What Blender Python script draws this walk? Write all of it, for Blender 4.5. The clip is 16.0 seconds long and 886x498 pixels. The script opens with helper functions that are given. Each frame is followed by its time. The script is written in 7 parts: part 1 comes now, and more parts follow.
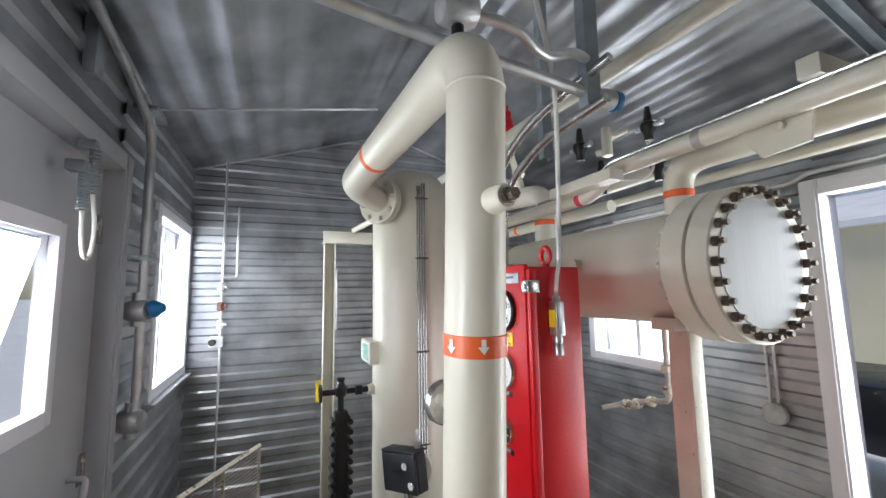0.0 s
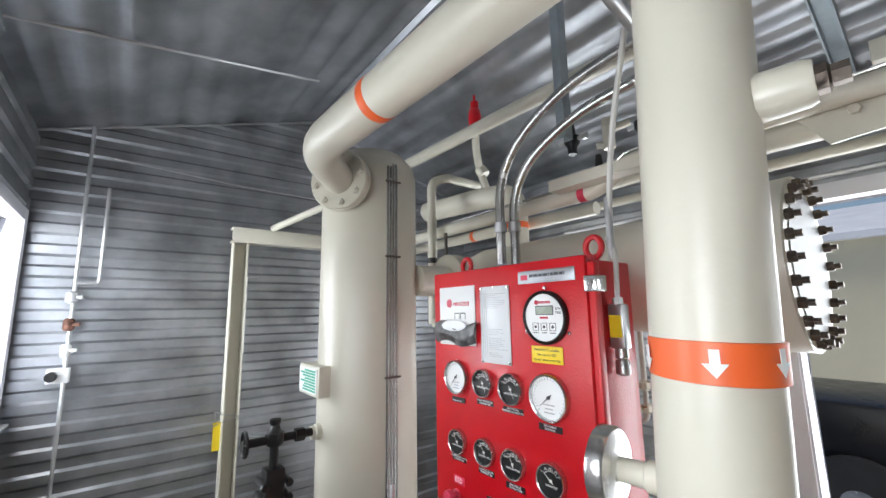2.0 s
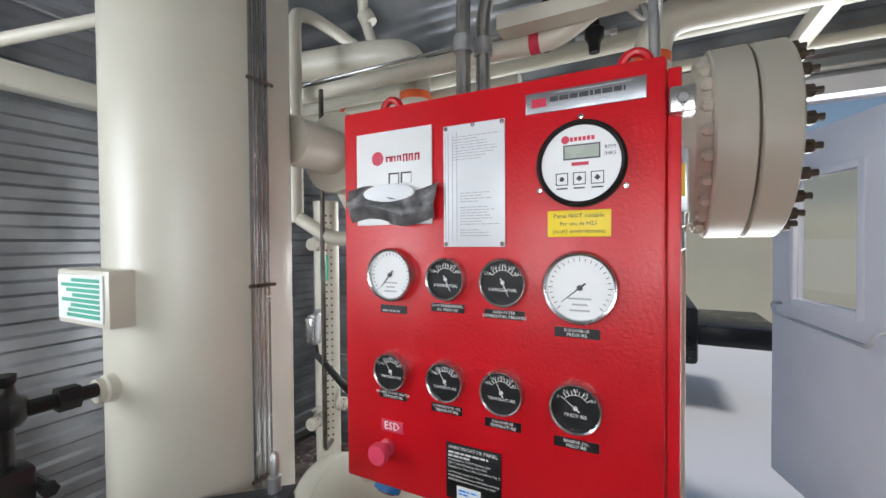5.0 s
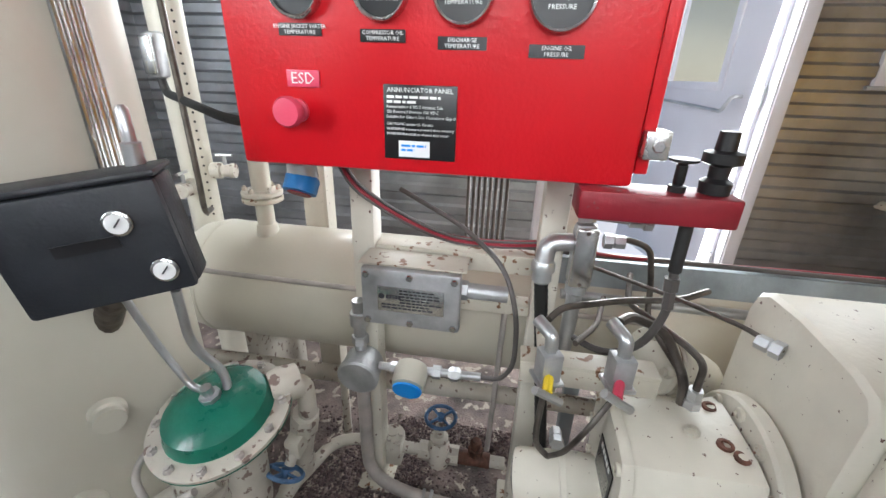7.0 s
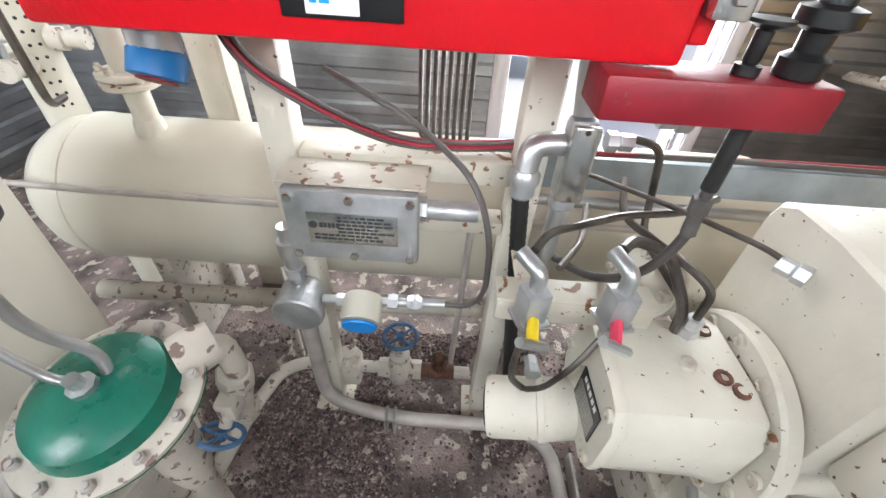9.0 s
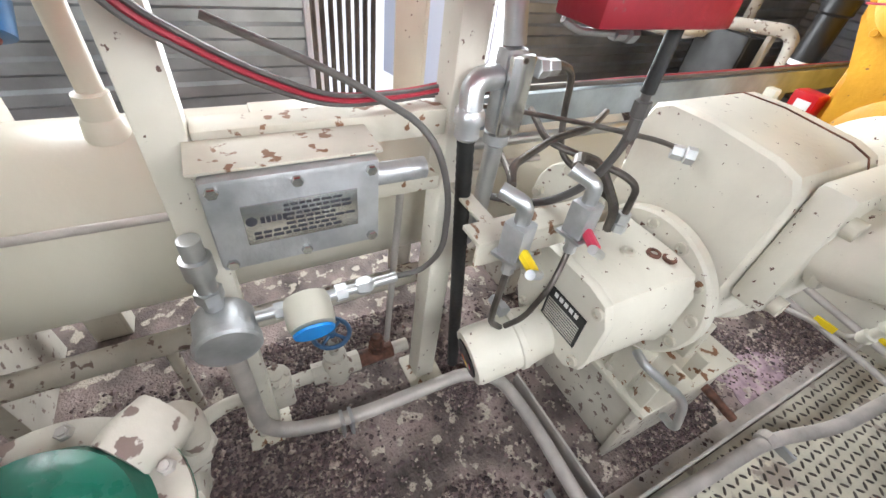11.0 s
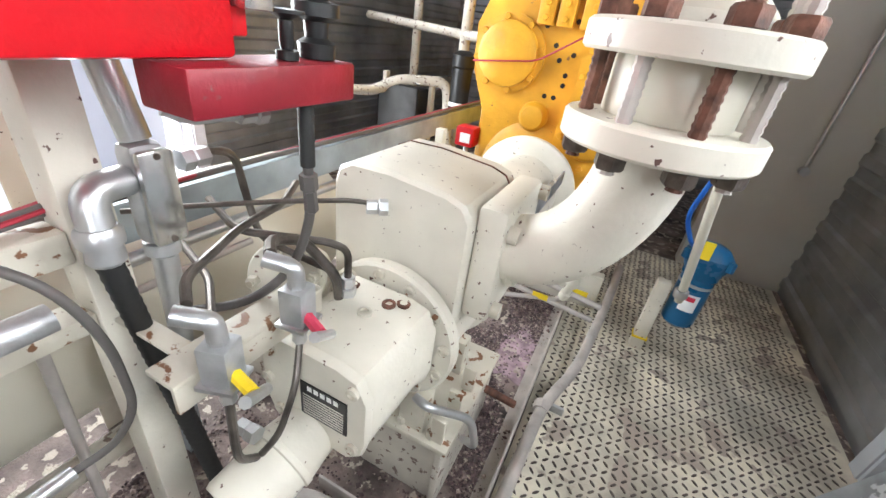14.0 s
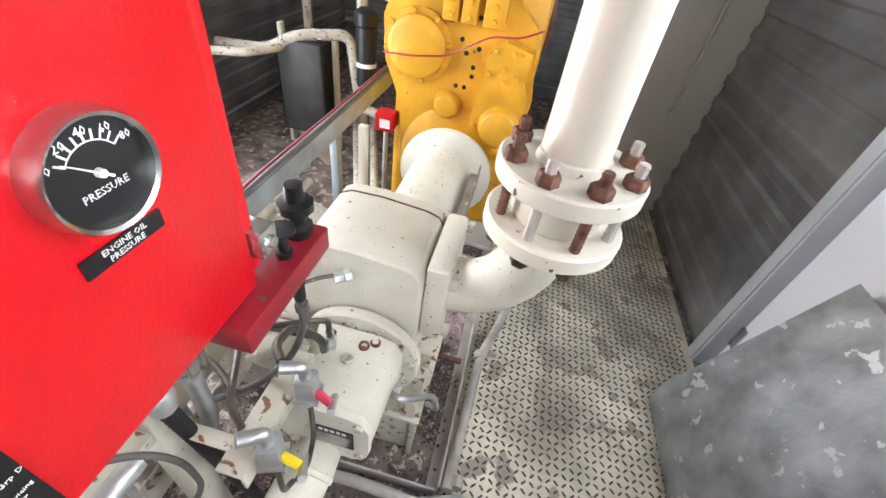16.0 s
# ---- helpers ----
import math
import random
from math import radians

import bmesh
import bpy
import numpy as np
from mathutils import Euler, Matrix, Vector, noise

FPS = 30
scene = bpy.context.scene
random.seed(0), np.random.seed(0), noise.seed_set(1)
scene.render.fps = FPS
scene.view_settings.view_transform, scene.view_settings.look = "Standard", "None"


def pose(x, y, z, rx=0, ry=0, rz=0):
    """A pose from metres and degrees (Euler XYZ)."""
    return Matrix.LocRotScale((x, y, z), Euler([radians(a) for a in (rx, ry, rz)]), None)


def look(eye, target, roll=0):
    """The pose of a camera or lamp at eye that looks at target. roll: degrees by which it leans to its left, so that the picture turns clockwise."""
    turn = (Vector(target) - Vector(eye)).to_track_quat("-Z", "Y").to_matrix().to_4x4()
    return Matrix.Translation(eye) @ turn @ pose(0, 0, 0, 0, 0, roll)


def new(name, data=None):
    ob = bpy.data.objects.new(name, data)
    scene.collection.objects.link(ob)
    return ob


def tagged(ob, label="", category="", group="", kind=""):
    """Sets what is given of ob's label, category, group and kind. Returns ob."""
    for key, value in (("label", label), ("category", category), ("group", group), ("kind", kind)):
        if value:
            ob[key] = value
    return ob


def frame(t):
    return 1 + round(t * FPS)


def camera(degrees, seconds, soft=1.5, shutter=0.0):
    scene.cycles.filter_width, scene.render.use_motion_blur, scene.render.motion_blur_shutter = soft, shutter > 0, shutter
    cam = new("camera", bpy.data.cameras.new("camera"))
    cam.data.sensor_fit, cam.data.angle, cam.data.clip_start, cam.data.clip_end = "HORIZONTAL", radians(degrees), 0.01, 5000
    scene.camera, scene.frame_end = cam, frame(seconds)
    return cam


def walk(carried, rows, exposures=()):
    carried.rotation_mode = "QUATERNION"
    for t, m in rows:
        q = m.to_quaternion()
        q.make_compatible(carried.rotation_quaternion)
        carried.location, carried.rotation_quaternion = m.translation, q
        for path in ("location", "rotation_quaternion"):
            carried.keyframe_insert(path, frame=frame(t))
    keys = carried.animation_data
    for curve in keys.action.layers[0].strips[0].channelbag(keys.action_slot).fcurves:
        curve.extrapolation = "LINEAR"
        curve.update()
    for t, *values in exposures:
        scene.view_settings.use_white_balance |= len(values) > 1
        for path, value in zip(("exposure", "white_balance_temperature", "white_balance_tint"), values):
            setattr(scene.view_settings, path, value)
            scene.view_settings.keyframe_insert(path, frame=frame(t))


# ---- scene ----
cam = camera(95.6, 16.0)
PATH = [
    (0, (0.528, 0.318, 1.561), (1.292, 2.154, 1.777), -0.9),
    (0.5, (0.545, 0.374, 1.561), (1.352, 2.184, 1.836), -0.8),
    (1, (0.492, 0.48, 1.59), (1.389, 2.236, 1.925), -0.8),
    (1.5, (0.442, 0.639, 1.569), (1.501, 2.3, 1.917), -0.7),
    (2, (0.405, 0.808, 1.519), (1.618, 2.368, 1.829), -1.0),
    (2.5, (0.371, 0.936, 1.475), (1.715, 2.397, 1.724), -0.8),
    (3, (0.407, 1.015, 1.43), (1.841, 2.399, 1.605), -0.7),
    (3.2, (0.442, 1.044, 1.423), (1.903, 2.401, 1.571), -0.6),
    (5.3, (0.587, 1.384, 1.37), (2.421, 2.177, 1.273), -0.3),
    (5.5, (0.603, 1.406, 1.32), (2.465, 2.122, 1.173), -0.2),
    (6, (0.647, 1.431, 1.186), (2.545, 1.962, 0.842), 0.3),
    (6.3, (0.657, 1.444, 1.144), (2.547, 1.887, 0.665), 0.9),
    (6.5, (0.654, 1.45, 1.119), (2.535, 1.849, 0.567), 1.1),
    (7, (0.64, 1.479, 1.048), (2.453, 1.771, 0.257), 1.8),
    (7.5, (0.61, 1.464, 1.0), (2.343, 1.675, 0.025), 2.4),
    (8, (0.652, 1.406, 1.011), (2.306, 1.554, -0.103), 2.8),
    (8.5, (0.737, 1.379, 1.011), (2.327, 1.455, -0.199), 3.3),
    (8.7, (0.777, 1.424, 1.013), (2.341, 1.477, -0.234), 3.3),
    (10.8, (0.909, 1.719, 0.954), (2.235, 1.028, -0.373), 8.4),
    (11, (0.885, 1.699, 0.952), (2.159, 0.888, -0.359), 8.5),
    (11.5, (0.9, 1.652, 0.935), (2.024, 0.596, -0.338), 8.8),
    (12, (0.916, 1.666, 0.914), (1.92, 0.422, -0.288), 9.1),
    (12.5, (0.876, 1.726, 0.861), (1.821, 0.333, -0.218), 9.2),
    (13, (0.858, 1.722, 0.818), (1.752, 0.222, -0.156), 9.0),
    (13.5, (0.849, 1.642, 0.863), (1.661, 0.073, -0.074), 8.6),
    (14, (0.872, 1.586, 0.969), (1.541, -0.026, -0.008), 8.4),
    (14.5, (0.924, 1.557, 1.041), (1.424, -0.035, -0.061), 8.6),
    (15, (0.931, 1.585, 1.099), (1.272, 0.051, -0.138), 9.1),
    (15.5, (0.945, 1.636, 1.202), (1.179, 0.136, -0.101), 9.5),
    (16, (0.959, 1.601, 1.287), (1.136, 0.097, -0.019), 9.7),
]
walk(cam, [(t, look(eye, target, roll)) for t, eye, target, roll in PATH], [(0, -0.75), (2.5, -0.9), (5.5, -1.0), (6.5, -0.55), (8, 0.03), (11, 0.32), (13, 0.45), (16, 0.27)])

# ---- world and light ----
world = bpy.data.worlds.new("sky")
scene.world = world
world.use_nodes = True
sky = world.node_tree.nodes.new("ShaderNodeTexSky")
sky.sky_type, sky.sun_disc = "NISHITA", False
sky.sun_elevation, sky.sun_rotation = radians(59), radians(212)
back = world.node_tree.nodes["Background"]
back.inputs["Strength"].default_value = 0.15
world.node_tree.links.new(sky.outputs[0], back.inputs[0])
sun = new("sun", bpy.data.lights.new("sun", "SUN"))
sun.data.energy, sun.data.angle, sun.data.color = 2.6, radians(12), (1, 0.97, 0.93)
sun.matrix_world = look((-2.5, -4, 8), (0, 0, 0))


def window_light(eye, target, w, h, watts):
    lamp = new("daylight", bpy.data.lights.new("daylight", "AREA"))
    lamp.data.shape, lamp.data.size, lamp.data.size_y = "RECTANGLE", w, h
    lamp.data.energy, lamp.data.color = watts, (0.92, 0.965, 1.0)
    lamp.matrix_world = look(eye, target)
    return lamp


window_light((2.80, 0.84, 1.0), (0, 0.84, 0.9), 0.85, 1.9, 62)
window_light((2.80, 2.3, 1.5), (0, 2.3, 1.2), 0.7, 0.8, 22)
window_light((-0.13, 3.02, 1.55), (2, 3.0, 1.2), 0.7, 0.85, 38)
window_light((-0.13, 1.45, 1.48), (2, 1.45, 1.0), 0.6, 0.5, 12)
window_light((-0.13, 0.72, 1.48), (2, 0.72, 1.0), 0.6, 0.5, 13)
window_light((2.80, -0.4, 1.55), (0, -0.4, 0.9), 0.8, 0.9, 14)


# ---- materials ----
def mat(name, base, rough=0.5, metal=0.0, vary=0.12, scale=6.0, bump=0.08, fine=90.0, spots=None, spot_scale=14.0, spot_at=0.66, coat=0.0, stretch=(1, 1, 1)):
    """A paint or metal: base colour broken by soft stains and fine grain, with optional chips or rust of another colour."""
    m = bpy.data.materials.new(name)
    m.use_nodes = True
    t, b = m.node_tree, m.node_tree.nodes["Principled BSDF"]
    n = t.nodes.new
    co, mp = n("ShaderNodeTexCoord"), n("ShaderNodeMapping")
    mp.inputs["Scale"].default_value = stretch
    t.links.new(co.outputs["Object"], mp.inputs[0])
    big, small = n("ShaderNodeTexNoise"), n("ShaderNodeTexNoise")
    big.inputs["Scale"].default_value, big.inputs["Detail"].default_value = scale, 6
    small.inputs["Scale"].default_value, small.inputs["Detail"].default_value = fine, 3
    for node in (big, small):
        t.links.new(mp.outputs[0], node.inputs["Vector"])
    ramp = n("ShaderNodeValToRGB")
    ramp.color_ramp.elements[0].position, ramp.color_ramp.elements[1].position = 0.3, 0.75
    lo = tuple(max(0, c * (1 - vary * 1.6)) for c in base)
    hi = tuple(min(1, c * (1 + vary)) for c in base)
    ramp.color_ramp.elements[0].color, ramp.color_ramp.elements[1].color = (*lo, 1), (*hi, 1)
    t.links.new(big.outputs[0], ramp.inputs[0])
    colour = ramp.outputs[0]
    rr = n("ShaderNodeMapRange")
    rr.inputs[3].default_value, rr.inputs[4].default_value = max(0.03, rough - 0.12), min(1, rough + 0.15)
    t.links.new(big.outputs[0], rr.inputs[0])
    if spots:
        sp, sr = n("ShaderNodeTexNoise"), n("ShaderNodeValToRGB")
        sp.inputs["Scale"].default_value, sp.inputs["Detail"].default_value = spot_scale, 5
        t.links.new(mp.outputs[0], sp.inputs["Vector"])
        sr.color_ramp.elements[0].position, sr.color_ramp.elements[1].position = spot_at, spot_at + 0.03
        t.links.new(sp.outputs[0], sr.inputs[0])
        mx = n("ShaderNodeMix")
        mx.data_type = "RGBA"
        t.links.new(sr.outputs[0], mx.inputs[0])
        t.links.new(colour, mx.inputs[6])
        mx.inputs[7].default_value = (*spots, 1)
        colour = mx.outputs[2]
    t.links.new(colour, b.inputs["Base Color"])
    t.links.new(rr.outputs[0], b.inputs["Roughness"])
    b.inputs["Metallic"].default_value = metal
    b.inputs["Coat Weight"].default_value = coat
    if bump:
        bp = n("ShaderNodeBump")
        bp.inputs["Strength"].default_value, bp.inputs["Distance"].default_value = bump, 0.01
        t.links.new(small.outputs[0], bp.inputs["Height"])
        t.links.new(bp.outputs[0], b.inputs["Normal"])
    return m


CREAM = mat("cream_paint", (0.62, 0.59, 0.50), 0.33, vary=0.05, scale=3, bump=0.03)
CREAM_CHIPPED = mat("chipped_cream_paint", (0.68, 0.645, 0.555), 0.42, vary=0.10, scale=6, bump=0.08, spots=(0.12, 0.06, 0.045), spot_scale=80, spot_at=0.672)
CREAM_RUST = mat("rusty_cream_paint", (0.60, 0.56, 0.47), 0.5, vary=0.12, bump=0.1, spots=(0.2, 0.09, 0.04), spot_scale=42, spot_at=0.59)
CREAM_DUSTY = mat("dusty_cream_paint", (0.56, 0.52, 0.45), 0.6, vary=0.18, scale=8, bump=0.08, spots=(0.2, 0.14, 0.12), spot_scale=50, spot_at=0.60)
RED = mat("red_enamel", (0.56, 0.003, 0.010), 0.36, vary=0.08, scale=4, bump=0.10, fine=160, coat=0.08)
RED_DIRTY = mat("worn_red_enamel", (0.24, 0.008, 0.018), 0.42, vary=0.2, scale=9, bump=0.1, spots=(0.14, 0.08, 0.07), spot_scale=30, spot_at=0.68)
ORANGE = mat("orange_band_vinyl", (0.80, 0.13, 0.03), 0.4, vary=0.04, bump=0)
WHITE = mat("white_vinyl", (0.82, 0.82, 0.82), 0.45, vary=0.04, bump=0)
WHITE_DOOR = mat("white_door_paint", (0.74, 0.74, 0.80), 0.4, vary=0.05, scale=2, bump=0.04)
# true grey of the trim; on door_2 it paints in shade
GREY_TRIM_DOOR_SHADE = mat("grey_trim_and_door_shade", (0.44, 0.46, 0.49), 0.45, vary=0.08, scale=3, bump=0.04)
BEIGE_WALL = mat("beige_flat_panel", (0.50, 0.48, 0.44), 0.5, vary=0.08, scale=2, bump=0.04)
GALV = mat("galvanised_sheet", (0.44, 0.455, 0.48), 0.36, 0.88, vary=0.25, scale=4, bump=0.05, fine=60)
GALV_DULL = mat("spotted_galvanised_steel", (0.40, 0.43, 0.46), 0.45, 0.7, vary=0.3, scale=9, bump=0.08, spots=(0.66, 0.69, 0.72), spot_scale=20, spot_at=0.635)
CHANNEL = mat("grey_zinc_channel", (0.36, 0.41, 0.44), 0.5, 0.5, vary=0.2, scale=10, bump=0.08)
CONDUIT = mat("zinc_conduit", (0.58, 0.59, 0.60), 0.32, 0.8, vary=0.15, scale=12, bump=0.04)
CONDUIT_DUSTY = mat("dusty_conduit", (0.50, 0.46, 0.43), 0.55, 0.3, vary=0.2, scale=14, bump=0.1)
STEEL = mat("bright_steel", (0.62, 0.62, 0.61), 0.22, 0.95, vary=0.12, scale=20, bump=0.03)
BRUSHED = mat("brushed_blind_plate", (0.26, 0.262, 0.265), 0.5, 0.75, vary=0.2, scale=6, bump=0.05, stretch=(1, 1, 0.15))
CAST = mat("cast_aluminium", (0.50, 0.51, 0.52), 0.42, 0.6, vary=0.2, scale=20, bump=0.15)
BOLT = mat("dark_bolt_steel", (0.16, 0.13, 0.11), 0.45, 0.7, vary=0.3, scale=60, bump=0.15)
RUST = mat("rusted_steel", (0.17, 0.075, 0.05), 0.7, 0.2, vary=0.45, scale=50, bump=0.3)
BLACK = mat("black_plastic_and_hole_shade", (0.012, 0.012, 0.013), 0.4, vary=0.2, bump=0.05)
DARK_BOX = mat("dark_grey_housing", (0.022, 0.025, 0.032), 0.5, vary=0.2, scale=12, bump=0.12, fine=200)
RUBBER = mat("black_rubber", (0.02, 0.02, 0.02), 0.6, vary=0.2, bump=0.1)
BLUE = mat("blue_cap_plastic", (0.01, 0.16, 0.42), 0.4, vary=0.1, bump=0.03)
BLUE_BRIGHT = mat("bright_blue_film", (0.005, 0.30, 0.85), 0.35, vary=0.05, bump=0.02)
BLUE_TANK = mat("blue_filter_enamel", (0.008, 0.11, 0.25), 0.28, vary=0.15, bump=0.05)
BLUE_WHEEL = mat("worn_blue_handwheel", (0.05, 0.13, 0.26), 0.5, vary=0.3, scale=30, bump=0.2)
GREEN = mat("green_enamel", (0.008, 0.16, 0.105), 0.28, vary=0.2, scale=14, bump=0.06, spots=(0.10, 0.20, 0.16), spot_scale=10, spot_at=0.66)
YELLOW = mat("engine_yellow", (0.68, 0.34, 0.02), 0.42, vary=0.15, scale=9, bump=0.15, spots=(0.22, 0.11, 0.04), spot_scale=34, spot_at=0.70)
YELLOW_TAG = mat("yellow_label", (0.85, 0.62, 0.02), 0.45, vary=0.03, bump=0)
GREEN_TAG = mat("green_label", (0.05, 0.38, 0.26), 0.4, vary=0.03, bump=0)
SILVER_TAPE = mat("duct_tape", (0.32, 0.32, 0.33), 0.36, 0.4, vary=0.3, scale=40, bump=0.3)
PAPER = mat("laminated_paper", (0.72, 0.73, 0.75), 0.3, vary=0.03, bump=0.02)
INK = mat("printed_ink", (0.05, 0.05, 0.06), 0.5, vary=0, bump=0)
INK_SOFT = mat("grey_print", (0.42, 0.42, 0.45), 0.5, vary=0, bump=0)
INK_RED = mat("red_print", (0.55, 0.02, 0.06), 0.4, vary=0, bump=0)
INK_WHITE = mat("white_print", (0.8, 0.8, 0.78), 0.5, vary=0, bump=0)
LCD = mat("lcd_grey", (0.36, 0.40, 0.34), 0.25, vary=0.03, bump=0)
BLACK_PLATE = mat("engraved_black_plate", (0.012, 0.012, 0.013), 0.35, vary=0.1, bump=0.02)
PINK = mat("pink_red_plastic", (0.70, 0.06, 0.12), 0.4, vary=0.05, bump=0.02)
WIRE_RED = mat("red_wire", (0.35, 0.02, 0.04), 0.45, vary=0.1, bump=0)
TUBE_DARK = mat("dull_steel_tube", (0.17, 0.15, 0.135), 0.38, 0.75, vary=0.3, scale=25, bump=0.08)
SPILL = mat("dried_pink_spill", (0.40, 0.28, 0.32), 0.75, vary=0.4, scale=18, bump=0.2, spots=(0.40, 0.34, 0.30), spot_scale=40, spot_at=0.56)
WIRE_GREY = mat("grey_cable", (0.11, 0.10, 0.095), 0.5, vary=0.2, bump=0.05)
WIRE_BLUE = mat("blue_hose", (0.01, 0.12, 0.5), 0.4, vary=0.05, bump=0)
CLEAR_TUBE = mat("white_plastic_tube", (0.66, 0.65, 0.62), 0.3, vary=0.05, bump=0)
DIRT = mat("dirty_skid_floor", (0.24, 0.185, 0.17), 0.85, vary=0.5, scale=9, bump=0.7, fine=150, spots=(0.46, 0.40, 0.335), spot_scale=26, spot_at=0.57)
PLATE = mat("dusty_tread_plate", (0.74, 0.67, 0.55), 0.6, vary=0.4, scale=4.2, bump=0.25, spots=(0.38, 0.32, 0.27), spot_scale=9, spot_at=0.58)
TREAD = mat("worn_tread_lug", (0.13, 0.11, 0.095), 0.45, 0.4, vary=0.3, scale=8, bump=0.1)
SNOW = mat("snow", (0.86, 0.87, 0.9), 0.8, vary=0.06, scale=2, bump=0.3, fine=20)
TAN = mat("tan_cladding", (0.72, 0.66, 0.48), 0.6, vary=0.05, scale=1, bump=0.03)
CONTAINER = mat("pale_blue_cladding", (0.35, 0.55, 0.66), 0.6, vary=0.06, scale=1, bump=0.03)
TRUCK = mat("black_vehicle_paint", (0.01, 0.01, 0.012), 0.3, vary=0.1, bump=0)
BLACK_FIN = mat("dark_cooler_metal", (0.055, 0.055, 0.055), 0.5, 0.4, vary=0.3, scale=10, bump=0.15)
GRIT = mat("dark_grit", (0.13, 0.09, 0.085), 0.85, vary=0.3, bump=0)
_t = GRIT.node_tree
_geo, _rmp = _t.nodes.new("ShaderNodeNewGeometry"), _t.nodes.new("ShaderNodeValToRGB")
_rmp.color_ramp.elements[0].color, _rmp.color_ramp.elements[1].color = (0.045, 0.032, 0.034, 1), (0.36, 0.29, 0.25, 1)
_mid = _rmp.color_ramp.elements.new(0.7)
_mid.color = (0.15, 0.10, 0.10, 1)
_t.links.new(_geo.outputs["Random Per Island"], _rmp.inputs[0])
_t.links.new(_rmp.outputs[0], _t.nodes["Principled BSDF"].inputs["Base Color"])


def clear(name, rough, tint=(1, 1, 1)):
    m = bpy.data.materials.new(name)
    m.use_nodes = True
    b = m.node_tree.nodes["Principled BSDF"]
    b.inputs["Base Color"].default_value = (*tint, 1)
    b.inputs["Transmission Weight"].default_value = 1.0
    b.inputs["Roughness"].default_value, b.inputs["IOR"].default_value = rough, 1.45
    return m


GLASS = clear("window_glass", 0.02)
FROSTED = clear("frosted_window_glass", 0.25, (0.93, 0.97, 1.0))

# ---- mesh helpers ----
ORIGIN = {}


def thing(name, at, label, category, group="", kind=""):
    ob = new(name)
    ob.empty_display_size = 0.05
    ob.location = at
    ORIGIN[ob] = Vector(at)
    return tagged(ob, label, category, group, kind)


def part(name, bm, material, parent, label="", angle=38):
    """One mesh object from a bmesh in world metres, under a thing or a part."""
    base = ORIGIN.get(parent, Vector())
    bm.normal_update()
    bmesh.ops.recalc_face_normals(bm, faces=bm.faces)
    bm.transform(Matrix.Translation(-base))
    me = bpy.data.meshes.new(name)
    bm.to_mesh(me)
    bm.free()
    me.shade_smooth()
    me.set_sharp_from_angle(angle=radians(angle))
    me.materials.append(material)
    ob = new(name, me)
    if parent:
        ob.parent = parent
    ORIGIN[ob] = base
    return tagged(ob, label)


def solo(name, bm, material, label, category, group="", kind="", angle=38):
    """A thing that is a single mesh."""
    low = min(v.co.z for v in bm.verts)
    c = sum((v.co for v in bm.verts), Vector()) / len(bm.verts)
    at = Vector((c.x, c.y, low))
    bm.transform(Matrix.Translation(-at))
    ob = part(name, bm, material, None, "", angle)
    ob.location = at
    ORIGIN[ob] = at
    return tagged(ob, label, category, group, kind)


def B():
    return bmesh.new()


def box(bm, x0, x1, y0, y1, z0, z1, bevel=0.0, m=None):
    r = bmesh.ops.create_cube(bm, size=1.0)
    vs = r["verts"]
    for v in vs:
        v.co = Vector(((x0 + x1) / 2 + v.co.x * (x1 - x0), (y0 + y1) / 2 + v.co.y * (y1 - y0), (z0 + z1) / 2 + v.co.z * (z1 - z0)))
        if m:
            v.co = m @ v.co
    if bevel:
        es = list({e for v in vs for e in v.link_edges})
        bmesh.ops.bevel(bm, geom=es, offset=bevel, segments=2, affect="EDGES", profile=0.5)
    return bm


def loft(bm, rings, closed=True, cap=True):
    made = [[bm.verts.new(p) for p in ring] for ring in rings]
    n = len(made[0])
    for a, b in zip(made, made[1:]):
        for i in range(n if closed else n - 1):
            bm.faces.new((a[i], a[(i + 1) % n], b[(i + 1) % n], b[i]))
    if cap and closed:
        bm.faces.new(made[0][::-1])
        bm.faces.new(made[-1])
    return bm


def side(d):
    d = Vector(d).normalized()
    u = d.orthogonal().normalized()
    if abs(d.z) < 0.9:
        u = d.cross(Vector((0, 0, 1))).normalized()
    return d, u, d.cross(u)


def lathe(bm, origin, axis, profile, seg=20, cap=True):
    """Turns (radius, distance along the axis) about the axis."""
    d, u, w = side(axis)
    o = Vector(origin)
    rings = [[o + d * h + (u * math.cos(2 * math.pi * i / seg) + w * math.sin(2 * math.pi * i / seg)) * max(r, 0.0003) for i in range(seg)] for r, h in profile]
    return loft(bm, rings, cap=cap)


def rod(bm, p0, p1, r, seg=14, r2=None):
    p0, p1 = Vector(p0), Vector(p1)
    return lathe(bm, p0, p1 - p0, [(r, 0), (r if r2 is None else r2, (p1 - p0).length)], seg)


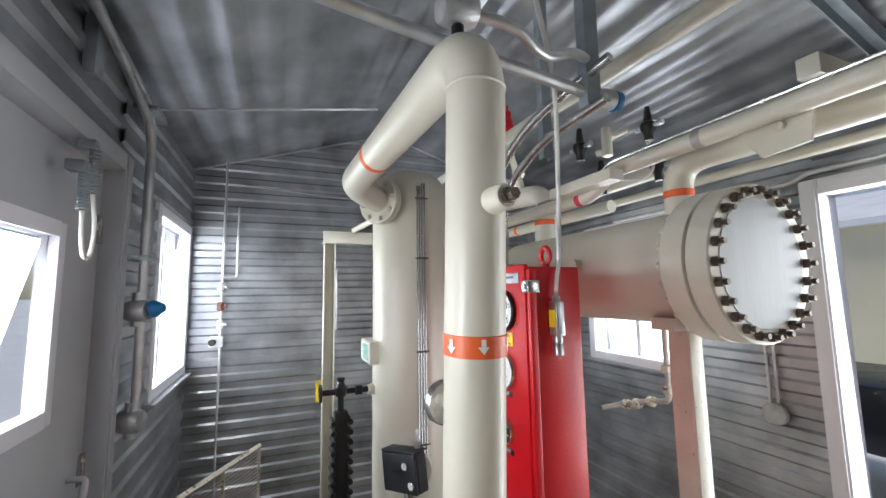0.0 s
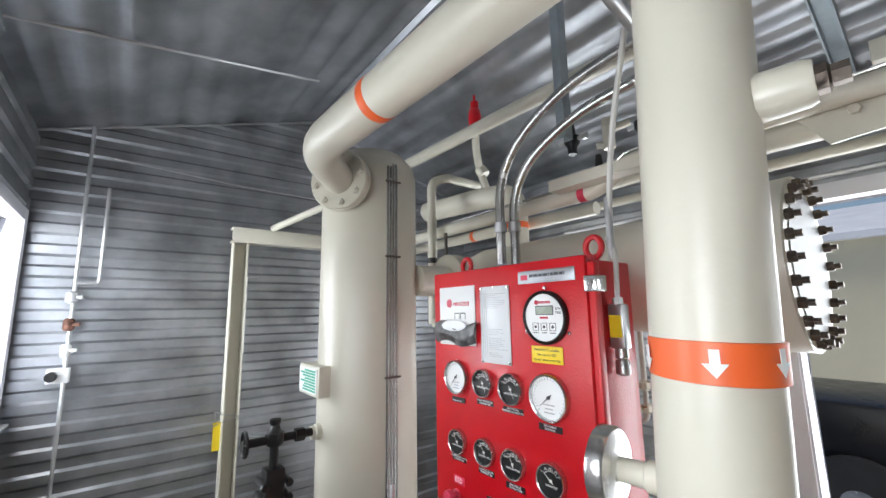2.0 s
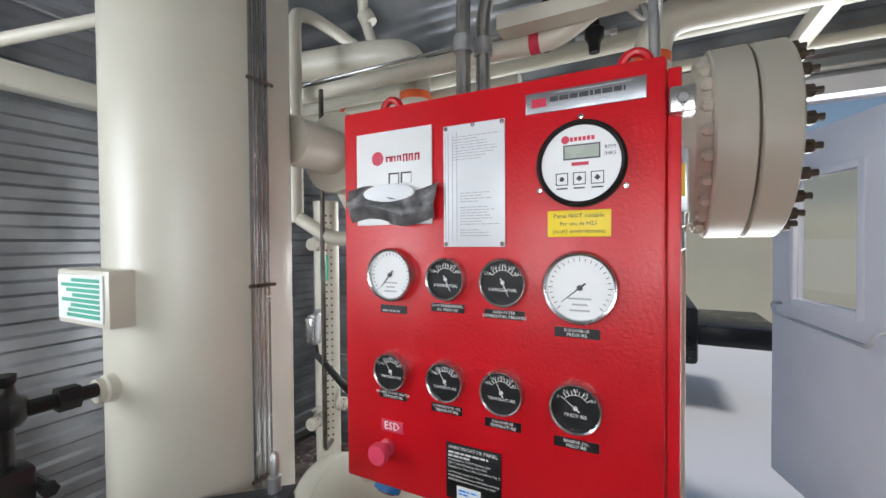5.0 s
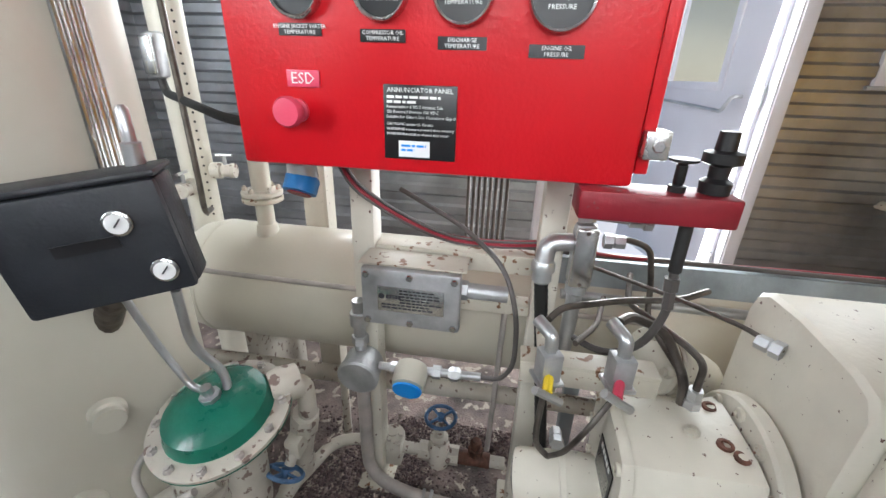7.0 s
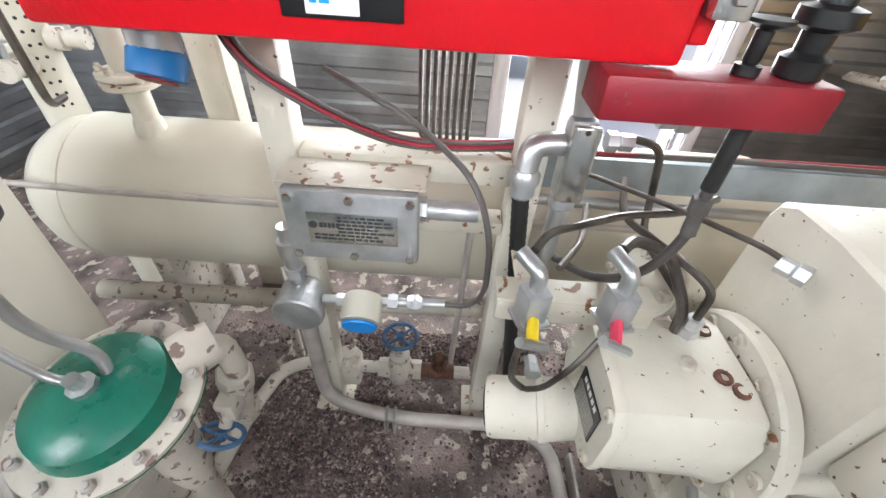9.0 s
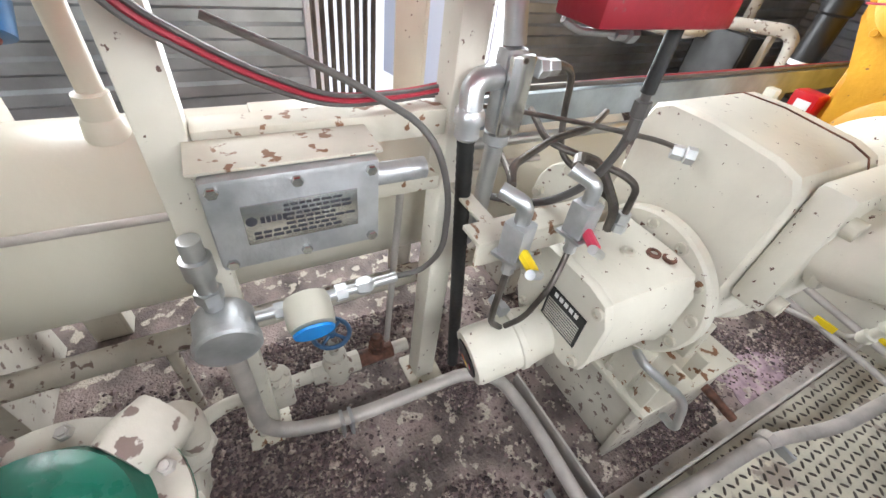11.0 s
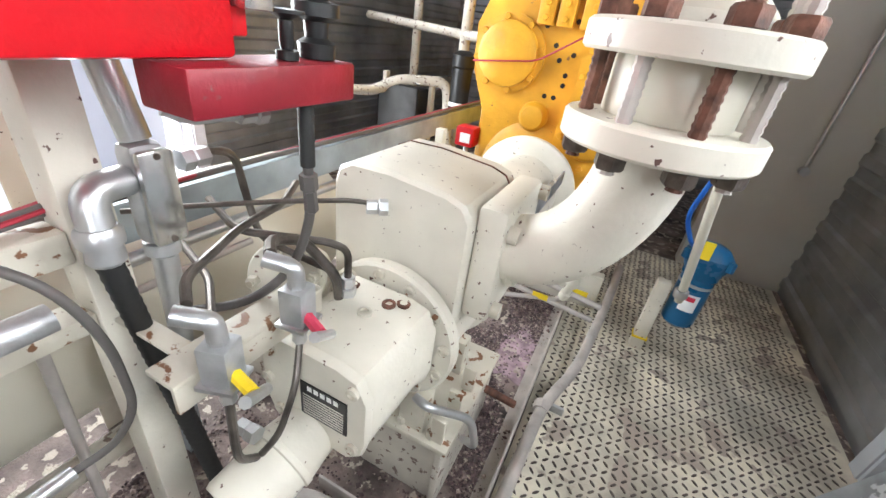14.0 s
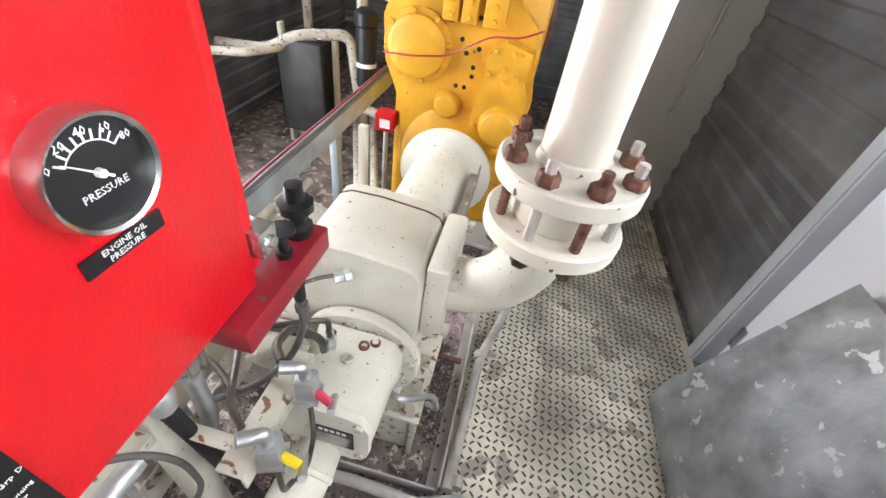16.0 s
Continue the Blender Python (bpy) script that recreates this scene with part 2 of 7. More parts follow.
def tube(bm, pts, r, bend=0.0, seg=10, steps=6):
    """A pipe along a line whose corners are rounded to the given bend."""
    pts = [Vector(p) for p in pts]
    line = [pts[0]]
    for a, b, c in zip(pts, pts[1:], pts[2:]):
        ab, bc = (a - b), (c - b)
        k = min(bend, ab.length * 0.49, bc.length * 0.49)
        if k <= 1e-5:
            line.append(b)
            continue
        s, e = b + ab.normalized() * k, b + bc.normalized() * k
        for i in range(steps + 1):
            f = i / steps
            line.append(s * (1 - f) ** 2 + b * 2 * f * (1 - f) + e * f * f)
    line.append(pts[-1])
    d, u, w = side(line[1] - line[0])
    rings = []
    for i, p in enumerate(line):
        t = (line[min(i + 1, len(line) - 1)] - line[max(i - 1, 0)]).normalized()
        u = (u - t * u.dot(t)).normalized()
        w = t.cross(u)
        rings.append([p + (u * math.cos(2 * math.pi * j / seg) + w * math.sin(2 * math.pi * j / seg)) * r for j in range(seg)])
    return loft(bm, rings)


def sag(a, b, drop, n=9):
    a, b = Vector(a), Vector(b)
    return [a.lerp(b, i / n) - Vector((0, 0, drop * 4 * (i / n) * (1 - i / n))) for i in range(n + 1)]


def hexbolt(bm, at, axis, r=0.008, h=0.008, shank=0.0):
    lathe(bm, at, axis, [(r, 0), (r, h * 0.8), (r * 0.85, h)], 6)
    if shank:
        d = Vector(axis).normalized()
        rod(bm, Vector(at) + d * h, Vector(at) + d * (h + shank), r * 0.55, 8)
    return bm


def ring_of(at, axis, radius, n, phase=0.0):
    d, u, w = side(axis)
    return [Vector(at) + (u * math.cos(phase + 2 * math.pi * i / n) + w * math.sin(phase + 2 * math.pi * i / n)) * radius for i in range(n)]


def flange(parent, at, axis, r, thick, bore, bolts, bolt_r, material, name="flange", bolt_mat=None, label=""):
    d = Vector(axis).normalized()
    b = B()
    lathe(b, at, d, [(bore, 0), (r - 0.003, 0), (r, 0.003), (r, thick - 0.003), (r - 0.003, thick), (bore, thick)], 40)
    f = part(name, b, material, parent, label)
    for p in ring_of(at, d, r * 0.80, bolts, 0.2):
        b = B()
        hexbolt(b, p + d * thick, d, bolt_r, bolt_r * 1.1, bolt_r * 0.6)
        part("bolt", b, bolt_mat or material, f)
    return f


def writing(body, m, size, material, parent, align="CENTER", name="lettering"):
    cu = bpy.data.curves.new("text", "FONT")
    cu.body, cu.size, cu.align_x, cu.align_y = body, size, align, "CENTER"
    cu.extrude, cu.resolution_u = 0.0002, 1
    tmp = bpy.data.objects.new("text", cu)
    scene.collection.objects.link(tmp)
    bpy.context.view_layer.update()
    me = bpy.data.meshes.new_from_object(tmp.evaluated_get(bpy.context.evaluated_depsgraph_get()))
    bpy.data.objects.remove(tmp)
    bpy.data.curves.remove(cu)
    me.transform(Matrix.Translation(-ORIGIN.get(parent, Vector())) @ m)
    me.materials.clear()
    me.materials.append(material)
    ob = new(name, me)
    ob.parent = parent
    ORIGIN[ob] = ORIGIN.get(parent, Vector())
    return ob

# ---- the building ----
X0, X1, Y0, Y1, EAVE, RIDGE = -0.02, 2.72, -2.4, 3.48, 2.44, 2.88
XM = (X0 + X1) / 2


def ribbed(bm, place, length, height, pitch=0.105, depth=0.014, top=None):
    """Corrugated sheet: place(s, h, d) gives the point s along, h up, d out; ribs run along s. top(s) limits the height."""
    hs, h, k = [], 0.0, 0
    while h < height:
        for f, d in ((0, 0), (0.30, 0), (0.42, 1), (0.80, 1), (0.92, 0)):
            if h + f * pitch < height:
                hs.append((h + f * pitch, d * depth))
        h += pitch
    hs.append((height, 0))
    rings = []
    for h, d in hs:
        a, b = 0.0, length
        if top:
            a, b = top(h)
        rings.append([place(a, h, d), place(b, h, d)])
    loft(bm, rings, closed=False, cap=False)
    return bm


def wall_x(name, x, sign, holes, label):
    """A side wall of ribbed sheet with holes (y0, y1, z0, z1); its room face looks along sign."""
    b = B()
    ys = sorted({Y0, Y1, *(v for hole in holes for v in hole[:2])})
    for a, c in zip(ys, ys[1:]):
        cut = [hole for hole in holes if hole[0] <= a and hole[1] >= c]
        spans = [(0.0, EAVE)]
        for hole in cut:
            spans = [(0.0, hole[2]), (hole[3], EAVE)]
        for z0, z1 in spans:
            if z1 - z0 > 0.01:
                z_first = z0
                ribbed(b, lambda s, h, d: (x + sign * d, a + s, z_first + h), c - a, z1 - z0)
                box(b, x - sign * 0.005, x - sign * 0.10, a, c, z0, z1)
    return tagged(part(name, b, GALV, None), label, "wall", kind="structure")


LEFT_HOLES = [(0.40, 2.10, 0.0, 2.04), (2.63, 3.41, 1.09, 2.0)]
RIGHT_HOLES = [(0.38, 1.29, 0.0, 1.98), (1.98, 2.70, 1.09, 2.0), (-0.80, 0.02, 1.08, 2.0)]
wall_x("wall_west", X0, 1, LEFT_HOLES, "ribbed galvanised sheet wall with double door and window")
wall_x("wall_east", X1, -1, RIGHT_HOLES, "ribbed galvanised sheet wall with an open doorway")


def wall_y(name, y, sign, label):
    b = B()

    def top(h):
        if h <= EAVE:
            return 0.0, X1 - X0
        k = (h - EAVE) / (RIDGE - EAVE) * (X1 - X0) / 2
        return k, max(k + 0.001, X1 - X0 - k)
    ribbed(b, lambda s, h, d: (X0 + s, y + sign * d, h), X1 - X0, RIDGE - 0.002, top=top)
    outer = [(X0, y - sign * 0.005, 0), (X1, y - sign * 0.005, 0), (X1, y - sign * 0.005, EAVE), (XM, y - sign * 0.005, RIDGE), (X0, y - sign * 0.005, EAVE)]
    loft(b, [outer, [(p[0], y - sign * 0.1, p[2]) for p in outer]])
    return tagged(part(name, b, GALV, None), label, "wall", kind="structure")


wall_y("wall_north", Y1, -1, "ribbed galvanised sheet gable wall")
wall_y("wall_south", Y0, 1, "ribbed galvanised sheet gable wall behind the engine")

b = B()
slope = math.hypot(XM - X0, RIDGE - EAVE)
for xe, sg in ((X0, 1), (X1, -1)):
    dx, dz = sg * (XM - X0) / slope, (RIDGE - EAVE) / slope
    nx, nz = sg * dz, -abs(dx)
    ribbed(b, lambda s, h, d: (xe + dx * h + nx * d, Y0 + s, EAVE + dz * h + nz * d), Y1 - Y0, slope, pitch=0.15, depth=0.012)
    loft(b, [[(xe - sg * 0.1, yy, EAVE + 0.0), (XM, yy, RIDGE + 0.01), (XM, yy, RIDGE + 0.1), (xe - sg * 0.1, yy, EAVE + 0.1)] for yy in (Y0 - 0.1, Y1 + 0.1)])
tagged(part("ceiling", b, GALV, None), "ribbed galvanised sheet ceiling under a low gable", "ceiling", kind="structure")

b = B()
box(b, X0 - 0.1, X1 + 0.1, Y0 - 0.1, Y1 + 0.1, -0.12, 0.0)
tagged(part("floor", b, DIRT, None), "dirty steel skid floor strewn with grit", "floor", kind="structure")

b = B()
rings = [[(-60 + 10 * i, -60 + 10 * j, -0.35 + 0.12 * noise.noise((i * 0.7, j * 0.7, 0))) for i in range(13)] for j in range(13)]
loft(b, rings, closed=False, cap=False)
g = part("ground", b, SNOW, None)
g.scale = (30, 30, 1)
tagged(g, "flat snow-covered yard outside", "ground", kind="structure")

# ceiling trim where the roof meets the north wall, and the purlins
b = B()
tube(b, [(X0 + 0.01, Y1 - 0.03, EAVE - 0.01), (XM, Y1 - 0.03, RIDGE - 0.02), (X1 - 0.01, Y1 - 0.03, EAVE - 0.01)], 0.008, 0, 6)
tagged(part("trim", b, GALV, None), "folded sheet trim along the gable", "trim", kind="structure")


def purlin(y, x_end, x_start):
    b = B()
    z = lambda x: EAVE + (RIDGE - EAVE) * (1 - abs(x - XM) / (XM - X0))
    for x_a, x_b in ((x_start, x_end),):
        a, c = Vector((x_a, y, z(x_a) - 0.055)), Vector((x_b, y, z(x_b) - 0.055))
        loft(b, [[p + Vector((0, dy, dzz)) for dy, dzz in ((-0.03, 0.03), (-0.03, -0.03), (-0.024, -0.03), (-0.024, 0.022), (0.024, 0.022), (0.024, -0.03), (0.03, -0.03), (0.03, 0.03))] for p in (a, c)])
    return solo("ceiling_channel", b, CHANNEL, "grey steel channel fixed under the ceiling", "channel", "channels under the ceiling")


purlin(0.98, 2.68, 1.40)
purlin(1.55, 1.30, 0.60)


# ---- windows and doors ----
def window_unit(name, x, sign, y0, y1, z0, z1, material, label, mullion=True):
    w = thing(name, (x, (y0 + y1) / 2, z0), label, "window", kind="structure")
    t = 0.035
    b = B()
    xa, xb = sorted((x + sign * 0.02, x - sign * 0.10))
    box(b, xa, xb, y0 - 0.02, y0 + t, z0 - 0.02, z1 + 0.02, 0.004)
    box(b, xa, xb, y1 - t, y1 + 0.02, z0 - 0.02, z1 + 0.02, 0.004)
    box(b, xa + 0.001, xb - 0.001, y0 + t, y1 - t, z1 - t, z1 + 0.02, 0.004)
    box(b, xa + 0.001, xb - 0.001, y0 + t, y1 - t, z0 - 0.02, z0 + t, 0.004)
    part("window_frame", b, WHITE_DOOR, w, "white metal window frame")
    ym = (y0 + y1) / 2
    if mullion:
        b = B()
        box(b, x - sign * 0.06 - 0.012, x - sign * 0.06 + 0.012, ym - 0.015, ym + 0.015, z0 + t, z1 - t, 0.003)
        part("mullion", b, WHITE_DOOR, w)
    for a, c in ((y0 + t, ym - 0.015), (ym + 0.015, y1 - t)):
        b = B()
        box(b, x - sign * 0.06 - 0.003, x - sign * 0.06 + 0.003, a, c, z0 + t, z1 - t)
        p = part("pane", b, material, w)
        p.visible_shadow = False
    b = B()
    box(b, xa - 0.001, xb + 0.03 if sign > 0 else xb, y0 - 0.04, y1 + 0.04, z0 - 0.035, z0 - 0.021, 0.003)
    part("window_sill", b, GREY_TRIM_DOOR_SHADE, w)
    return w


window_unit("window_1", X0, 1, 2.63, 3.41, 1.09, 2.0, FROSTED, "sliding window with frosted panes in the ribbed wall")
window_unit("window_2", X1, -1, 1.98, 2.70, 1.09, 2.0, GLASS, "sliding window with clear panes behind the pipework")
window_unit("window_3", X1, -1, -0.80, 0.02, 1.08, 2.0, GLASS, "framed window beside the engine")


def door_frame(name, x, sign, y0, y1, z1, material, label):
    d = thing(name, (x, (y0 + y1) / 2, 0), label, "door frame", kind="structure")
    xa, xb = sorted((x + sign * 0.03, x - sign * 0.11))
    for nm, dims in (("jamb", (y0 - 0.05, y0 + 0.02, 0, z1 + 0.05)), ("jamb", (y1 - 0.02, y1 + 0.05, 0, z1 + 0.05)), ("head", (y0 + 0.02, y1 - 0.02, z1 - 0.02, z1 + 0.05))):
        b = B()
        box(b, xa, xb, *dims, 0.004)
        box(b, xa - 0.006 if sign < 0 else xb - 0.002, xa + 0.002 if sign < 0 else xb + 0.006, dims[0] + 0.01, dims[1] - 0.01, dims[2], dims[3] - 0.01, 0.002)
        part(nm, b, material, d)
    return d


door_frame("door_frame_1", X0, 1, 0.40, 2.10, 2.04, GREY_TRIM_DOOR_SHADE, "grey folded steel frame of the double door")
door_frame("door_frame_2", X1, -1, 0.38, 1.29, 1.98, WHITE_DOOR, "white steel frame round the open doorway")


def door_leaf(name, m, width, height, label, win, bar_side, paint=None):
    """A leaf in its own plane: u across from the hinge, d towards the room, z up."""
    d = thing(name, m @ Vector((0, 0, 0.01)), label, "door", kind="structure")
    u0, u1, z0, z1 = win
    b = B()
    for u_a, u_b, z_a, z_b in ((0, u0, 0.012, height), (u1, width, 0.012, height), (u0, u1, 0.012, z0), (u0, u1, z1, height)):
        box(b, u_a, u_b, -0.02, 0.02, z_a, z_b, 0.0, m)
    part("door_panel", b, paint or WHITE_DOOR, d)
    b = B()
    for u_a, u_b, z_a, z_b in ((u0 - 0.03, u0 + 0.01, z0 - 0.03, z1 + 0.03), (u1 - 0.01, u1 + 0.03, z0 - 0.03, z1 + 0.03), (u0 + 0.01, u1 - 0.01, z0 - 0.03, z0 + 0.01), (u0 + 0.01, u1 - 0.01, z1 - 0.01, z1 + 0.03)):
        box(b, u_a, u_b, -0.028, 0.028, z_a, z_b, 0.003, m)
    part("window_frame", b, WHITE_DOOR, d)
    b = B()
    box(b, u0 + 0.01, u1 - 0.01, -0.004, 0.004, z0 + 0.01, z1 - 0.01, 0, m)
    part("pane", b, GLASS, d).visible_shadow = False
    b = B()
    s = bar_side
    tube(b, [m @ Vector(p) for p in ((0.10, s * 0.02, 1.0), (0.10, s * 0.07, 1.0), (0.14, s * 0.075, 0.93), (width - 0.12, s * 0.075, 0.97), (width - 0.08, s * 0.07, 1.02), (width - 0.08, s * 0.02, 1.02))], 0.009, 0.02)
    part("push_bar", b, CONDUIT, d, "bent steel push bar")
    for z in (0.2, 1.0, 1.8):
        b = B()
        box(b, -0.012, 0.03, s * 0.02 - 0.006, s * 0.02 + 0.006, z - 0.05, z + 0.05, 0.003, m)
        rod(b, m @ Vector((0, s * 0.024, z - 0.05)), m @ Vector((0, s * 0.024, z + 0.05)), 0.007, 8)
        part("hinge", b, STEEL, d)
    return d


out = Matrix.Translation((2.76, 0.40, 0)) @ Matrix.Rotation(math.atan2(0.12, 0.41), 4, "Z")
door_leaf("door_1", out, 0.88, 1.95, "white steel door with a window, swung open outside", (0.26, 0.70, 1.05, 1.72), 1)
flat_a = Matrix.Translation((X0 - 0.055, 2.08, 0)) @ Matrix.Rotation(radians(-90), 4, "Z")
flat_b = Matrix.Translation((X0 - 0.055, 0.42, 0)) @ Matrix.Rotation(radians(90), 4, "Z")
# white leaf given the grey, so its shade is in the colour
door_leaf("door_2", flat_a, 0.825, 2.02, "closed steel door leaf with a large window", (0.28, 0.75, 1.24, 1.75), 1, GREY_TRIM_DOOR_SHADE)
door_leaf("door_3", flat_b, 0.825, 2.02, "closed steel door leaf with a push bar", (0.10, 0.55, 1.24, 1.75), -1)

# spring door closer on the leaf with the large window
c = thing("door_closer", (0.0, 1.75, 1.6), "pair of coil springs with a hanging wire loop", "door closer")
for yy, z0, z1 in ((1.70, 1.80, 1.92), (1.76, 1.86, 2.0)):
    b = B()
    pts = [Vector((0.03 + 0.012 * math.cos(a * 0.9), yy + 0.012 * math.sin(a * 0.9), z0 + (z1 - z0) * a / 90)) for a in range(91)]
    tube(b, pts, 0.0035, 0, 5)
    part("spring", b, CHANNEL, c)
    b = B()
    box(b, -0.01, 0.035, yy - 0.02, yy + 0.02, z1 - 0.01, z1 + 0.02, 0.003)
    part("bracket", b, GALV_DULL, c)
b = B()
tube(b, [(0.03, 1.76, 1.86), (0.035, 1.78, 1.76), (0.03, 1.775, 1.68), (0.03, 1.73, 1.67), (0.03, 1.71, 1.72), (0.03, 1.70, 1.80)], 0.006, 0.04)
part("wire_loop", b, CLEAR_TUBE, c)

# ---- outside ----
b = B()
box(b, 9.0, 16, -14, 6.5, -0.5, 2.6)
h = thing("shed", (9, 0, -0.4), "long tan clad building across the yard", "building")
part("wall", b, TAN, h)
b = B()
loft(b, [[(8.8, yy, 2.6), (12.5, yy, 3.6), (16.2, yy, 2.6), (16.2, yy, 2.5), (8.8, yy, 2.5)] for yy in (-14.2, 6.7)])
part("roof", b, SNOW, h)
h = thing("site_container", (-7, 4, -0.4), "pale blue clad container in the snow", "container")
b = B()
box(b, -9.5, -7, -6, 9, -0.5, 2.1)
part("body", b, CONTAINER, h)
t = thing("trailer", (5.6, 1.6, -0.35), "black flat trailer parked on the snow", "trailer")
b = B()
box(b, 5.0, 6.4, 0.9, 3.6, 0.2, 0.75, 0.04)
box(b, 5.2, 6.3, 0.2, 0.95, 0.35, 0.55, 0.03)
part("body", b, TRUCK, t)
for yy in (1.5, 2.9):
    b = B()
    lathe(b, (4.9, yy, 0.0), (1, 0, 0), [(0.2, 0), (0.35, 0.02), (0.35, 0.2), (0.2, 0.22)], 24)
    w = part("tyre", b, RUBBER, t)
    b = B()
    lathe(b, (4.89, yy, 0.0), (1, 0, 0), [(0.05, 0), (0.19, 0.02), (0.2, 0.05)], 20)
    part("rim", b, GALV_DULL, w)

# ---- the panel on its stand ----
PX = 1.2
panel = thing("control_panel", (1.30, 1.60, 0.92), "red steel gauge panel with round dials on two posts", "control panel")
b = B()
box(b, PX + 0.022, 1.41, 1.325, 1.875, 0.925, 1.635, 0.006)
part("cabinet", b, RED, panel)
b = B()
box(b, PX, PX + 0.018, 1.318, 1.882, 0.918, 1.642, 0.006)
door = part("door", b, RED, panel)
b = B()
box(b, PX + 0.006, PX + 0.03, 1.30, 1.3175, 0.935, 1.625, 0.003)
part("side_lip", b, RED, panel)
for z in (1.575, 0.975):
    b = B()
    box(b, PX - 0.012, PX + 0.03, 1.285, 1.3165, z - 0.018, z + 0.018, 0.003)
    hexbolt(b, (PX - 0.012, 1.30, z), (-1, 0, 0), 0.008, 0.006)
    part("latch", b, STEEL, panel, "steel clamp latch")
for yy in (1.36, 1.84):
    b = B()
    pts = [Vector((1.31, yy, 1.672)) + Vector((0, math.cos(a) * 0.022, math.sin(a) * 0.026)) for a in [i * math.pi / 8 for i in range(17)]]
    tube(b, pts, 0.008, 0, 8)
    rod(b, (1.31, yy, 1.634), (1.31, yy, 1.652), 0.012)
    part("lifting_eye", b, RED, panel)


def face(y, z, d=0.002):
    """Pose on the panel's face: x reads across, y up, z out to the viewer."""
    return Matrix(((0, 0, -1, PX - d), (-1, 0, 0, y), (0, 1, 0, z), (0, 0, 0, 1)))


def sheet(name, y0, y1, z0, z1, material, parent, d0=0.0, d1=0.003, bevel=0.0, label=""):
    b = B()
    box(b, PX - d1, PX - d0, y0, y1, z0, z1, bevel)
    return part(name, b, material, parent, label)


def bars(parent, y0, y1, z_top, step, rows, material, d=0.0045, thick=0.0016, seed=1):
    """Lines of print too small to read, ragged at the end."""
    rnd = random.Random(seed)
    b = B()
    for i in range(rows):
        if rnd.random() < 0.12:
            continue
        z = z_top - i * step
        ya = y1
        end = y1 - (y1 - y0) * rnd.uniform(0.45, 1.0)
        while ya > end:
            w = rnd.uniform(0.004, 0.014)
            box(b, PX - d - 0.0003, PX - d, max(ya - w, end), ya, z - thick / 2, z + thick / 2)
            ya -= w + 0.002
    return part("print", b, material, parent)


# display card with tape over its lower half
card = sheet("display_card", 1.681, 1.847, 1.42, 1.595, WHITE, panel, 0, 0.004, 0.001, "white display card with red logo bars")
b = B()
lathe(b, (PX - 0.004, 1.797, 1.545), (-1, 0, 0), [(0.006, 0), (0.013, 0), (0.013, 0.0006), (0.006, 0.0006)], 24)
for i, (w, hgt) in enumerate(((0.012, 0.010), (0.009, 0.010), (0.009, 0.010), (0.010, 0.014), (0.009, 0.013), (0.010, 0.013))):
    yy = 1.778 - i * 0.0125
    box(b, PX - 0.0046, PX - 0.004, yy - w, yy - w * 0.65, 1.542 - hgt / 2, 1.542 + hgt / 2)
    box(b, PX - 0.0046, PX - 0.004, yy - w * 0.3, yy, 1.542 - hgt / 2, 1.542 + hgt / 2)
    box(b, PX - 0.0046, PX - 0.004, yy - w, yy, 1.542 + hgt / 2 - 0.003, 1.542 + hgt / 2)
part("logo_mark", b, INK_RED, card)
for yy in (1.772, 1.745):
    b = B()
    box(b, PX - 0.0052, PX - 0.004, yy - 0.022, yy, 1.496, 1.516)
    w = part("display_slot", b, BLACK, card)
    b = B()
    box(b, PX - 0.0062, PX - 0.0053, yy - 0.022, yy - 0.004, 1.496, 1.513)
    part("display_tab", b, WHITE, w)
b = B()
nx, nz = 18, 8
rings = []
for j in range(nz + 1):
    row = []
    for i in range(nx + 1):
        u, v = i / nx, j / nz
        bulge = 0.010 + 0.010 * math.sin(v * math.pi) + 0.007 * noise.noise((u * 5, v * 4, 1.0))
        row.append((PX - bulge, 1.858 - u * 0.19 + 0.01 * (v - 0.5) * (1 if u < 0.5 else -1), 1.425 + v * 0.062 + 0.008 * math.sin(u * 7)))
    rings.append(row)
loft(b, rings, closed=False, cap=False)
bmesh.ops.solidify(b, geom=list(b.faces), thickness=0.002)
part("tape", b, SILVER_TAPE, card, "crumpled silver duct tape")
b = B()
lathe(b, (PX - 0.016, 1.765, 1.478), (-1, 0, 0), [(0.030, 0), (0.029, 0.002), (0.0, 0.003)], 24)
b.transform(Matrix.Translation((0, 1.765, 1.478)) @ Matrix.Diagonal((1, 1.9, 0.55, 1)) @ Matrix.Translation((0, -1.765, -1.478)))
part("plastic_cover", b, PAPER, card)

# instruction sheet
ins = sheet("instruction_sheet", 1.547, 1.658, 1.379, 1.587, PAPER, panel, 0, 0.004, 0.001, "laminated white instruction sheet")
bars(ins, 1.556, 1.640, 1.566, 0.0048, 9, INK_SOFT, seed=2, thick=0.0014)
bars(ins, 1.556, 1.626, 1.470, 0.0048, 16, INK_SOFT, seed=3, thick=0.0014)
b = B()
for yy in (1.632, 1.640, 1.648, 1.654):
    box(b, PX - 0.0046, PX - 0.0042, yy, yy + 0.0008, 1.388, 1.574)
part("rule_line", b, INK_SOFT, ins)
for yy, zz in ((1.552, 1.582), (1.653, 1.582), (1.603, 1.584), (1.552, 1.384), (1.653, 1.384)):
    b = B()
    lathe(b, (PX - 0.004, yy, zz), (-1, 0, 0), [(0.004, 0), (0.003, 0.0018), (0.0005, 0.002)], 10)
    part("screw", b, STEEL, ins)

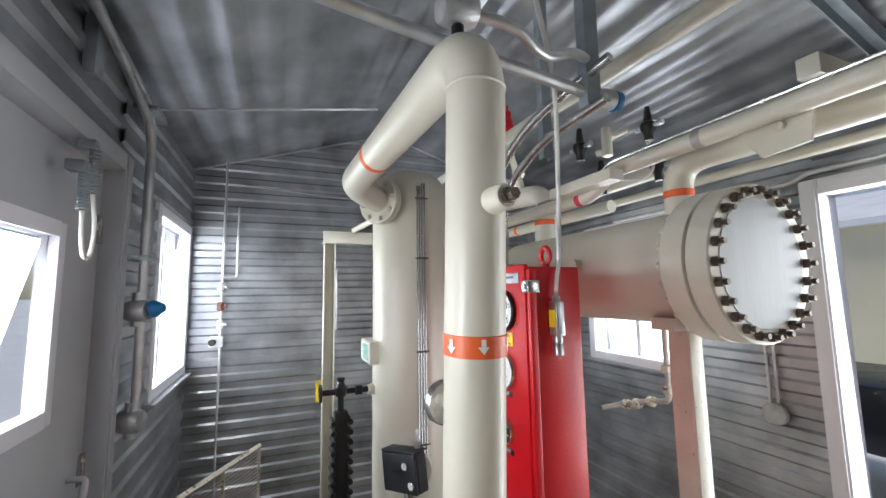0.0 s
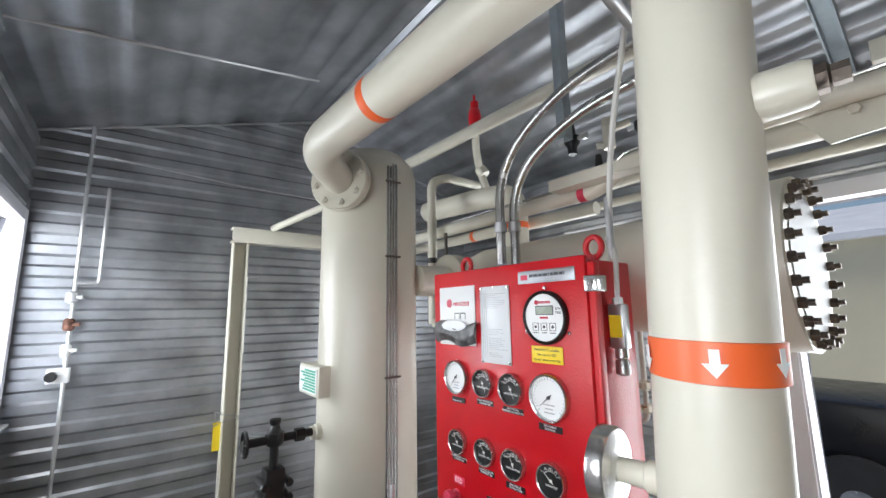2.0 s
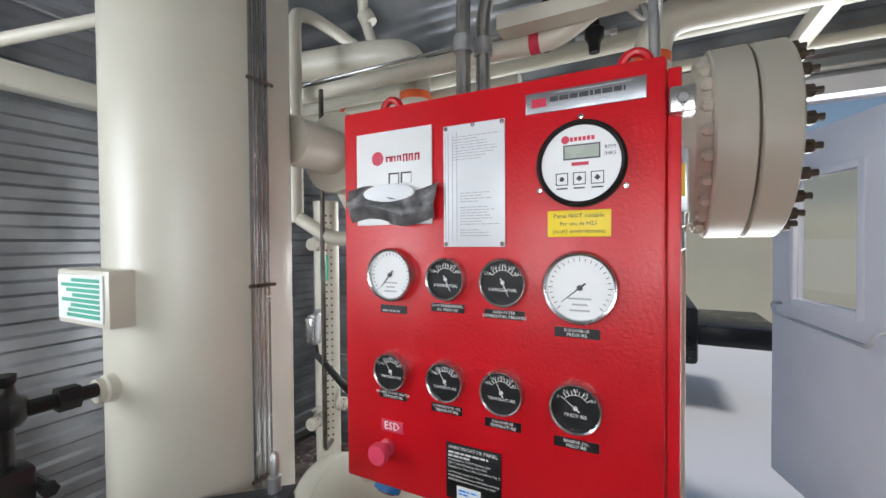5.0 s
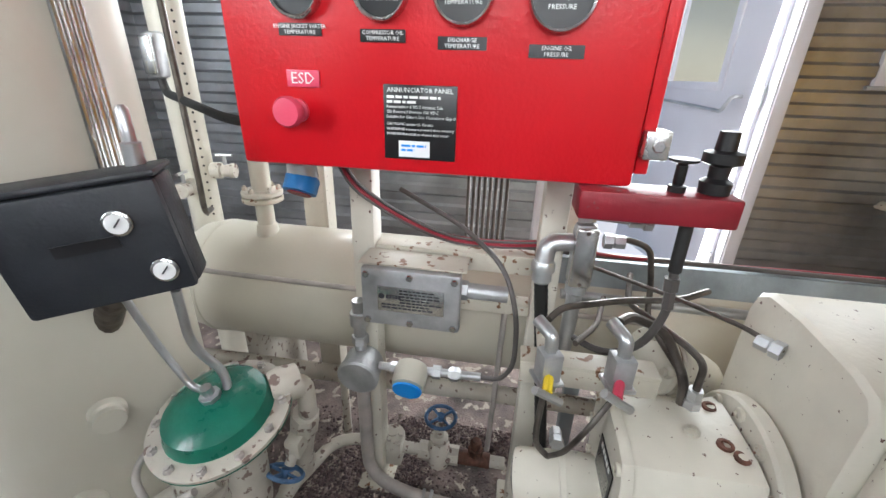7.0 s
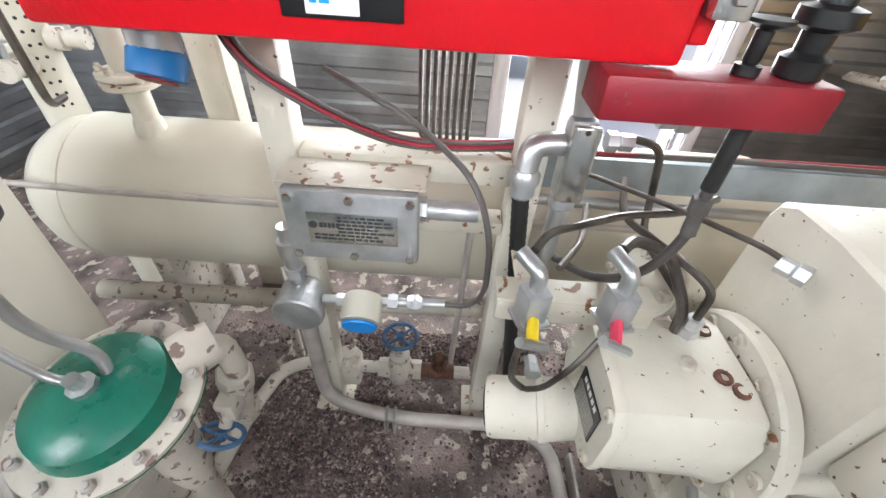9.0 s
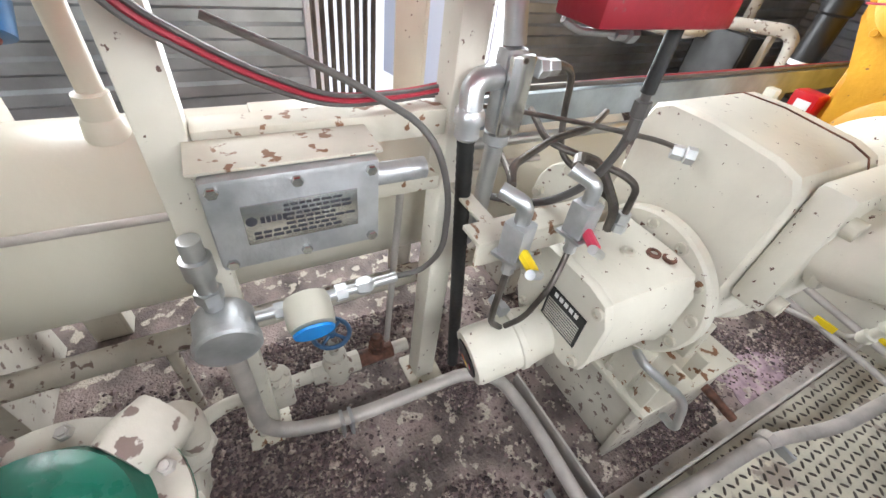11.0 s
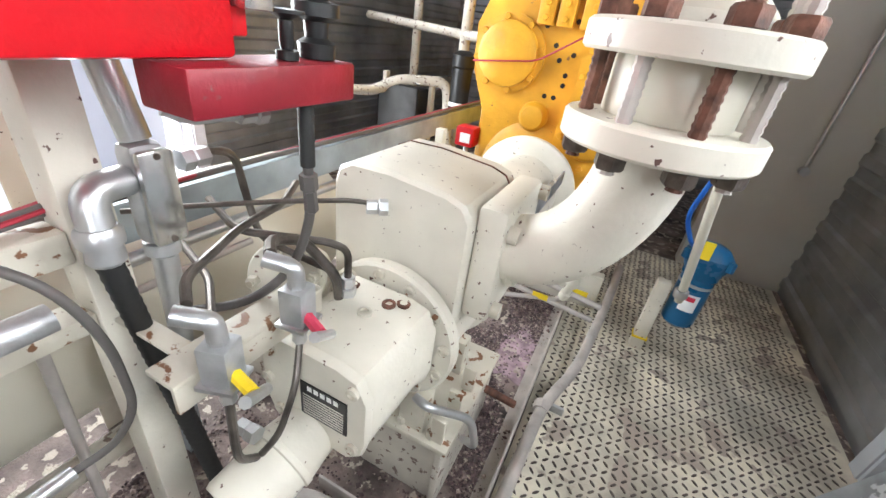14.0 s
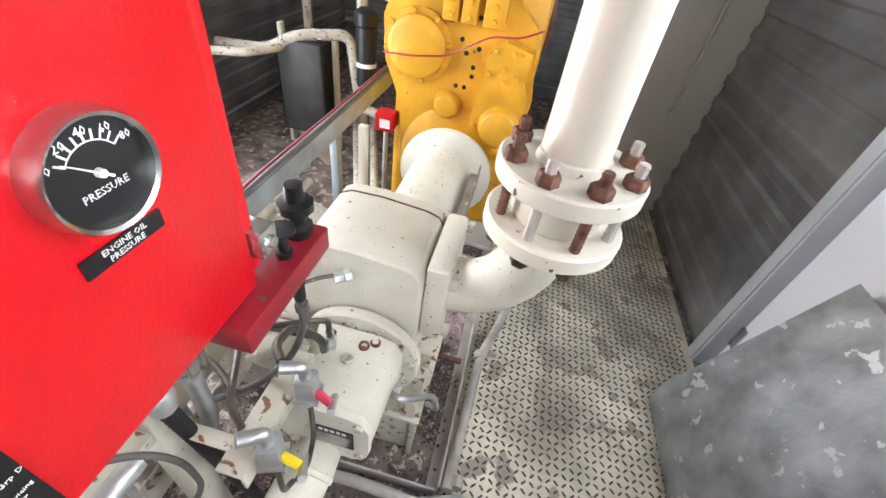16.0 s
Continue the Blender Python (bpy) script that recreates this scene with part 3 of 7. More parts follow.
# maker's plate: bars only
pl = sheet("maker_plate", 1.343, 1.513, 1.586, 1.618, GALV, panel, 0, 0.003, 0.001, "aluminium maker's plate")
bars(pl, 1.352, 1.475, 1.6045, 0.01, 1, INK, d=0.0035, thick=0.007, seed=5)
bars(pl, 1.36, 1.47, 1.613, 0.009, 1, INK_SOFT, d=0.0035, thick=0.002, seed=8)
bars(pl, 1.352, 1.475, 1.597, 0.0045, 2, INK_SOFT, d=0.0035, thick=0.002, seed=6)
b = B()
box(b, PX - 0.0036, PX - 0.003, 1.481, 1.503, 1.595, 1.608, 0)
part("logo_mark", b, INK_RED, pl)

# tachometer
TY, TZ = 1.430, 1.502
b = B()
lathe(b, (PX, TY, TZ), (-1, 0, 0), [(0.050, 0), (0.064, 0), (0.064, 0.012), (0.060, 0.016), (0.056, 0.013), (0.0565, 0.004)], 48, False)
ta = part("tachometer", b, BLACK, panel, "white-faced tachometer in a black ring")
b = B()
lathe(b, (PX, TY, TZ), (-1, 0, 0), [(0.0, 0.006), (0.0565, 0.006), (0.0565, 0.010), (0.0, 0.010)], 48)
part("dial", b, WHITE, ta)
b = B()
box(b, PX - 0.0112, PX - 0.0101, TY - 0.026, TY + 0.022, TZ + 0.008, TZ + 0.026)
part("display", b, LCD, ta)
b = B()
box(b, PX - 0.0108, PX - 0.0100, TY - 0.028, TY + 0.024, TZ + 0.006, TZ + 0.028)
part("display_frame", b, INK, ta)
b = B()
for i in range(6):
    box(b, PX - 0.0106, PX - 0.010, TY + 0.010 - i * 0.006, TY + 0.0145 - i * 0.006, TZ + 0.033, TZ + 0.039)
lathe(b, (PX - 0.010, TY + 0.021, TZ + 0.036), (-1, 0, 0), [(0.003, 0), (0.006, 0), (0.006, 0.0006), (0.003, 0.0006)], 16)
box(b, PX - 0.0106, PX - 0.010, TY - 0.012, TY + 0.012, TZ - 0.003, TZ + 0.002)
part("logo_mark", b, INK_RED, ta)
writing("RPM", face(TY - 0.041, TZ + 0.020, 0.0103), 0.008, INK, ta)
writing("/HRS", face(TY - 0.041, TZ + 0.011, 0.0103), 0.008, INK, ta)
for i, sgn in enumerate((0, -1, 1)):
    yy = TY + 0.026 - i * 0.025
    b = B()
    for a, c, e, f in ((yy - 0.009, yy + 0.009, TZ - 0.014, TZ - 0.0128), (yy - 0.009, yy + 0.009, TZ - 0.0312, TZ - 0.030), (yy - 0.009, yy - 0.0078, TZ - 0.030, TZ - 0.014), (yy + 0.0078, yy + 0.009, TZ - 0.030, TZ - 0.014)):
        box(b, PX - 0.0107, PX - 0.010, a, c, e, f)
    lathe(b, (PX - 0.010, yy, TZ - 0.022), (-1, 0, 0), [(0.0035 + 0.001 * abs(sgn), 0), (0.0035 + 0.001 * abs(sgn), 0.0007)], 12 if sgn == 0 else 4)
    box(b, PX - 0.0106, PX - 0.010, yy - 0.008, yy + 0.008, TZ - 0.037, TZ - 0.035)
    part("key", b, INK, ta)
for a in (90, 210, 330):
    b = B()
    yy, zz = TY + 0.071 * math.cos(radians(a)), TZ + 0.071 * math.sin(radians(a))
    lathe(b, (PX, yy, zz), (-1, 0, 0), [(0.005, 0), (0.004, 0.003), (0.001, 0.0035)], 12)
    part("screw", b, STEEL, panel)

yt = sheet("warning_label", 1.388, 1.479, 1.394, 1.434, YELLOW_TAG, panel, 0, 0.003, 0.001, "yellow warning label")
for i, line in enumerate(("Panel NOT suitable", "for use in H2S", "(sour) environments")):
    writing(line, face(1.4335, 1.4255 - i * 0.0115, 0.0032), 0.0092, INK, yt)


def dial(y, z, r, black, angle, unit, label):
    """A round gauge: polished ring, dial with ticks, pointer and glass."""
    b = B()
    lathe(b, (PX, y, z), (-1, 0, 0), [(r * 0.86, 0.0), (r, 0.0), (r, 0.011), (r * 0.95, 0.016), (r * 0.88, 0.014), (r * 0.86, 0.004)], 44, False)
    g = part("gauge", b, STEEL, panel, label)
    b = B()
    lathe(b, (PX, y, z), (-1, 0, 0), [(0.0, 0.004), (r * 0.87, 0.004), (r * 0.87, 0.008), (0.0, 0.008)], 40)
    part("dial", b, BLACK_PLATE if black else WHITE, g)
    ink = INK_WHITE if black else INK
    b = B()
    lo, hi = (35, 145) if black else (-45, 225)
    n = 9 if black else 25
    for i in range(n):
        a = radians(lo + (hi - lo) * i / (n - 1))
        for k0, k1 in (((0.50, 0.66),) if black else ((0.72, 0.80 if i % 4 else 0.84),)):
            c, s = math.cos(a), math.sin(a)
            p, q = Vector((PX - 0.0084, y + c * r * k0, z + s * r * k0)), Vector((PX - 0.0084, y + c * r * k1, z + s * r * k1))
            rod(b, p, q, r * (0.018 if black else 0.010), 4)
    if black:
        for i in range(24):
            a, a2 = radians(lo + (hi - lo) * i / 24), radians(lo + (hi - lo) * (i + 1) / 24)
            rod(b, (PX - 0.0084, y + math.cos(a) * r * 0.5, z + math.sin(a) * r * 0.5), (PX - 0.0084, y + math.cos(a2) * r * 0.5, z + math.sin(a2) * r * 0.5), r * 0.012, 4)
    part("scale", b, ink, g)
    if black:
        for i in range(5):
            a = radians(150 - 30 * i)
            writing(str((0, 20, 40, 60, 80)[i] if unit == "PRESSURE" else (130, 160, 190, 220, 250)[i]), face(y - math.cos(a) * r * 0.74, z + math.sin(a) * r * 0.62 + r * 0.04, 0.0083), r * 0.2, INK_WHITE, g)
        writing(unit, face(y, z - r * 0.30, 0.0083), r * 0.19, INK_WHITE, g)
    else:
        b = B()
        for i, w in enumerate((0.30, 0.2, 0.26)):
            box(b, PX - 0.0086, PX - 0.008, y - r * w, y + r * w, z - r * (0.32 + 0.16 * i), z - r * (0.27 + 0.16 * i))
        part("print", b, INK_SOFT, g)
    a = radians(angle)
    tip = Vector((0, math.cos(a), math.sin(a)))
    b = B()
    rod(b, Vector((PX - 0.0105, y, z)) - tip * r * 0.2, Vector((PX - 0.0105, y, z)) + tip * r * 0.62, r * 0.028, 6, r * 0.008)
    lathe(b, (PX - 0.008, y, z), (-1, 0, 0), [(r * 0.08, 0), (r * 0.07, 0.004)], 12)
    part("pointer", b, INK_WHITE if black else INK, g)
    return g


def tag_line(y, z, w, lines):
    s = sheet("name_tag", y - w / 2, y + w / 2, z - 0.0075, z + 0.0075, BLACK_PLATE, panel, 0, 0.002, 0, "black engraved name tag")
    for i, line in enumerate(lines):
        writing(line, face(y, z + (0.0034 if len(lines) > 1 else 0) - i * 0.0068, 0.0022), 0.0068, INK_WHITE, s)


dial(1.768, 1.327, 0.050, False, 310, "", "white-faced pressure gauge in a polished ring")
dial(1.653, 1.323, 0.038, True, 245, "DIFFERENTIAL", "black-faced differential pressure gauge")
dial(1.550, 1.321, 0.0405, True, 245, "DIFFERENTIAL", "black-faced differential pressure gauge")
dial(1.431, 1.318, 0.055, False, 320, "", "large white-faced discharge pressure gauge")
dial(1.769, 1.146, 0.036, True, 60, "TEMPERATURE", "black-faced water temperature gauge")
dial(1.656, 1.144, 0.036, True, 60, "TEMPERATURE", "black-faced oil temperature gauge")
dial(1.553, 1.141, 0.0375, True, 65, "TEMPERATURE", "black-faced discharge temperature gauge")
dial(1.437, 1.137, 0.0395, True, 38, "PRESSURE", "black-faced oil pressure gauge")
tag_line(1.766, 1.262, 0.058, ())
bars(panel, 1.742, 1.790, 1.265, 0.006, 2, INK_SOFT, d=0.0025, thick=0.003, seed=14)
tag_line(1.653, 1.272, 0.064, ("LOW DIFFERENTIAL", "OIL PRESSURE"))
tag_line(1.550, 1.268, 0.068, ("HIGH FILTER", "DIFFERENTIAL PRESSURE"))
tag_line(1.436, 1.249, 0.066, ("DISCHARGE", "PRESSURE"))
tag_line(1.769, 1.099, 0.060, ("ENGINE JACKET WATER", "TEMPERATURE"))
tag_line(1.656, 1.093, 0.060, ("COMPRESSOR OIL", "TEMPERATURE"))
tag_line(1.553, 1.086, 0.062, ("DISCHARGE", "TEMPERATURE"))
tag_line(1.437, 1.079, 0.066, ("ENGINE OIL", "PRESSURE"))
es = sheet("stop_label", 1.747, 1.795, 1.028, 1.050, PINK, panel, 0, 0.003, 0.001, "red stop label")
writing("ESD", face(1.771, 1.039, 0.0032), 0.021, INK_WHITE, es)
b = B()
lathe(b, (PX, 1.783, 0.997), (-1, 0, 0), [(0.016, 0), (0.016, 0.006), (0.010, 0.008), (0.010, 0.022), (0.020, 0.024), (0.0205, 0.034), (0.018, 0.038), (0.0, 0.039)], 28)
part("stop_button", b, PINK, panel, "pink-red mushroom stop button")
blk = sheet("data_plate", 1.556, 1.657, 0.938, 1.036, BLACK_PLATE, panel, 0, 0.003, 0.001, "black engraved data plate")
writing("ANNUNCIATOR PANEL", face(1.6065, 1.029, 0.0032), 0.0085, INK_WHITE, blk)
bars(blk, 1.563, 1.652, 1.0205, 0.0062, 2, INK_WHITE, d=0.0034, thick=0.0034, seed=21)
for i, line in enumerate(("Annunciation: 5 VDC Intrinsic Safe", "CD Powered Devices 150 VDC", "Suitable for Class I, Div. I Locations Grp D")):
    writing(line, face(1.653, 1.008 - i * 0.0065, 0.0032), 0.0056, INK_WHITE, blk, "LEFT")
for i, (head, line) in enumerate((("CAUTION", "Contains I.S. Circuits"), ("WARNING", "Disconnect power before servicing"), ("WARNING", "Substitution of parts may impair"))):
    writing(head, face(1.653, 0.9855 - i * 0.0065, 0.0032), 0.0052, INK_WHITE, blk, "LEFT")
    writing(line, face(1.630, 0.9855 - i * 0.0065, 0.0032), 0.0050, INK_WHITE, blk, "LEFT")
st = sheet("sticker", 1.592, 1.636, 0.9415, 0.9635, WHITE, blk, 0.003, 0.004, 0, "white sticker")
bars(st, 1.596, 1.632, 0.957, 0.006, 2, BLUE_BRIGHT, d=0.0044, thick=0.003, seed=23)

# posts under the panel, with a cross rail
for i, yy in enumerate((1.765, 1.388)):
    ps = thing("panel_post", (1.40, yy, 0), "cream-painted steel post under the red panel", "post", "posts under the panel")
    b = B()
    box(b, 1.372, 1.424, yy - 0.024, yy + 0.024, 0.0, 0.924, 0.004)
    part("post", b, CREAM_CHIPPED, ps)
    b = B()
    box(b, 1.35, 1.446, yy - 0.045, yy + 0.045, 0.0, 0.008, 0.002)
    part("foot_plate", b, CREAM_RUST, ps)
b = B()
box(b, 1.376, 1.42, 1.413, 1.740, 0.685, 0.725, 0.003)
solo("cross_rail", b, CREAM_RUST, "rusty cream cross rail between the panel posts", "rail")
b = B()
box(b, 1.376, 1.42, 1.413, 1.740, 0.59, 0.615, 0.003)
solo("cross_rail", b, CREAM_RUST, "rusty cream cross rail between the panel posts", "rail")

# grey power supply box
pb = thing("power_supply", (1.33, 1.63, 0.59), "cast aluminium power supply box with an engraved plate", "electrical box")
b = B()
box(b, 1.31, 1.374, 1.555, 1.735, 0.595, 0.705, 0.006)
part("body", b, CAST, pb)
b = B()
box(b, 1.288, 1.3085, 1.548, 1.742, 0.588, 0.712, 0.006)
cov = part("cover", b, CAST, pb)
b = B()
box(b, 1.285, 1.2875, 1.578, 1.708, 0.624, 0.678, 0.001)
npl = part("name_plate", b, STEEL, cov)
b = B()
rnd = random.Random(4)
for i in range(7):
    y1 = 1.664 if i < 5 else 1.70
    y0 = y1 - rnd.uniform(0.055, 0.085) * (1 if i < 5 else 1.3)
    z = 0.672 - i * 0.0065
    ya = y1
    while ya > y0:
        w = rnd.uniform(0.005, 0.012)
        box(b, 1.2843, 1.2849, ya - w, ya, z - 0.0015, z + 0.0015)
        ya -= w + 0.002
lathe(b, (1.285, 1.700, 0.657), (-1, 0, 0), [(0.003, 0), (0.006, 0), (0.006, 0.0007), (0.003, 0.0007)], 18)
for i in range(5):
    box(b, 1.2843, 1.2849, 1.686 - i * 0.006, 1.6905 - i * 0.006, 0.653, 0.661)
part("print", b, INK, npl)
for yy, zz in ((1.56, 0.70), (1.645, 0.70), (1.73, 0.70), (1.56, 0.60), (1.645, 0.60), (1.73, 0.60)):
    b = B()
    hexbolt(b, (1.288, yy, zz), (-1, 0, 0), 0.007, 0.006)
    part("bolt", b, STEEL, cov)
b = B()
box(b, 1.30, 1.372, 1.54, 1.75, 0.713, 0.717, 0.001)
part("rain_cover", b, CREAM_RUST, pb, "rusty sheet over the box")
b = B()
rod(b, (1.345, 1.5545, 0.655), (1.345, 1.46, 0.655), 0.016, 16)
lathe(b, (1.345, 1.5545, 0.655), (0, -1, 0), [(0.02, 0), (0.02, 0.015), (0.016, 0.016)], 6)
part("seal_fitting", b, CAST, pb)

# round junction box on its conduit
jb = thing("junction_box", (1.345, 1.77, 0.40), "round cast junction box on bent conduit", "junction box")
b = B()
lathe(b, (1.37, 1.77, 0.435), (-1, 0, -0.12), [(0.038, 0), (0.044, 0.01), (0.044, 0.05), (0.047, 0.052), (0.047, 0.064), (0.043, 0.068), (0.0, 0.069)], 32)
part("body", b, CAST, jb)
b = B()
rod(b, (1.35, 1.775, 0.475), (1.35, 1.775, 0.60), 0.014)
lathe(b, (1.35, 1.775, 0.49), (0, 0, 1), [(0.019, 0), (0.019, 0.02), (0.014, 0.021)], 6)
lathe(b, (1.35, 1.775, 0.54), (0, 0, 1), [(0.02, 0), (0.02, 0.03), (0.014, 0.031)], 16)
part("nipple", b, CONDUIT, jb)
b = B()
tube(b, [(1.35, 1.775, 0.40), (1.352, 1.775, 0.05), (1.318, 1.60, 0.045), (1.318, 1.30, 0.045), (1.27, 1.225, 0.045), (1.15, 1.215, 0.045), (0.95, 1.225, 0.045)], 0.016, 0.09, 14)
part("conduit", b, CONDUIT_DUSTY, jb)
for yy in (1.62, 1.60):
    b = B()
    box(b, 1.30, 1.338, yy - 0.004, yy + 0.004, 0.0, 0.066, 0.002)
    part("clamp", b, CONDUIT, jb)

# transmitter with bright blue film beside it
tr = thing("transmitter", (1.31, 1.65, 0.43), "white transmitter head with bright blue film on its cap", "transmitter")
b = B()
lathe(b, (1.345, 1.652, 0.452), (-0.8, 0, -0.3), [(0.0, 0), (0.034, 0.004), (0.037, 0.015), (0.037, 0.045), (0.034, 0.055), (0.0, 0.06)], 24)
part("head", b, CREAM, tr)
b = B()
lathe(b, (1.2885, 1.652, 0.4305), (-0.8, 0, -0.3), [(0.0325, 0), (0.031, 0.004), (0.0, 0.005)], 22)
part("film", b, BLUE_BRIGHT, tr, "bright blue film")
b = B()
rod(b, (1.335, 1.727, 0.445), (1.335, 1.50, 0.452), 0.009)
lathe(b, (1.335, 1.70, 0.445), (0, -1, 0), [(0.014, 0), (0.014, 0.016)], 6)
lathe(b, (1.335, 1.605, 0.449), (0, -1, 0), [(0.015, 0), (0.015, 0.018)], 6)
lathe(b, (1.335, 1.57, 0.45), (0, -1, 0), [(0.012, 0), (0.016, 0.008), (0.016, 0.02), (0.009, 0.03)], 6)
part("stub_pipe", b, CONDUIT, tr)
b = B()
tube(b, [(1.335, 1.50, 0.452), (1.325, 1.46, 0.46), (1.30, 1.435, 0.52), (1.295, 1.44, 0.64), (1.31, 1.47, 0.73), (1.40, 1.56, 0.77), (1.43, 1.70, 0.83)], 0.005, 0.05)
part("cable", b, WIRE_GREY, tr)

# condulet and flexible conduit beside the second post
cd = thing("conduit_fitting", (1.33, 1.34, 0.40), "cast conduit body with oval cover and black flexible conduit", "conduit fitting")
b = B()
box(b, 1.338, 1.372, 1.313, 1.355, 0.69, 0.815, 0.012)
lathe(b, (1.355, 1.334, 0.69), (0, 0, -1), [(0.02, 0), (0.02, 0.016), (0.0155, 0.018)], 16)
part("body", b, CAST, cd)
b = B()
box(b, 1.325, 1.337, 1.314, 1.354, 0.695, 0.81, 0.0055)
cv = part("cover", b, STEEL, cd)
for zz in (0.803, 0.702):
    b = B()
    lathe(b, (1.325, 1.334, zz), (-1, 0, 0), [(0.004, 0), (0.003, 0.002)], 10)
    part("screw", b, BOLT, cv)
b = B()
tube(b, [(1.355, 1.334, 0.67), (1.357, 1.336, 0.52), (1.40, 1.33, 0.42), (1.52, 1.31, 0.40)], 0.015, 0.1, 14)
rod(b, (1.357, 1.334, 0.815), (1.375, 1.345, 0.925), 0.016)
part("conduit", b, CONDUIT, cd)
b = B()
tube(b, [(1.352, 1.356, 0.775), (1.345, 1.398, 0.775), (1.335, 1.402, 0.735)], 0.017, 0.02, 12)
lathe(b, (1.335, 1.402, 0.742), (0, 0, -1), [(0.018, 0), (0.022, 0.006), (0.022, 0.02), (0.017, 0.022), (0.019, 0.04), (0.015, 0.045)], 12)
part("elbow", b, CONDUIT, cd)
b = B()
prof = []
n = 90
for i in range(n + 1):
    prof.append((0.0125 + 0.0012 * (i % 2), i * 0.64 / n))
lathe(b, (1.335, 1.402, 0.70), (0.02, -0.12, -1.0), prof, 12)
part("flexible_conduit", b, RUBBER, cd, "black ribbed flexible conduit")

# red selector block with black knobs
sb = thing("selector_block", (1.2, 1.28, 0.878), "dark red steel bracket with black knobs on top", "valve bracket")
b = B()
box(b, 1.175, 1.24, 1.187, 1.385, 0.877, 0.9165, 0.004)
part("bracket", b, RED_DIRTY, sb)
b = B()
lathe(b, (1.20, 1.262, 0.9175), (0, 0, 1), [(0.011, 0), (0.011, 0.008), (0.006, 0.009), (0.007, 0.012), (0.007, 0.034), (0.005, 0.035), (0.018, 0.040), (0.018, 0.043), (0.0, 0.044)], 20)
part("push_knob", b, BLACK, sb)
b = B()
lathe(b, (1.205, 1.215, 0.9175), (0, 0, 1), [(0.019, 0), (0.020, 0.015), (0.012, 0.02), (0.013, 0.035), (0.024, 0.040), (0.024, 0.052), (0.013, 0.055), (0.012, 0.078), (0.0, 0.079)], 10)
part("turn_knob", b, BLACK, sb)
b = B()
tube(b, [(1.205, 1.235, 0.876), (1.207, 1.233, 0.80)], 0.009, 0, 12)
part("hose", b, RUBBER, sb)
b = B()
tube(b, [(1.207, 1.233, 0.80), (1.210, 1.225, 0.735), (1.23, 1.24, 0.65), (1.28, 1.28, 0.59), (1.36, 1.33, 0.57)], 0.0065, 0.06)
lathe(b, (1.206, 1.234, 0.79), (0.02, -0.1, -1), [(0.011, 0), (0.011, 0.02), (0.008, 0.022), (0.009, 0.05), (0.0065, 0.052)], 6)
part("line", b, WIRE_GREY, sb)
b = B()
tube(b, [(1.24, 1.37, 0.872), (1.235, 1.35, 0.862), (1.23, 1.30, 0.861)], 0.004, 0.01)
lathe(b, (1.23, 1.302, 0.861), (0, -1, 0), [(0.008, 0), (0.008, 0.018), (0.011, 0.02), (0.011, 0.032)], 6)
part("tube_fitting", b, CONDUIT, sb)

# hub under the panel with a blue cap
bc = thing("blue_capped_vent", (1.30, 1.80, 0.84), "grey conduit hub with a blue cap under the panel", "conduit fitting")
b = B()
lathe(b, (1.29, 1.838, 0.917), (0, 0, -1), [(0.02, 0), (0.02, 0.014), (0.025, 0.015), (0.027, 0.04), (0.022, 0.045)], 16)
part("hub", b, CONDUIT, bc)
b = B()
lathe(b, (1.293, 1.838, 0.878), (-0.5, 0.1, -0.85), [(0.027, 0), (0.030, 0.006), (0.029, 0.030), (0.022, 0.032)], 24)
cp = part("cap", b, BLUE, bc)
b = B()
lathe(b, (1.2768, 1.8412, 0.8505), (-0.5, 0.1, -0.85), [(0.021, 0), (0.020, 0.002), (0, 0.0022)], 20)
part("plug", b, RED_DIRTY, cp)

# wire bundle that runs under the panel
wb = thing("wire_bundle", (1.36, 1.6, 0.72), "bundle of red and grey wires tied along the stand", "wires")
for i in range(7):
    o = Vector((0.006 * math.cos(i), 0.004 * math.sin(i * 2.1), 0.006 * math.sin(i)))
    pts = [Vector(p) + o for p in ((1.33, 1.79, 0.915), (1.325, 1.76, 0.86), (1.345, 1.68, 0.80), (1.38, 1.58, 0.745), (1.41, 1.46, 0.735), (1.42, 1.40, 0.738), (1.45, 1.30, 0.74))]
    b = B()
    tube(b, pts, 0.0032, 0.05, 6)
    part("wire", b, WIRE_RED if i % 2 else WIRE_GREY, wb)

# fine tubes that drop from the panel
tb = thing("tube_bundle", (1.50, 1.53, 0.6), "row of thin steel instrument tubes below the panel", "tubing")
for i in range(8):
    b = B()
    yy = 1.565 - i * 0.012
    tube(b, [(1.42, yy + 0.01, 0.922), (1.42, yy + 0.01, 0.90), (1.50, yy, 0.885), (1.505, yy, 0.70 - i * 0.003), (1.505, 1.36, 0.69 - i * 0.006)], 0.0038, 0.015, 8)
    part("tube", b, TUBE_DARK, tb)
for i in range(4):
    b = B()
    lathe(b, (1.40, 1.60 - i * 0.04, 0.9245), (0, 0, -1), [(0.010, 0), (0.010, 0.012), (0.007, 0.013), (0.007, 0.02)], 6)
    part("nut", b, CONDUIT, tb)

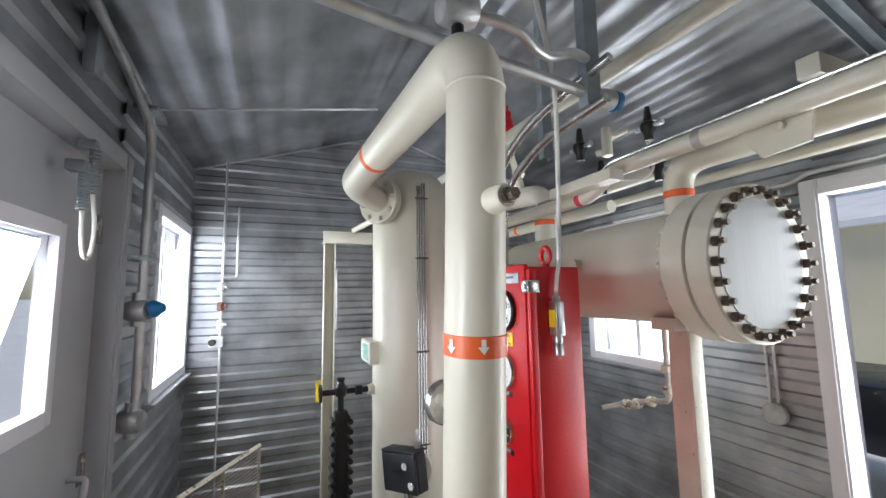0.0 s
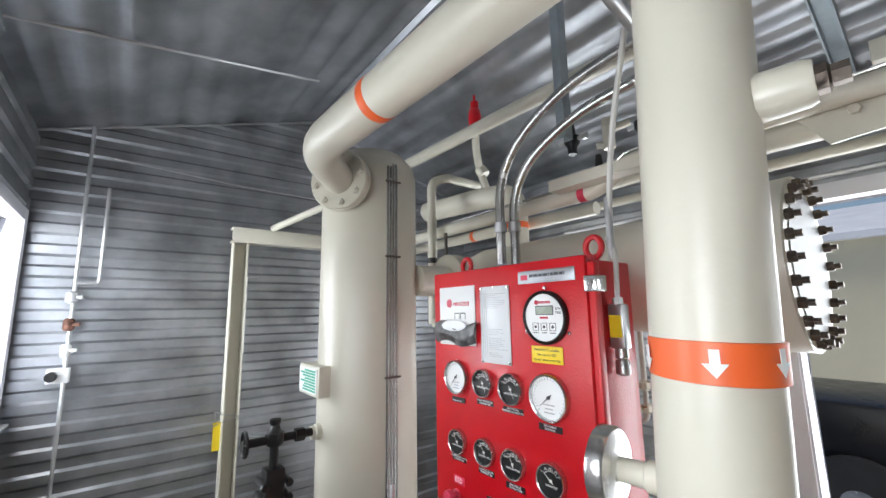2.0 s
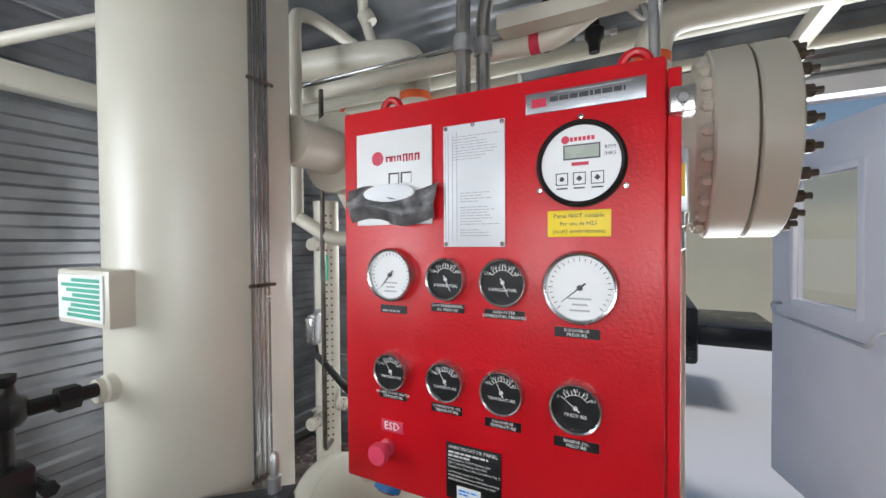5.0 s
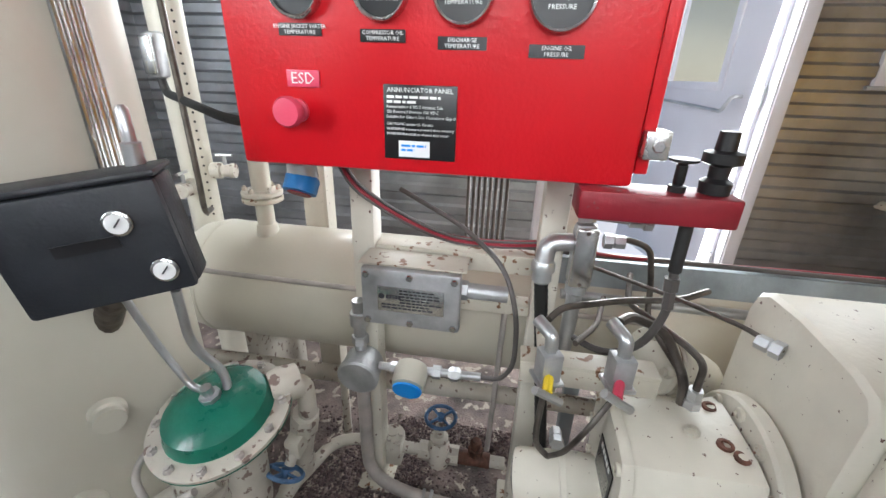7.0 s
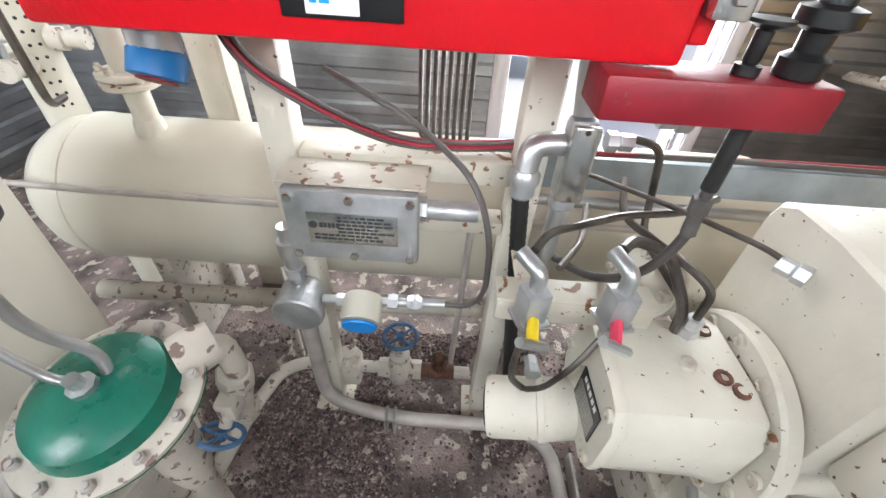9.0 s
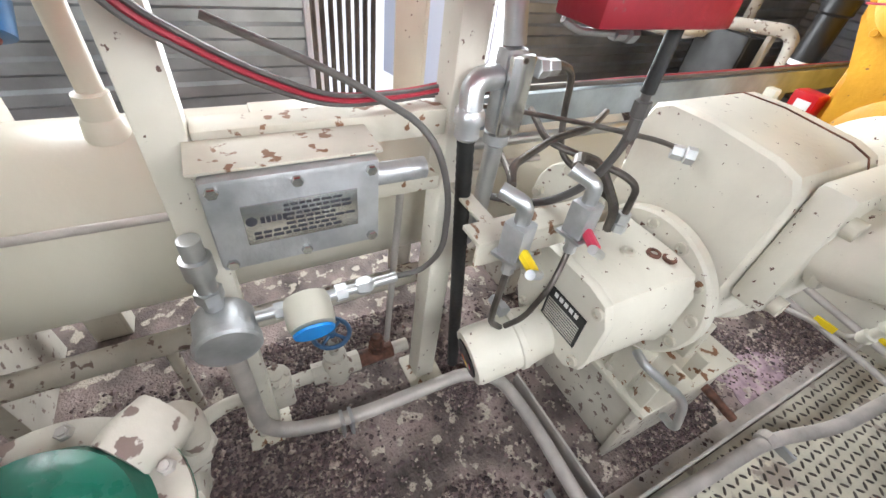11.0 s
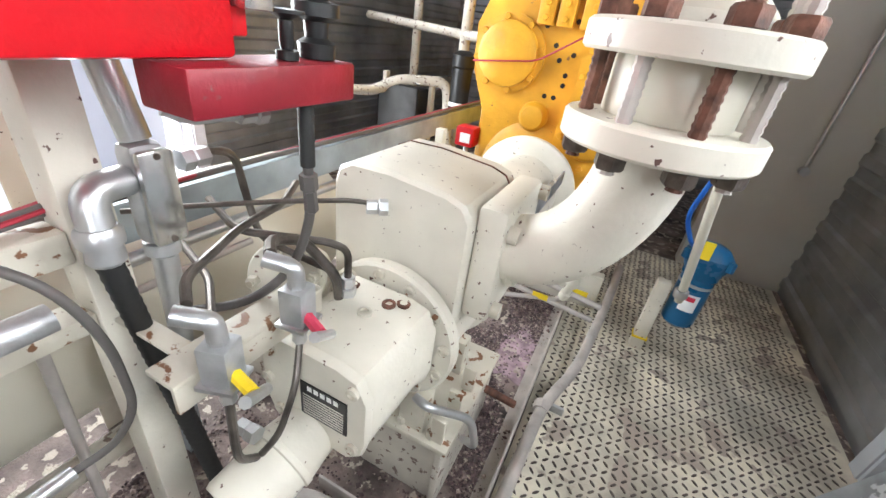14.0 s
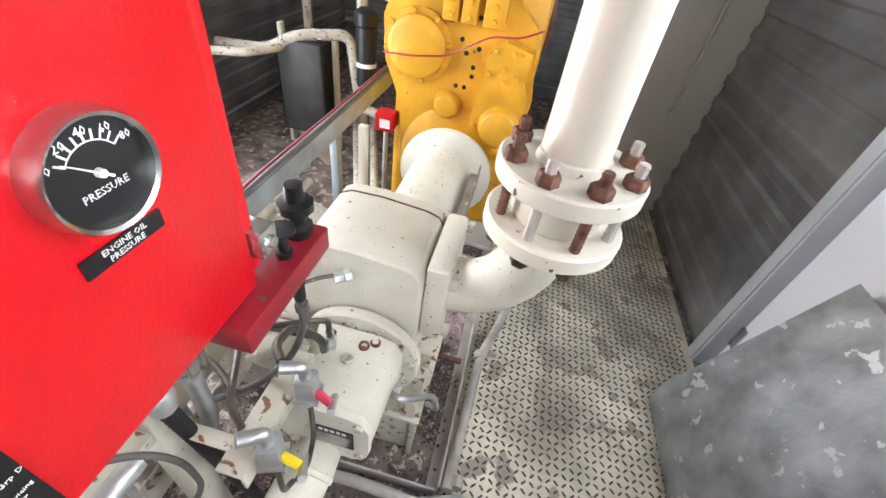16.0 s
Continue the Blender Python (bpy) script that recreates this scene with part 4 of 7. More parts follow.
# conduits that rise from the panel
cr = thing("panel_conduits", (1.33, 1.66, 1.64), "pair of bright conduits rising from the red panel", "conduit")
for i, (yy, xx) in enumerate(((1.665, 1.30), (1.635, 1.33))):
    b = B()
    tube(b, [(xx, yy, 1.636), (xx, yy, 1.97 - i * 0.04), (xx + 0.01, yy - 0.22, 2.13 - i * 0.07), (1.36, 1.10 + 0.02 * i, 2.20 - i * 0.11)], 0.0145, 0.18, 12, 8)
    part("conduit", b, STEEL, cr)
    b = B()
    lathe(b, (xx, yy, 1.76), (0, 0, 1), [(0.019, 0), (0.019, 0.03)], 12)
    lathe(b, (xx, yy, 1.64), (0, 0, 1), [(0.022, 0), (0.022, 0.012), (0.018, 0.02)], 8)
    part("coupling", b, CONDUIT, cr)

# small pressure relay on the side of the panel
pr = thing("pressure_switch", (1.30, 1.30, 1.36), "small steel pressure switch with a yellow label", "pressure switch")
b = B()
box(b, 1.285, 1.315, 1.285, 1.322, 1.43, 1.53, 0.004)
lathe(b, (1.30, 1.303, 1.43), (0, 0, -1), [(0.015, 0), (0.015, 0.02), (0.011, 0.022), (0.016, 0.03), (0.016, 0.055), (0.008, 0.06)], 12)
lathe(b, (1.30, 1.303, 1.53), (0, 0, 1), [(0.012, 0), (0.012, 0.015), (0.006, 0.016), (0.006, 0.03)], 6)
part("body", b, CONDUIT, pr)
b = B()
box(b, 1.283, 1.2845, 1.29, 1.318, 1.455, 1.505)
part("label", b, YELLOW_TAG, pr)
b = B()
tube(b, [(1.30, 1.303, 1.555), (1.31, 1.305, 1.62), (1.345, 1.325, 1.67), (1.36, 1.35, 1.70)], 0.006, 0.04)
part("hose", b, CLEAR_TUBE, pr)
ad = thing("air_line", (1.36, 1.35, 1.66), "thin white air line hanging from the ceiling", "air line")
b = B()
tube(b, [(1.34, 1.33, 1.64), (1.345, 1.33, 1.78), (1.32, 1.29, 1.98), (1.25, 1.20, 2.16), (1.10, 1.08, 2.30)], 0.007, 0.15)
part("line", b, CLEAR_TUBE, ad)
b = B()
rod(b, (1.34, 1.33, 1.645), (1.343, 1.332, 1.80), 0.009)
part("stem", b, CONDUIT, ad)

# ---- tall separator vessel ----
V = Vector((1.152, 2.252, 0))
ve = thing("separator_vessel", V, "tall cream-painted steel separator vessel", "pressure vessel")
b = B()
lathe(b, V, (0, 0, 1), [(0.175, 0.10), (0.186, 0.14), (0.186, 2.06), (0.176, 2.10), (0.14, 2.145), (0.08, 2.17), (0.0, 2.178)], 56)
part("shell", b, CREAM, ve)
b = B()
lathe(b, V, (0, 0, 1), [(0.22, 0.0), (0.22, 0.012), (0.185, 0.012), (0.182, 0.16), (0.17, 0.162)], 48)
part("skirt", b, CREAM_DUSTY, ve)
N = Vector((-0.80, -0.60, 0))
fc = V + N * 0.215 + Vector((0, 0, 1.985))
b = B()
rod(b, V + N * 0.15 + Vector((0, 0, 1.985)), fc + N * 0.002, 0.052, 28)
part("nozzle", b, CREAM, ve)
flange(ve, fc, N, 0.108, 0.020, 0.05, 8, 0.011, CREAM, "nozzle_flange")
b = B()
lathe(b, V + Vector((-0.05, -0.165, 0.80)), (-0.35, -0.93, 0), [(0.085, -0.02), (0.085, 0.03), (0.065, 0.032), (0.06, 0.02)], 32)
part("hand_hole", b, CREAM, ve)
for zz, ang in ((1.115, 180), (0.35, 215), (0.52, 235)):
    d = Vector((math.cos(radians(ang)), math.sin(radians(ang)), 0))
    b = B()
    lathe(b, V + d * 0.17 + Vector((0, 0, zz)), d, [(0.028, 0), (0.026, 0.03), (0.022, 0.034), (0.022, 0.045)], 18)
    part("boss", b, CREAM, ve)
b = B()
rod(b, (1.30, 2.14, 1.645), (1.455, 2.14, 1.645), 0.062, 28)
part("side_nozzle", b, CREAM, ve)

sbx = thing("label_box", (0.95, 2.31, 1.235), "small beige box with a green data label on the vessel", "label box")
b = B()
box(b, 0.935, 1.005, 2.19, 2.385, 1.235, 1.34, 0.004)
part("box", b, CREAM, sbx)
b = B()
box(b, 0.932, 0.9345, 2.205, 2.375, 1.245, 1.33, 0.0)
lb = part("label", b, WHITE, sbx)
b = B()
rnd = random.Random(9)
for i in range(8):
    box(b, 0.931, 0.9318, 2.215, 2.215 + rnd.uniform(0.10, 0.15), 1.251 + i * 0.0095, 1.2575 + i * 0.0095)
part("print", b, GREEN_TAG, lb)

tg = thing("vessel_tubing", (1.16, 2.05, 0.85), "four thin steel tubes strapped down the vessel", "tubing")
for i in range(4):
    a = radians(262 + i * 3.4)
    b = B()
    p = [V + Vector((math.cos(a), math.sin(a), 0)) * 0.196 + Vector((0, 0, z)) for z in (0.86, 2.06)]
    pts = [p[0], p[1], p[1] + Vector((0.02, 0.05, 0.05)), p[1] + Vector((0.20, 0.2, 0.06))] if i > 1 else [p[0], p[1]]
    tube(b, pts, 0.0042, 0.02, 8)
    part("tube", b, STEEL, tg)
for z in (0.90, 1.30, 1.72, 2.0):
    b = B()
    a0, a1 = radians(259), radians(276)
    tube(b, [V + Vector((math.cos(a0 + (a1 - a0) * i / 4), math.sin(a0 + (a1 - a0) * i / 4), 0)) * 0.202 + Vector((0, 0, z)) for i in range(5)], 0.004, 0, 6)
    part("strap", b, BOLT, tg)

# reflex level gauge with its cock
lg = thing("level_gauge", (0.82, 2.25, 0.0), "black bolted level gauge column with a hand valve on top", "level gauge")
b = B()
box(b, 0.785, 0.845, 2.215, 2.275, 0.42, 1.035, 0.006)
part("column", b, BLACK, lg)
for i in range(14):
    for xx in (0.778, 0.852):
        b = B()
        rod(b, (xx, 2.20, 0.45 + i * 0.042), (xx, 2.285, 0.45 + i * 0.042), 0.010, 8)
        hexbolt(b, (xx, 2.20, 0.45 + i * 0.042), (0, -1, 0), 0.013, 0.012)
        part("bolt", b, BLACK, lg)
b = B()
rod(b, (0.815, 2.245, 1.03), (0.815, 2.245, 1.16), 0.014)
lathe(b, (0.815, 2.245, 1.10), (0, 0, 1), [(0.022, 0), (0.03, 0.01), (0.03, 0.04), (0.018, 0.05), (0.014, 0.065), (0.018, 0.07), (0.018, 0.082)], 8)
rod(b, (0.72, 2.245, 1.12), (0.945, 2.245, 1.12), 0.013)
lathe(b, (0.88, 2.245, 1.12), (1, 0, 0), [(0.022, 0), (0.022, 0.03), (0.016, 0.032)], 6)
part("cock", b, BLACK, lg)
b = B()
pts = ring_of((0.725, 2.245, 1.12), (1, 0, 0), 0.036, 16)
tube(b, pts + [pts[0]], 0.006, 0, 6)
for q in pts[::4]:
    rod(b, (0.725, 2.245, 1.12), q, 0.004, 6)
part("handwheel", b, BLACK, lg)

# positioner box on the vessel
po = thing("positioner", (1.0, 2.0, 0.74), "dark grey valve positioner with two small gauges", "positioner")
tilt = Matrix.Translation((1.018, 1.976, 0.845)) @ Matrix.Rotation(radians(28), 4, "Z") @ Matrix.Rotation(radians(-8), 4, "X")
b = B()
box(b, -0.0, 0.055, -0.095, 0.095, -0.080, 0.070, 0.008, tilt)
part("housing", b, DARK_BOX, po)
b = B()
box(b, -0.016, -0.001, -0.095, 0.095, -0.08, 0.07, 0.007, tilt)
cv = part("cover", b, DARK_BOX, po)
b = B()
box(b, -0.0175, -0.0162, -0.035, 0.035, -0.005, 0.010, 0.0, tilt)
part("logo_mark", b, BLACK, cv)
b = B()
box(b, -0.014, 0.058, -0.098, 0.098, 0.071, 0.080, 0.004, tilt)
part("lid", b, DARK_BOX, po)
NF = tilt.to_3x3() @ Vector((-1, 0, 0))
for yy, zz in ((-0.042, 0.025), (-0.068, -0.045)):
    b = B()
    lathe(b, tilt @ Vector((-0.016, yy, zz)), NF, [(0.016, 0), (0.016, 0.005), (0.013, 0.007)], 24)
    g = part("gauge", b, STEEL, po)
    b = B()
    lathe(b, tilt @ Vector((-0.0232, yy, zz)), NF, [(0.0127, 0), (0.0, 0.0006)], 20)
    dl = part("dial", b, WHITE, g)
    b = B()
    rod(b, tilt @ Vector((-0.0245, yy + 0.003, zz - 0.003)), tilt @ Vector((-0.0245, yy - 0.006, zz + 0.006)), 0.001, 5)
    part("pointer", b, INK, dl)
b = B()
rod(b, (1.06, 2.0, 0.79), (1.09, 2.10, 0.66), 0.02)
rod(b, (1.08, 2.0, 0.80), (1.10, 2.10, 0.82), 0.02)
part("mounting", b, BOLT, po)
b = B()
tube(b, [(1.06, 1.92, 0.765), (1.07, 1.93, 0.66), (1.09, 1.90, 0.60), (1.075, 1.89, 0.56)], 0.007, 0.05)
part("air_tube", b, CONDUIT, po)
b = B()
lathe(b, (1.08, 1.95, 0.93), (0, 0, 1), [(0.012, 0), (0.012, 0.03), (0.008, 0.032), (0.008, 0.07), (0.004, 0.075)], 10)
part("vent_fitting", b, CONDUIT, po)

# green diaphragm actuator on its control valve
ga = thing("diaphragm_valve", (1.08, 1.93, 0.05), "green diaphragm control valve with dusty bolted rim", "control valve")
A = Vector((1.07, 1.905, 0.525))
AX = Vector((-0.20, 0.06, 1.0)).normalized()
b = B()
lathe(b, A, AX, [(0.085, 0.012), (0.082, 0.02), (0.078, 0.034), (0.060, 0.046), (0.02, 0.050), (0.0, 0.0505)], 44)
part("top_case", b, GREEN, ga)
b = B()
lathe(b, A, AX, [(0.108, 0.0), (0.110, 0.003), (0.110, 0.009), (0.085, 0.012)], 44)
rim = part("rim", b, CREAM_DUSTY, ga, "dusty whitish bolt rim")
for i, p in enumerate(ring_of(A + AX * 0.0095, AX, 0.098, 12, 0.1)):
    b = B()
    hexbolt(b, p, AX, 0.0075, 0.007, 0.003)
    part("bolt", b, CONDUIT_DUSTY, rim)
b = B()
lathe(b, A, -AX, [(0.110, 0.0), (0.106, 0.006), (0.080, 0.024), (0.045, 0.035), (0.030, 0.05), (0.026, 0.10)], 44)
part("bottom_case", b, GREEN, ga)
b = B()
lathe(b, A + AX * 0.05, AX, [(0.016, -0.004), (0.016, 0.008), (0.009, 0.010), (0.009, 0.024)], 8)
tube(b, [A + AX * 0.064, A + AX * 0.07 + Vector((0, 0.025, 0)), A + AX * 0.08 + Vector((0.0, 0.06, 0.06)), (1.035, 1.985, 0.775)], 0.0055, 0.03)
part("air_fitting", b, CONDUIT, ga)
b = B()
tube(b, [A - AX * 0.03 + Vector((0, 0.1, -0.01)), A + Vector((-0.07, 0.13, -0.07)), A + Vector((-0.12, 0.04, -0.08)), A + Vector((-0.10, -0.02, -0.04))], 0.006, 0.05)
part("bent_tube", b, CONDUIT_DUSTY, ga)
b = B()
lathe(b, A - AX * 0.10, (-0.62, 0.62, -0.30), [(0.026, -0.02), (0.026, 0.05), (0.034, 0.052), (0.036, 0.10), (0.030, 0.105), (0.022, 0.11), (0.022, 0.26)], 10)
part("union", b, CREAM_DUSTY, ga)
b = B()
lathe(b, A - AX * 0.10, (0, 0, -1), [(0.03, -0.02), (0.036, 0.03), (0.034, 0.12), (0.028, 0.16)], 20)
rod(b, A - AX * 0.1 + Vector((0, 0, -0.15)), (A.x + 0.02, A.y, 0.0), 0.022)
part("body", b, CREAM_DUSTY, ga)


def handwheel_at(parent, c, axis, r, material):
    b = B()
    pts = ring_of(c, axis, r, 20)
    tube(b, pts + [pts[0]], r * 0.13, 0, 7)
    for q in pts[::5]:
        rod(b, c, q, r * 0.1, 6)
    lathe(b, Vector(c) - Vector(axis).normalized() * 0.008, axis, [(r * 0.25, 0), (r * 0.25, 0.016)], 10)
    return part("handwheel", b, material, parent)


# small globe valve line beside it
sv = thing("drain_valve", (1.2, 1.83, 0.0), "dusty cream globe valve with a blue handwheel", "valve")
b = B()
tube(b, [(1.12, 1.85, 0.545), (1.155, 1.805, 0.545), (1.165, 1.81, 0.47), (1.19, 1.85, 0.30), (1.20, 1.87, 0.24), (1.12, 1.92, 0.16), (0.97, 2.0, 0.08)], 0.017, 0.03, 12)
part("pipe", b, CREAM_DUSTY, sv)
b = B()
lathe(b, (1.172, 1.825, 0.43), (0.12, 0.12, -0.4), [(0.024, -0.03), (0.028, -0.02), (0.028, 0.03), (0.024, 0.05), (0.024, 0.08)], 8)
lathe(b, (1.12, 1.85, 0.545), (1, -1, 0), [(0.03, 0), (0.034, 0.02), (0.03, 0.05)], 12)
lathe(b, (1.197, 1.86, 0.29), (0.1, 0.1, -0.4), [(0.026, 0), (0.03, 0.015), (0.026, 0.05)], 8)
part("fitting", b, CREAM_DUSTY, sv)
b = B()
rod(b, (1.172, 1.825, 0.42), (1.125, 1.84, 0.36), 0.010)
box(b, 1.13, 1.165, 1.82, 1.85, 0.37, 0.41, 0.004)
part("bonnet", b, CREAM_DUSTY, sv)
handwheel_at(sv, (1.115, 1.845, 0.35), (-0.4, 0.1, -0.6), 0.034, BLUE_WHEEL)

# line along the floor with a second globe valve
fl = thing("floor_line", (1.42, 1.70, 0.0), "cream drain line with a flanged check valve and globe valve", "pipe line")
b = B()
tube(b, [(1.18, 1.90, 0.2), (1.30, 1.93, 0.09), (1.40, 1.90, 0.09), (1.43, 1.85, 0.09), (1.43, 1.42, 0.09)], 0.016, 0.04, 12)
part("pipe", b, CREAM_DUSTY, fl)
b = B()
box(b, 1.395, 1.455, 1.70, 1.76, 0.05, 0.13, 0.008)
lathe(b, (1.425, 1.73, 0.128), (0, 0, 1), [(0.032, 0), (0.032, 0.012), (0.014, 0.014), (0.014, 0.018)], 20)
for p in ring_of((1.425, 1.73, 0.14), (0, 0, 1), 0.024, 4, 0.7):
    hexbolt(b, p, (0, 0, 1), 0.007, 0.007)
part("check_valve", b, CREAM_DUSTY, fl)
b = B()
lathe(b, (1.43, 1.60, 0.09), (0, 0, 1), [(0.03, -0.035), (0.036, -0.01), (0.03, 0.03), (0.02, 0.045), (0.026, 0.05), (0.026, 0.06), (0.012, 0.064), (0.012, 0.10)], 10)
rod(b, (1.43, 1.655, 0.09), (1.43, 1.545, 0.09), 0.026, 8)
part("globe_valve", b, CREAM_DUSTY, fl)
handwheel_at(fl, (1.445, 1.60, 0.205), (0, 0, 1), 0.040, BLUE_WHEEL)
b = B()
rod(b, (1.43, 1.545, 0.09), (1.43, 1.46, 0.09), 0.020)
lathe(b, (1.43, 1.50, 0.11), (0, 0, 1), [(0.02, 0), (0.02, 0.02), (0.015, 0.022), (0.015, 0.045), (0.01, 0.05)], 8)
part("strainer", b, RUST, fl)
b = B()
rod(b, (1.44, 1.47, 0.12), (1.42, 1.46, 0.60), 0.007)
part("riser", b, CONDUIT_DUSTY, fl)
b = B()
tube(b, [(1.50, 2.35, 0.245), (1.52, 1.30, 0.245), (1.52, 1.05, 0.245)], 0.024, 0.05, 14)
rod(b, (1.51, 1.9, 0.0), (1.51, 1.9, 0.23), 0.012)
solo("oil_pipe", b, CREAM_DUSTY, "dusty cream pipe running low along the skid", "pipe")

# ---- low horizontal vessel ----
hv = thing("oil_receiver", (1.66, 1.6, 0.20), "horizontal cream-painted receiver vessel low on the skid", "pressure vessel")
b = B()
HX, HZ, HR = 1.665, 0.445, 0.175
lathe(b, (HX, 2.47, HZ), (0, -1, 0), [(0.0, 0), (0.08, 0.012), (0.135, 0.045), (0.165, 0.09), (HR, 0.14), (HR, 1.65), (0.16, 1.70), (0.1, 1.76), (0, 1.78)], 52)
part("shell", b, CREAM, hv)
b = B()
lathe(b, (HX, 2.33, HZ), (0, -1, 0), [(HR, 0), (HR + 0.002, 0.002), (HR + 0.002, 0.012), (HR, 0.014)], 52)
part("weld_seam", b, CREAM, hv)
for yy in (2.20, 1.0):
    b = B()
    box(b, HX - 0.13, HX + 0.13, yy - 0.02, yy + 0.02, 0.0, HZ - 0.10, 0.003)
    part("saddle", b, CREAM_DUSTY, hv)
for yy, hgt in ((2.157, 0.10), (1.868, 0.07)):
    b = B()
    lathe(b, (HX - 0.03, yy, HZ + 0.165), (0, 0, 1), [(0.032, 0), (0.028, 0.03), (0.024, 0.034), (0.024, hgt)], 18)
    part("boss", b, CREAM, hv)
f = flange(hv, (HX - 0.03, 2.157, HZ + 0.165 + 0.10), (0, 0, 1), 0.055, 0.014, 0.02, 6, 0.008, CREAM_RUST, "boss_flange", CREAM_RUST)
flange(hv, (HX - 0.03, 2.157, HZ + 0.165 + 0.118), (0, 0, 1), 0.055, 0.014, 0.02, 6, 0.008, CREAM_CHIPPED, "boss_flange", CREAM_RUST)
b = B()
box(b, HX - 0.07, HX + 0.02, 1.545, 1.66, HZ + 0.168, HZ + 0.185, 0.002)
part("lug_plate", b, CREAM_CHIPPED, hv)
b = B()
tube(b, [(1.50, 2.60, 0.55), (1.488, 2.2, 0.548), (1.488, 1.80, 0.545), (1.49, 1.1, 0.54)], 0.007, 0.05)
solo("capillary_tube", b, CONDUIT_DUSTY, "grey capillary tube along the receiver", "tube")
b = B()
lathe(b, (HX - 0.03, 2.157, 0.72), (0, 0, 1), [(0.026, 0), (0.026, 0.45)], 20)
solo("riser_pipe", b, CREAM, "cream riser pipe on the receiver's flange", "pipe")
b = B()
lathe(b, (HX - 0.02, 1.868, 0.68), (0, 0, 1), [(0.018, 0), (0.018, 0.12), (0.028, 0.125), (0.028, 0.16), (0.018, 0.165), (0.018, 0.5)], 14)
solo("riser_pipe", b, CREAM, "thin cream riser pipe with a coupling", "pipe")

# ---- upper horizontal vessel with bolted blind ----
UX, UZ = 1.862, 1.635
uv = thing("scrubber_vessel", (UX, 1.8, 1.4), "horizontal cream vessel with a bolted blind flange", "pressure vessel")
b = B()
lathe(b, (UX, 1.215, UZ), (0, 1, 0), [(0.197, 0), (0.197, 1.05), (0.18, 1.12), (0.12, 1.18), (0.0, 1.205)], 60)
part("shell", b, CREAM, uv)
b = B()
lathe(b, (UX, 1.130, UZ), (0, 1, 0), [(0.20, 0), (0.238, 0), (0.242, 0.003), (0.242, 0.075), (0.238, 0.08), (0.215, 0.082), (0.198, 0.11)], 64)
part("body_flange", b, CREAM, uv)
b = B()
lathe(b, (UX, 1.055, UZ), (0, 1, 0), [(0.0, 0), (0.236, 0), (0.241, 0.004), (0.241, 0.066), (0.236, 0.07), (0.0, 0.07)], 64)
bl = part("blind_flange", b, CREAM, uv)
b = B()
lathe(b, (UX, 1.0545, UZ), (0, -1, 0), [(0.196, 0), (0.195, 0.002), (0.0, 0.003)], 64)
part("machined_face", b, BRUSHED, bl, "bare brushed steel face")
for p in ring_of((UX, 1.055, UZ), (0, -1, 0), 0.217, 24):
    b = B()
    hexbolt(b, p, (0, -1, 0), 0.0155, 0.018, 0.014)
    part("stud", b, BOLT, bl)
    b = B()
    hexbolt(b, p + Vector((0, 0.155, 0)), (0, 1, 0), 0.0155, 0.018, 0.006)
    part("nut", b, CREAM, uv)
b = B()
tube(b, [(1.90, 1.33, 1.80), (1.90, 1.33, 2.03), (1.91, 1.05, 2.03), (1.93, 0.4, 2.03), (1.93, -1.2, 2.04)], 0.05, 0.11, 24, 10)
part("outlet_pipe", b, CREAM, uv)
b = B()
lathe(b, (1.90, 1.33, 1.895), (0, 0, 1), [(0.0505, 0), (0.0513, 0.001), (0.0513, 0.026), (0.0505, 0.027)], 28)
bd = part("marker_band", b, ORANGE, uv, "orange-red flow band")
b = B()
tube(b, [(1.90, 2.13, 1.83), (1.90, 2.13, 2.10), (1.87, 2.32, 2.12), (1.80, 2.75, 2.12)], 0.058, 0.12, 22, 10)
part("inlet_pipe", b, CREAM, uv)
b = B()
lathe(b, (1.90, 2.13, 1.92), (0, 0, 1), [(0.0590, 0), (0.0598, 0.001), (0.0598, 0.028), (0.059, 0.029)], 28)
part("marker_band", b, ORANGE, uv, "orange-red flow band")
for yy in (1.31, 2.1):
    b = B()
    box(b, UX - 0.075, UX - 0.015, yy - 0.06, yy - 0.05, 0.0, UZ - 0.18, 0.002)
    box(b, UX - 0.075, UX - 0.068, yy - 0.05, yy + 0.02, 0.0, UZ - 0.18, 0.002)
    box(b, UX - 0.14, UX + 0.14, yy - 0.06, yy + 0.03, UZ - 0.21, UZ - 0.17, 0.003)
    part("leg", b, CREAM_CHIPPED, uv)
b = B()
rod(b, (UX - 0.19, 1.62, UZ + 0.03), (UX - 0.225, 1.62, UZ + 0.03), 0.022, 14)
part("coupling", b, CREAM, uv)
f = flange(uv, (1.455, 2.14, 1.645), (1, 0, 0), 0.115, 0.028, 0.05, 8, 0.013, CREAM, "pair_flange")
f = flange(uv, (1.515, 2.14, 1.645), (-1, 0, 0), 0.115, 0.028, 0.05, 8, 0.013, CREAM, "pair_flange")
b = B()
rod(b, (1.51, 2.14, 1.645), (1.78, 2.14, 1.645), 0.06, 24)
part("link_pipe", b, CREAM, uv)

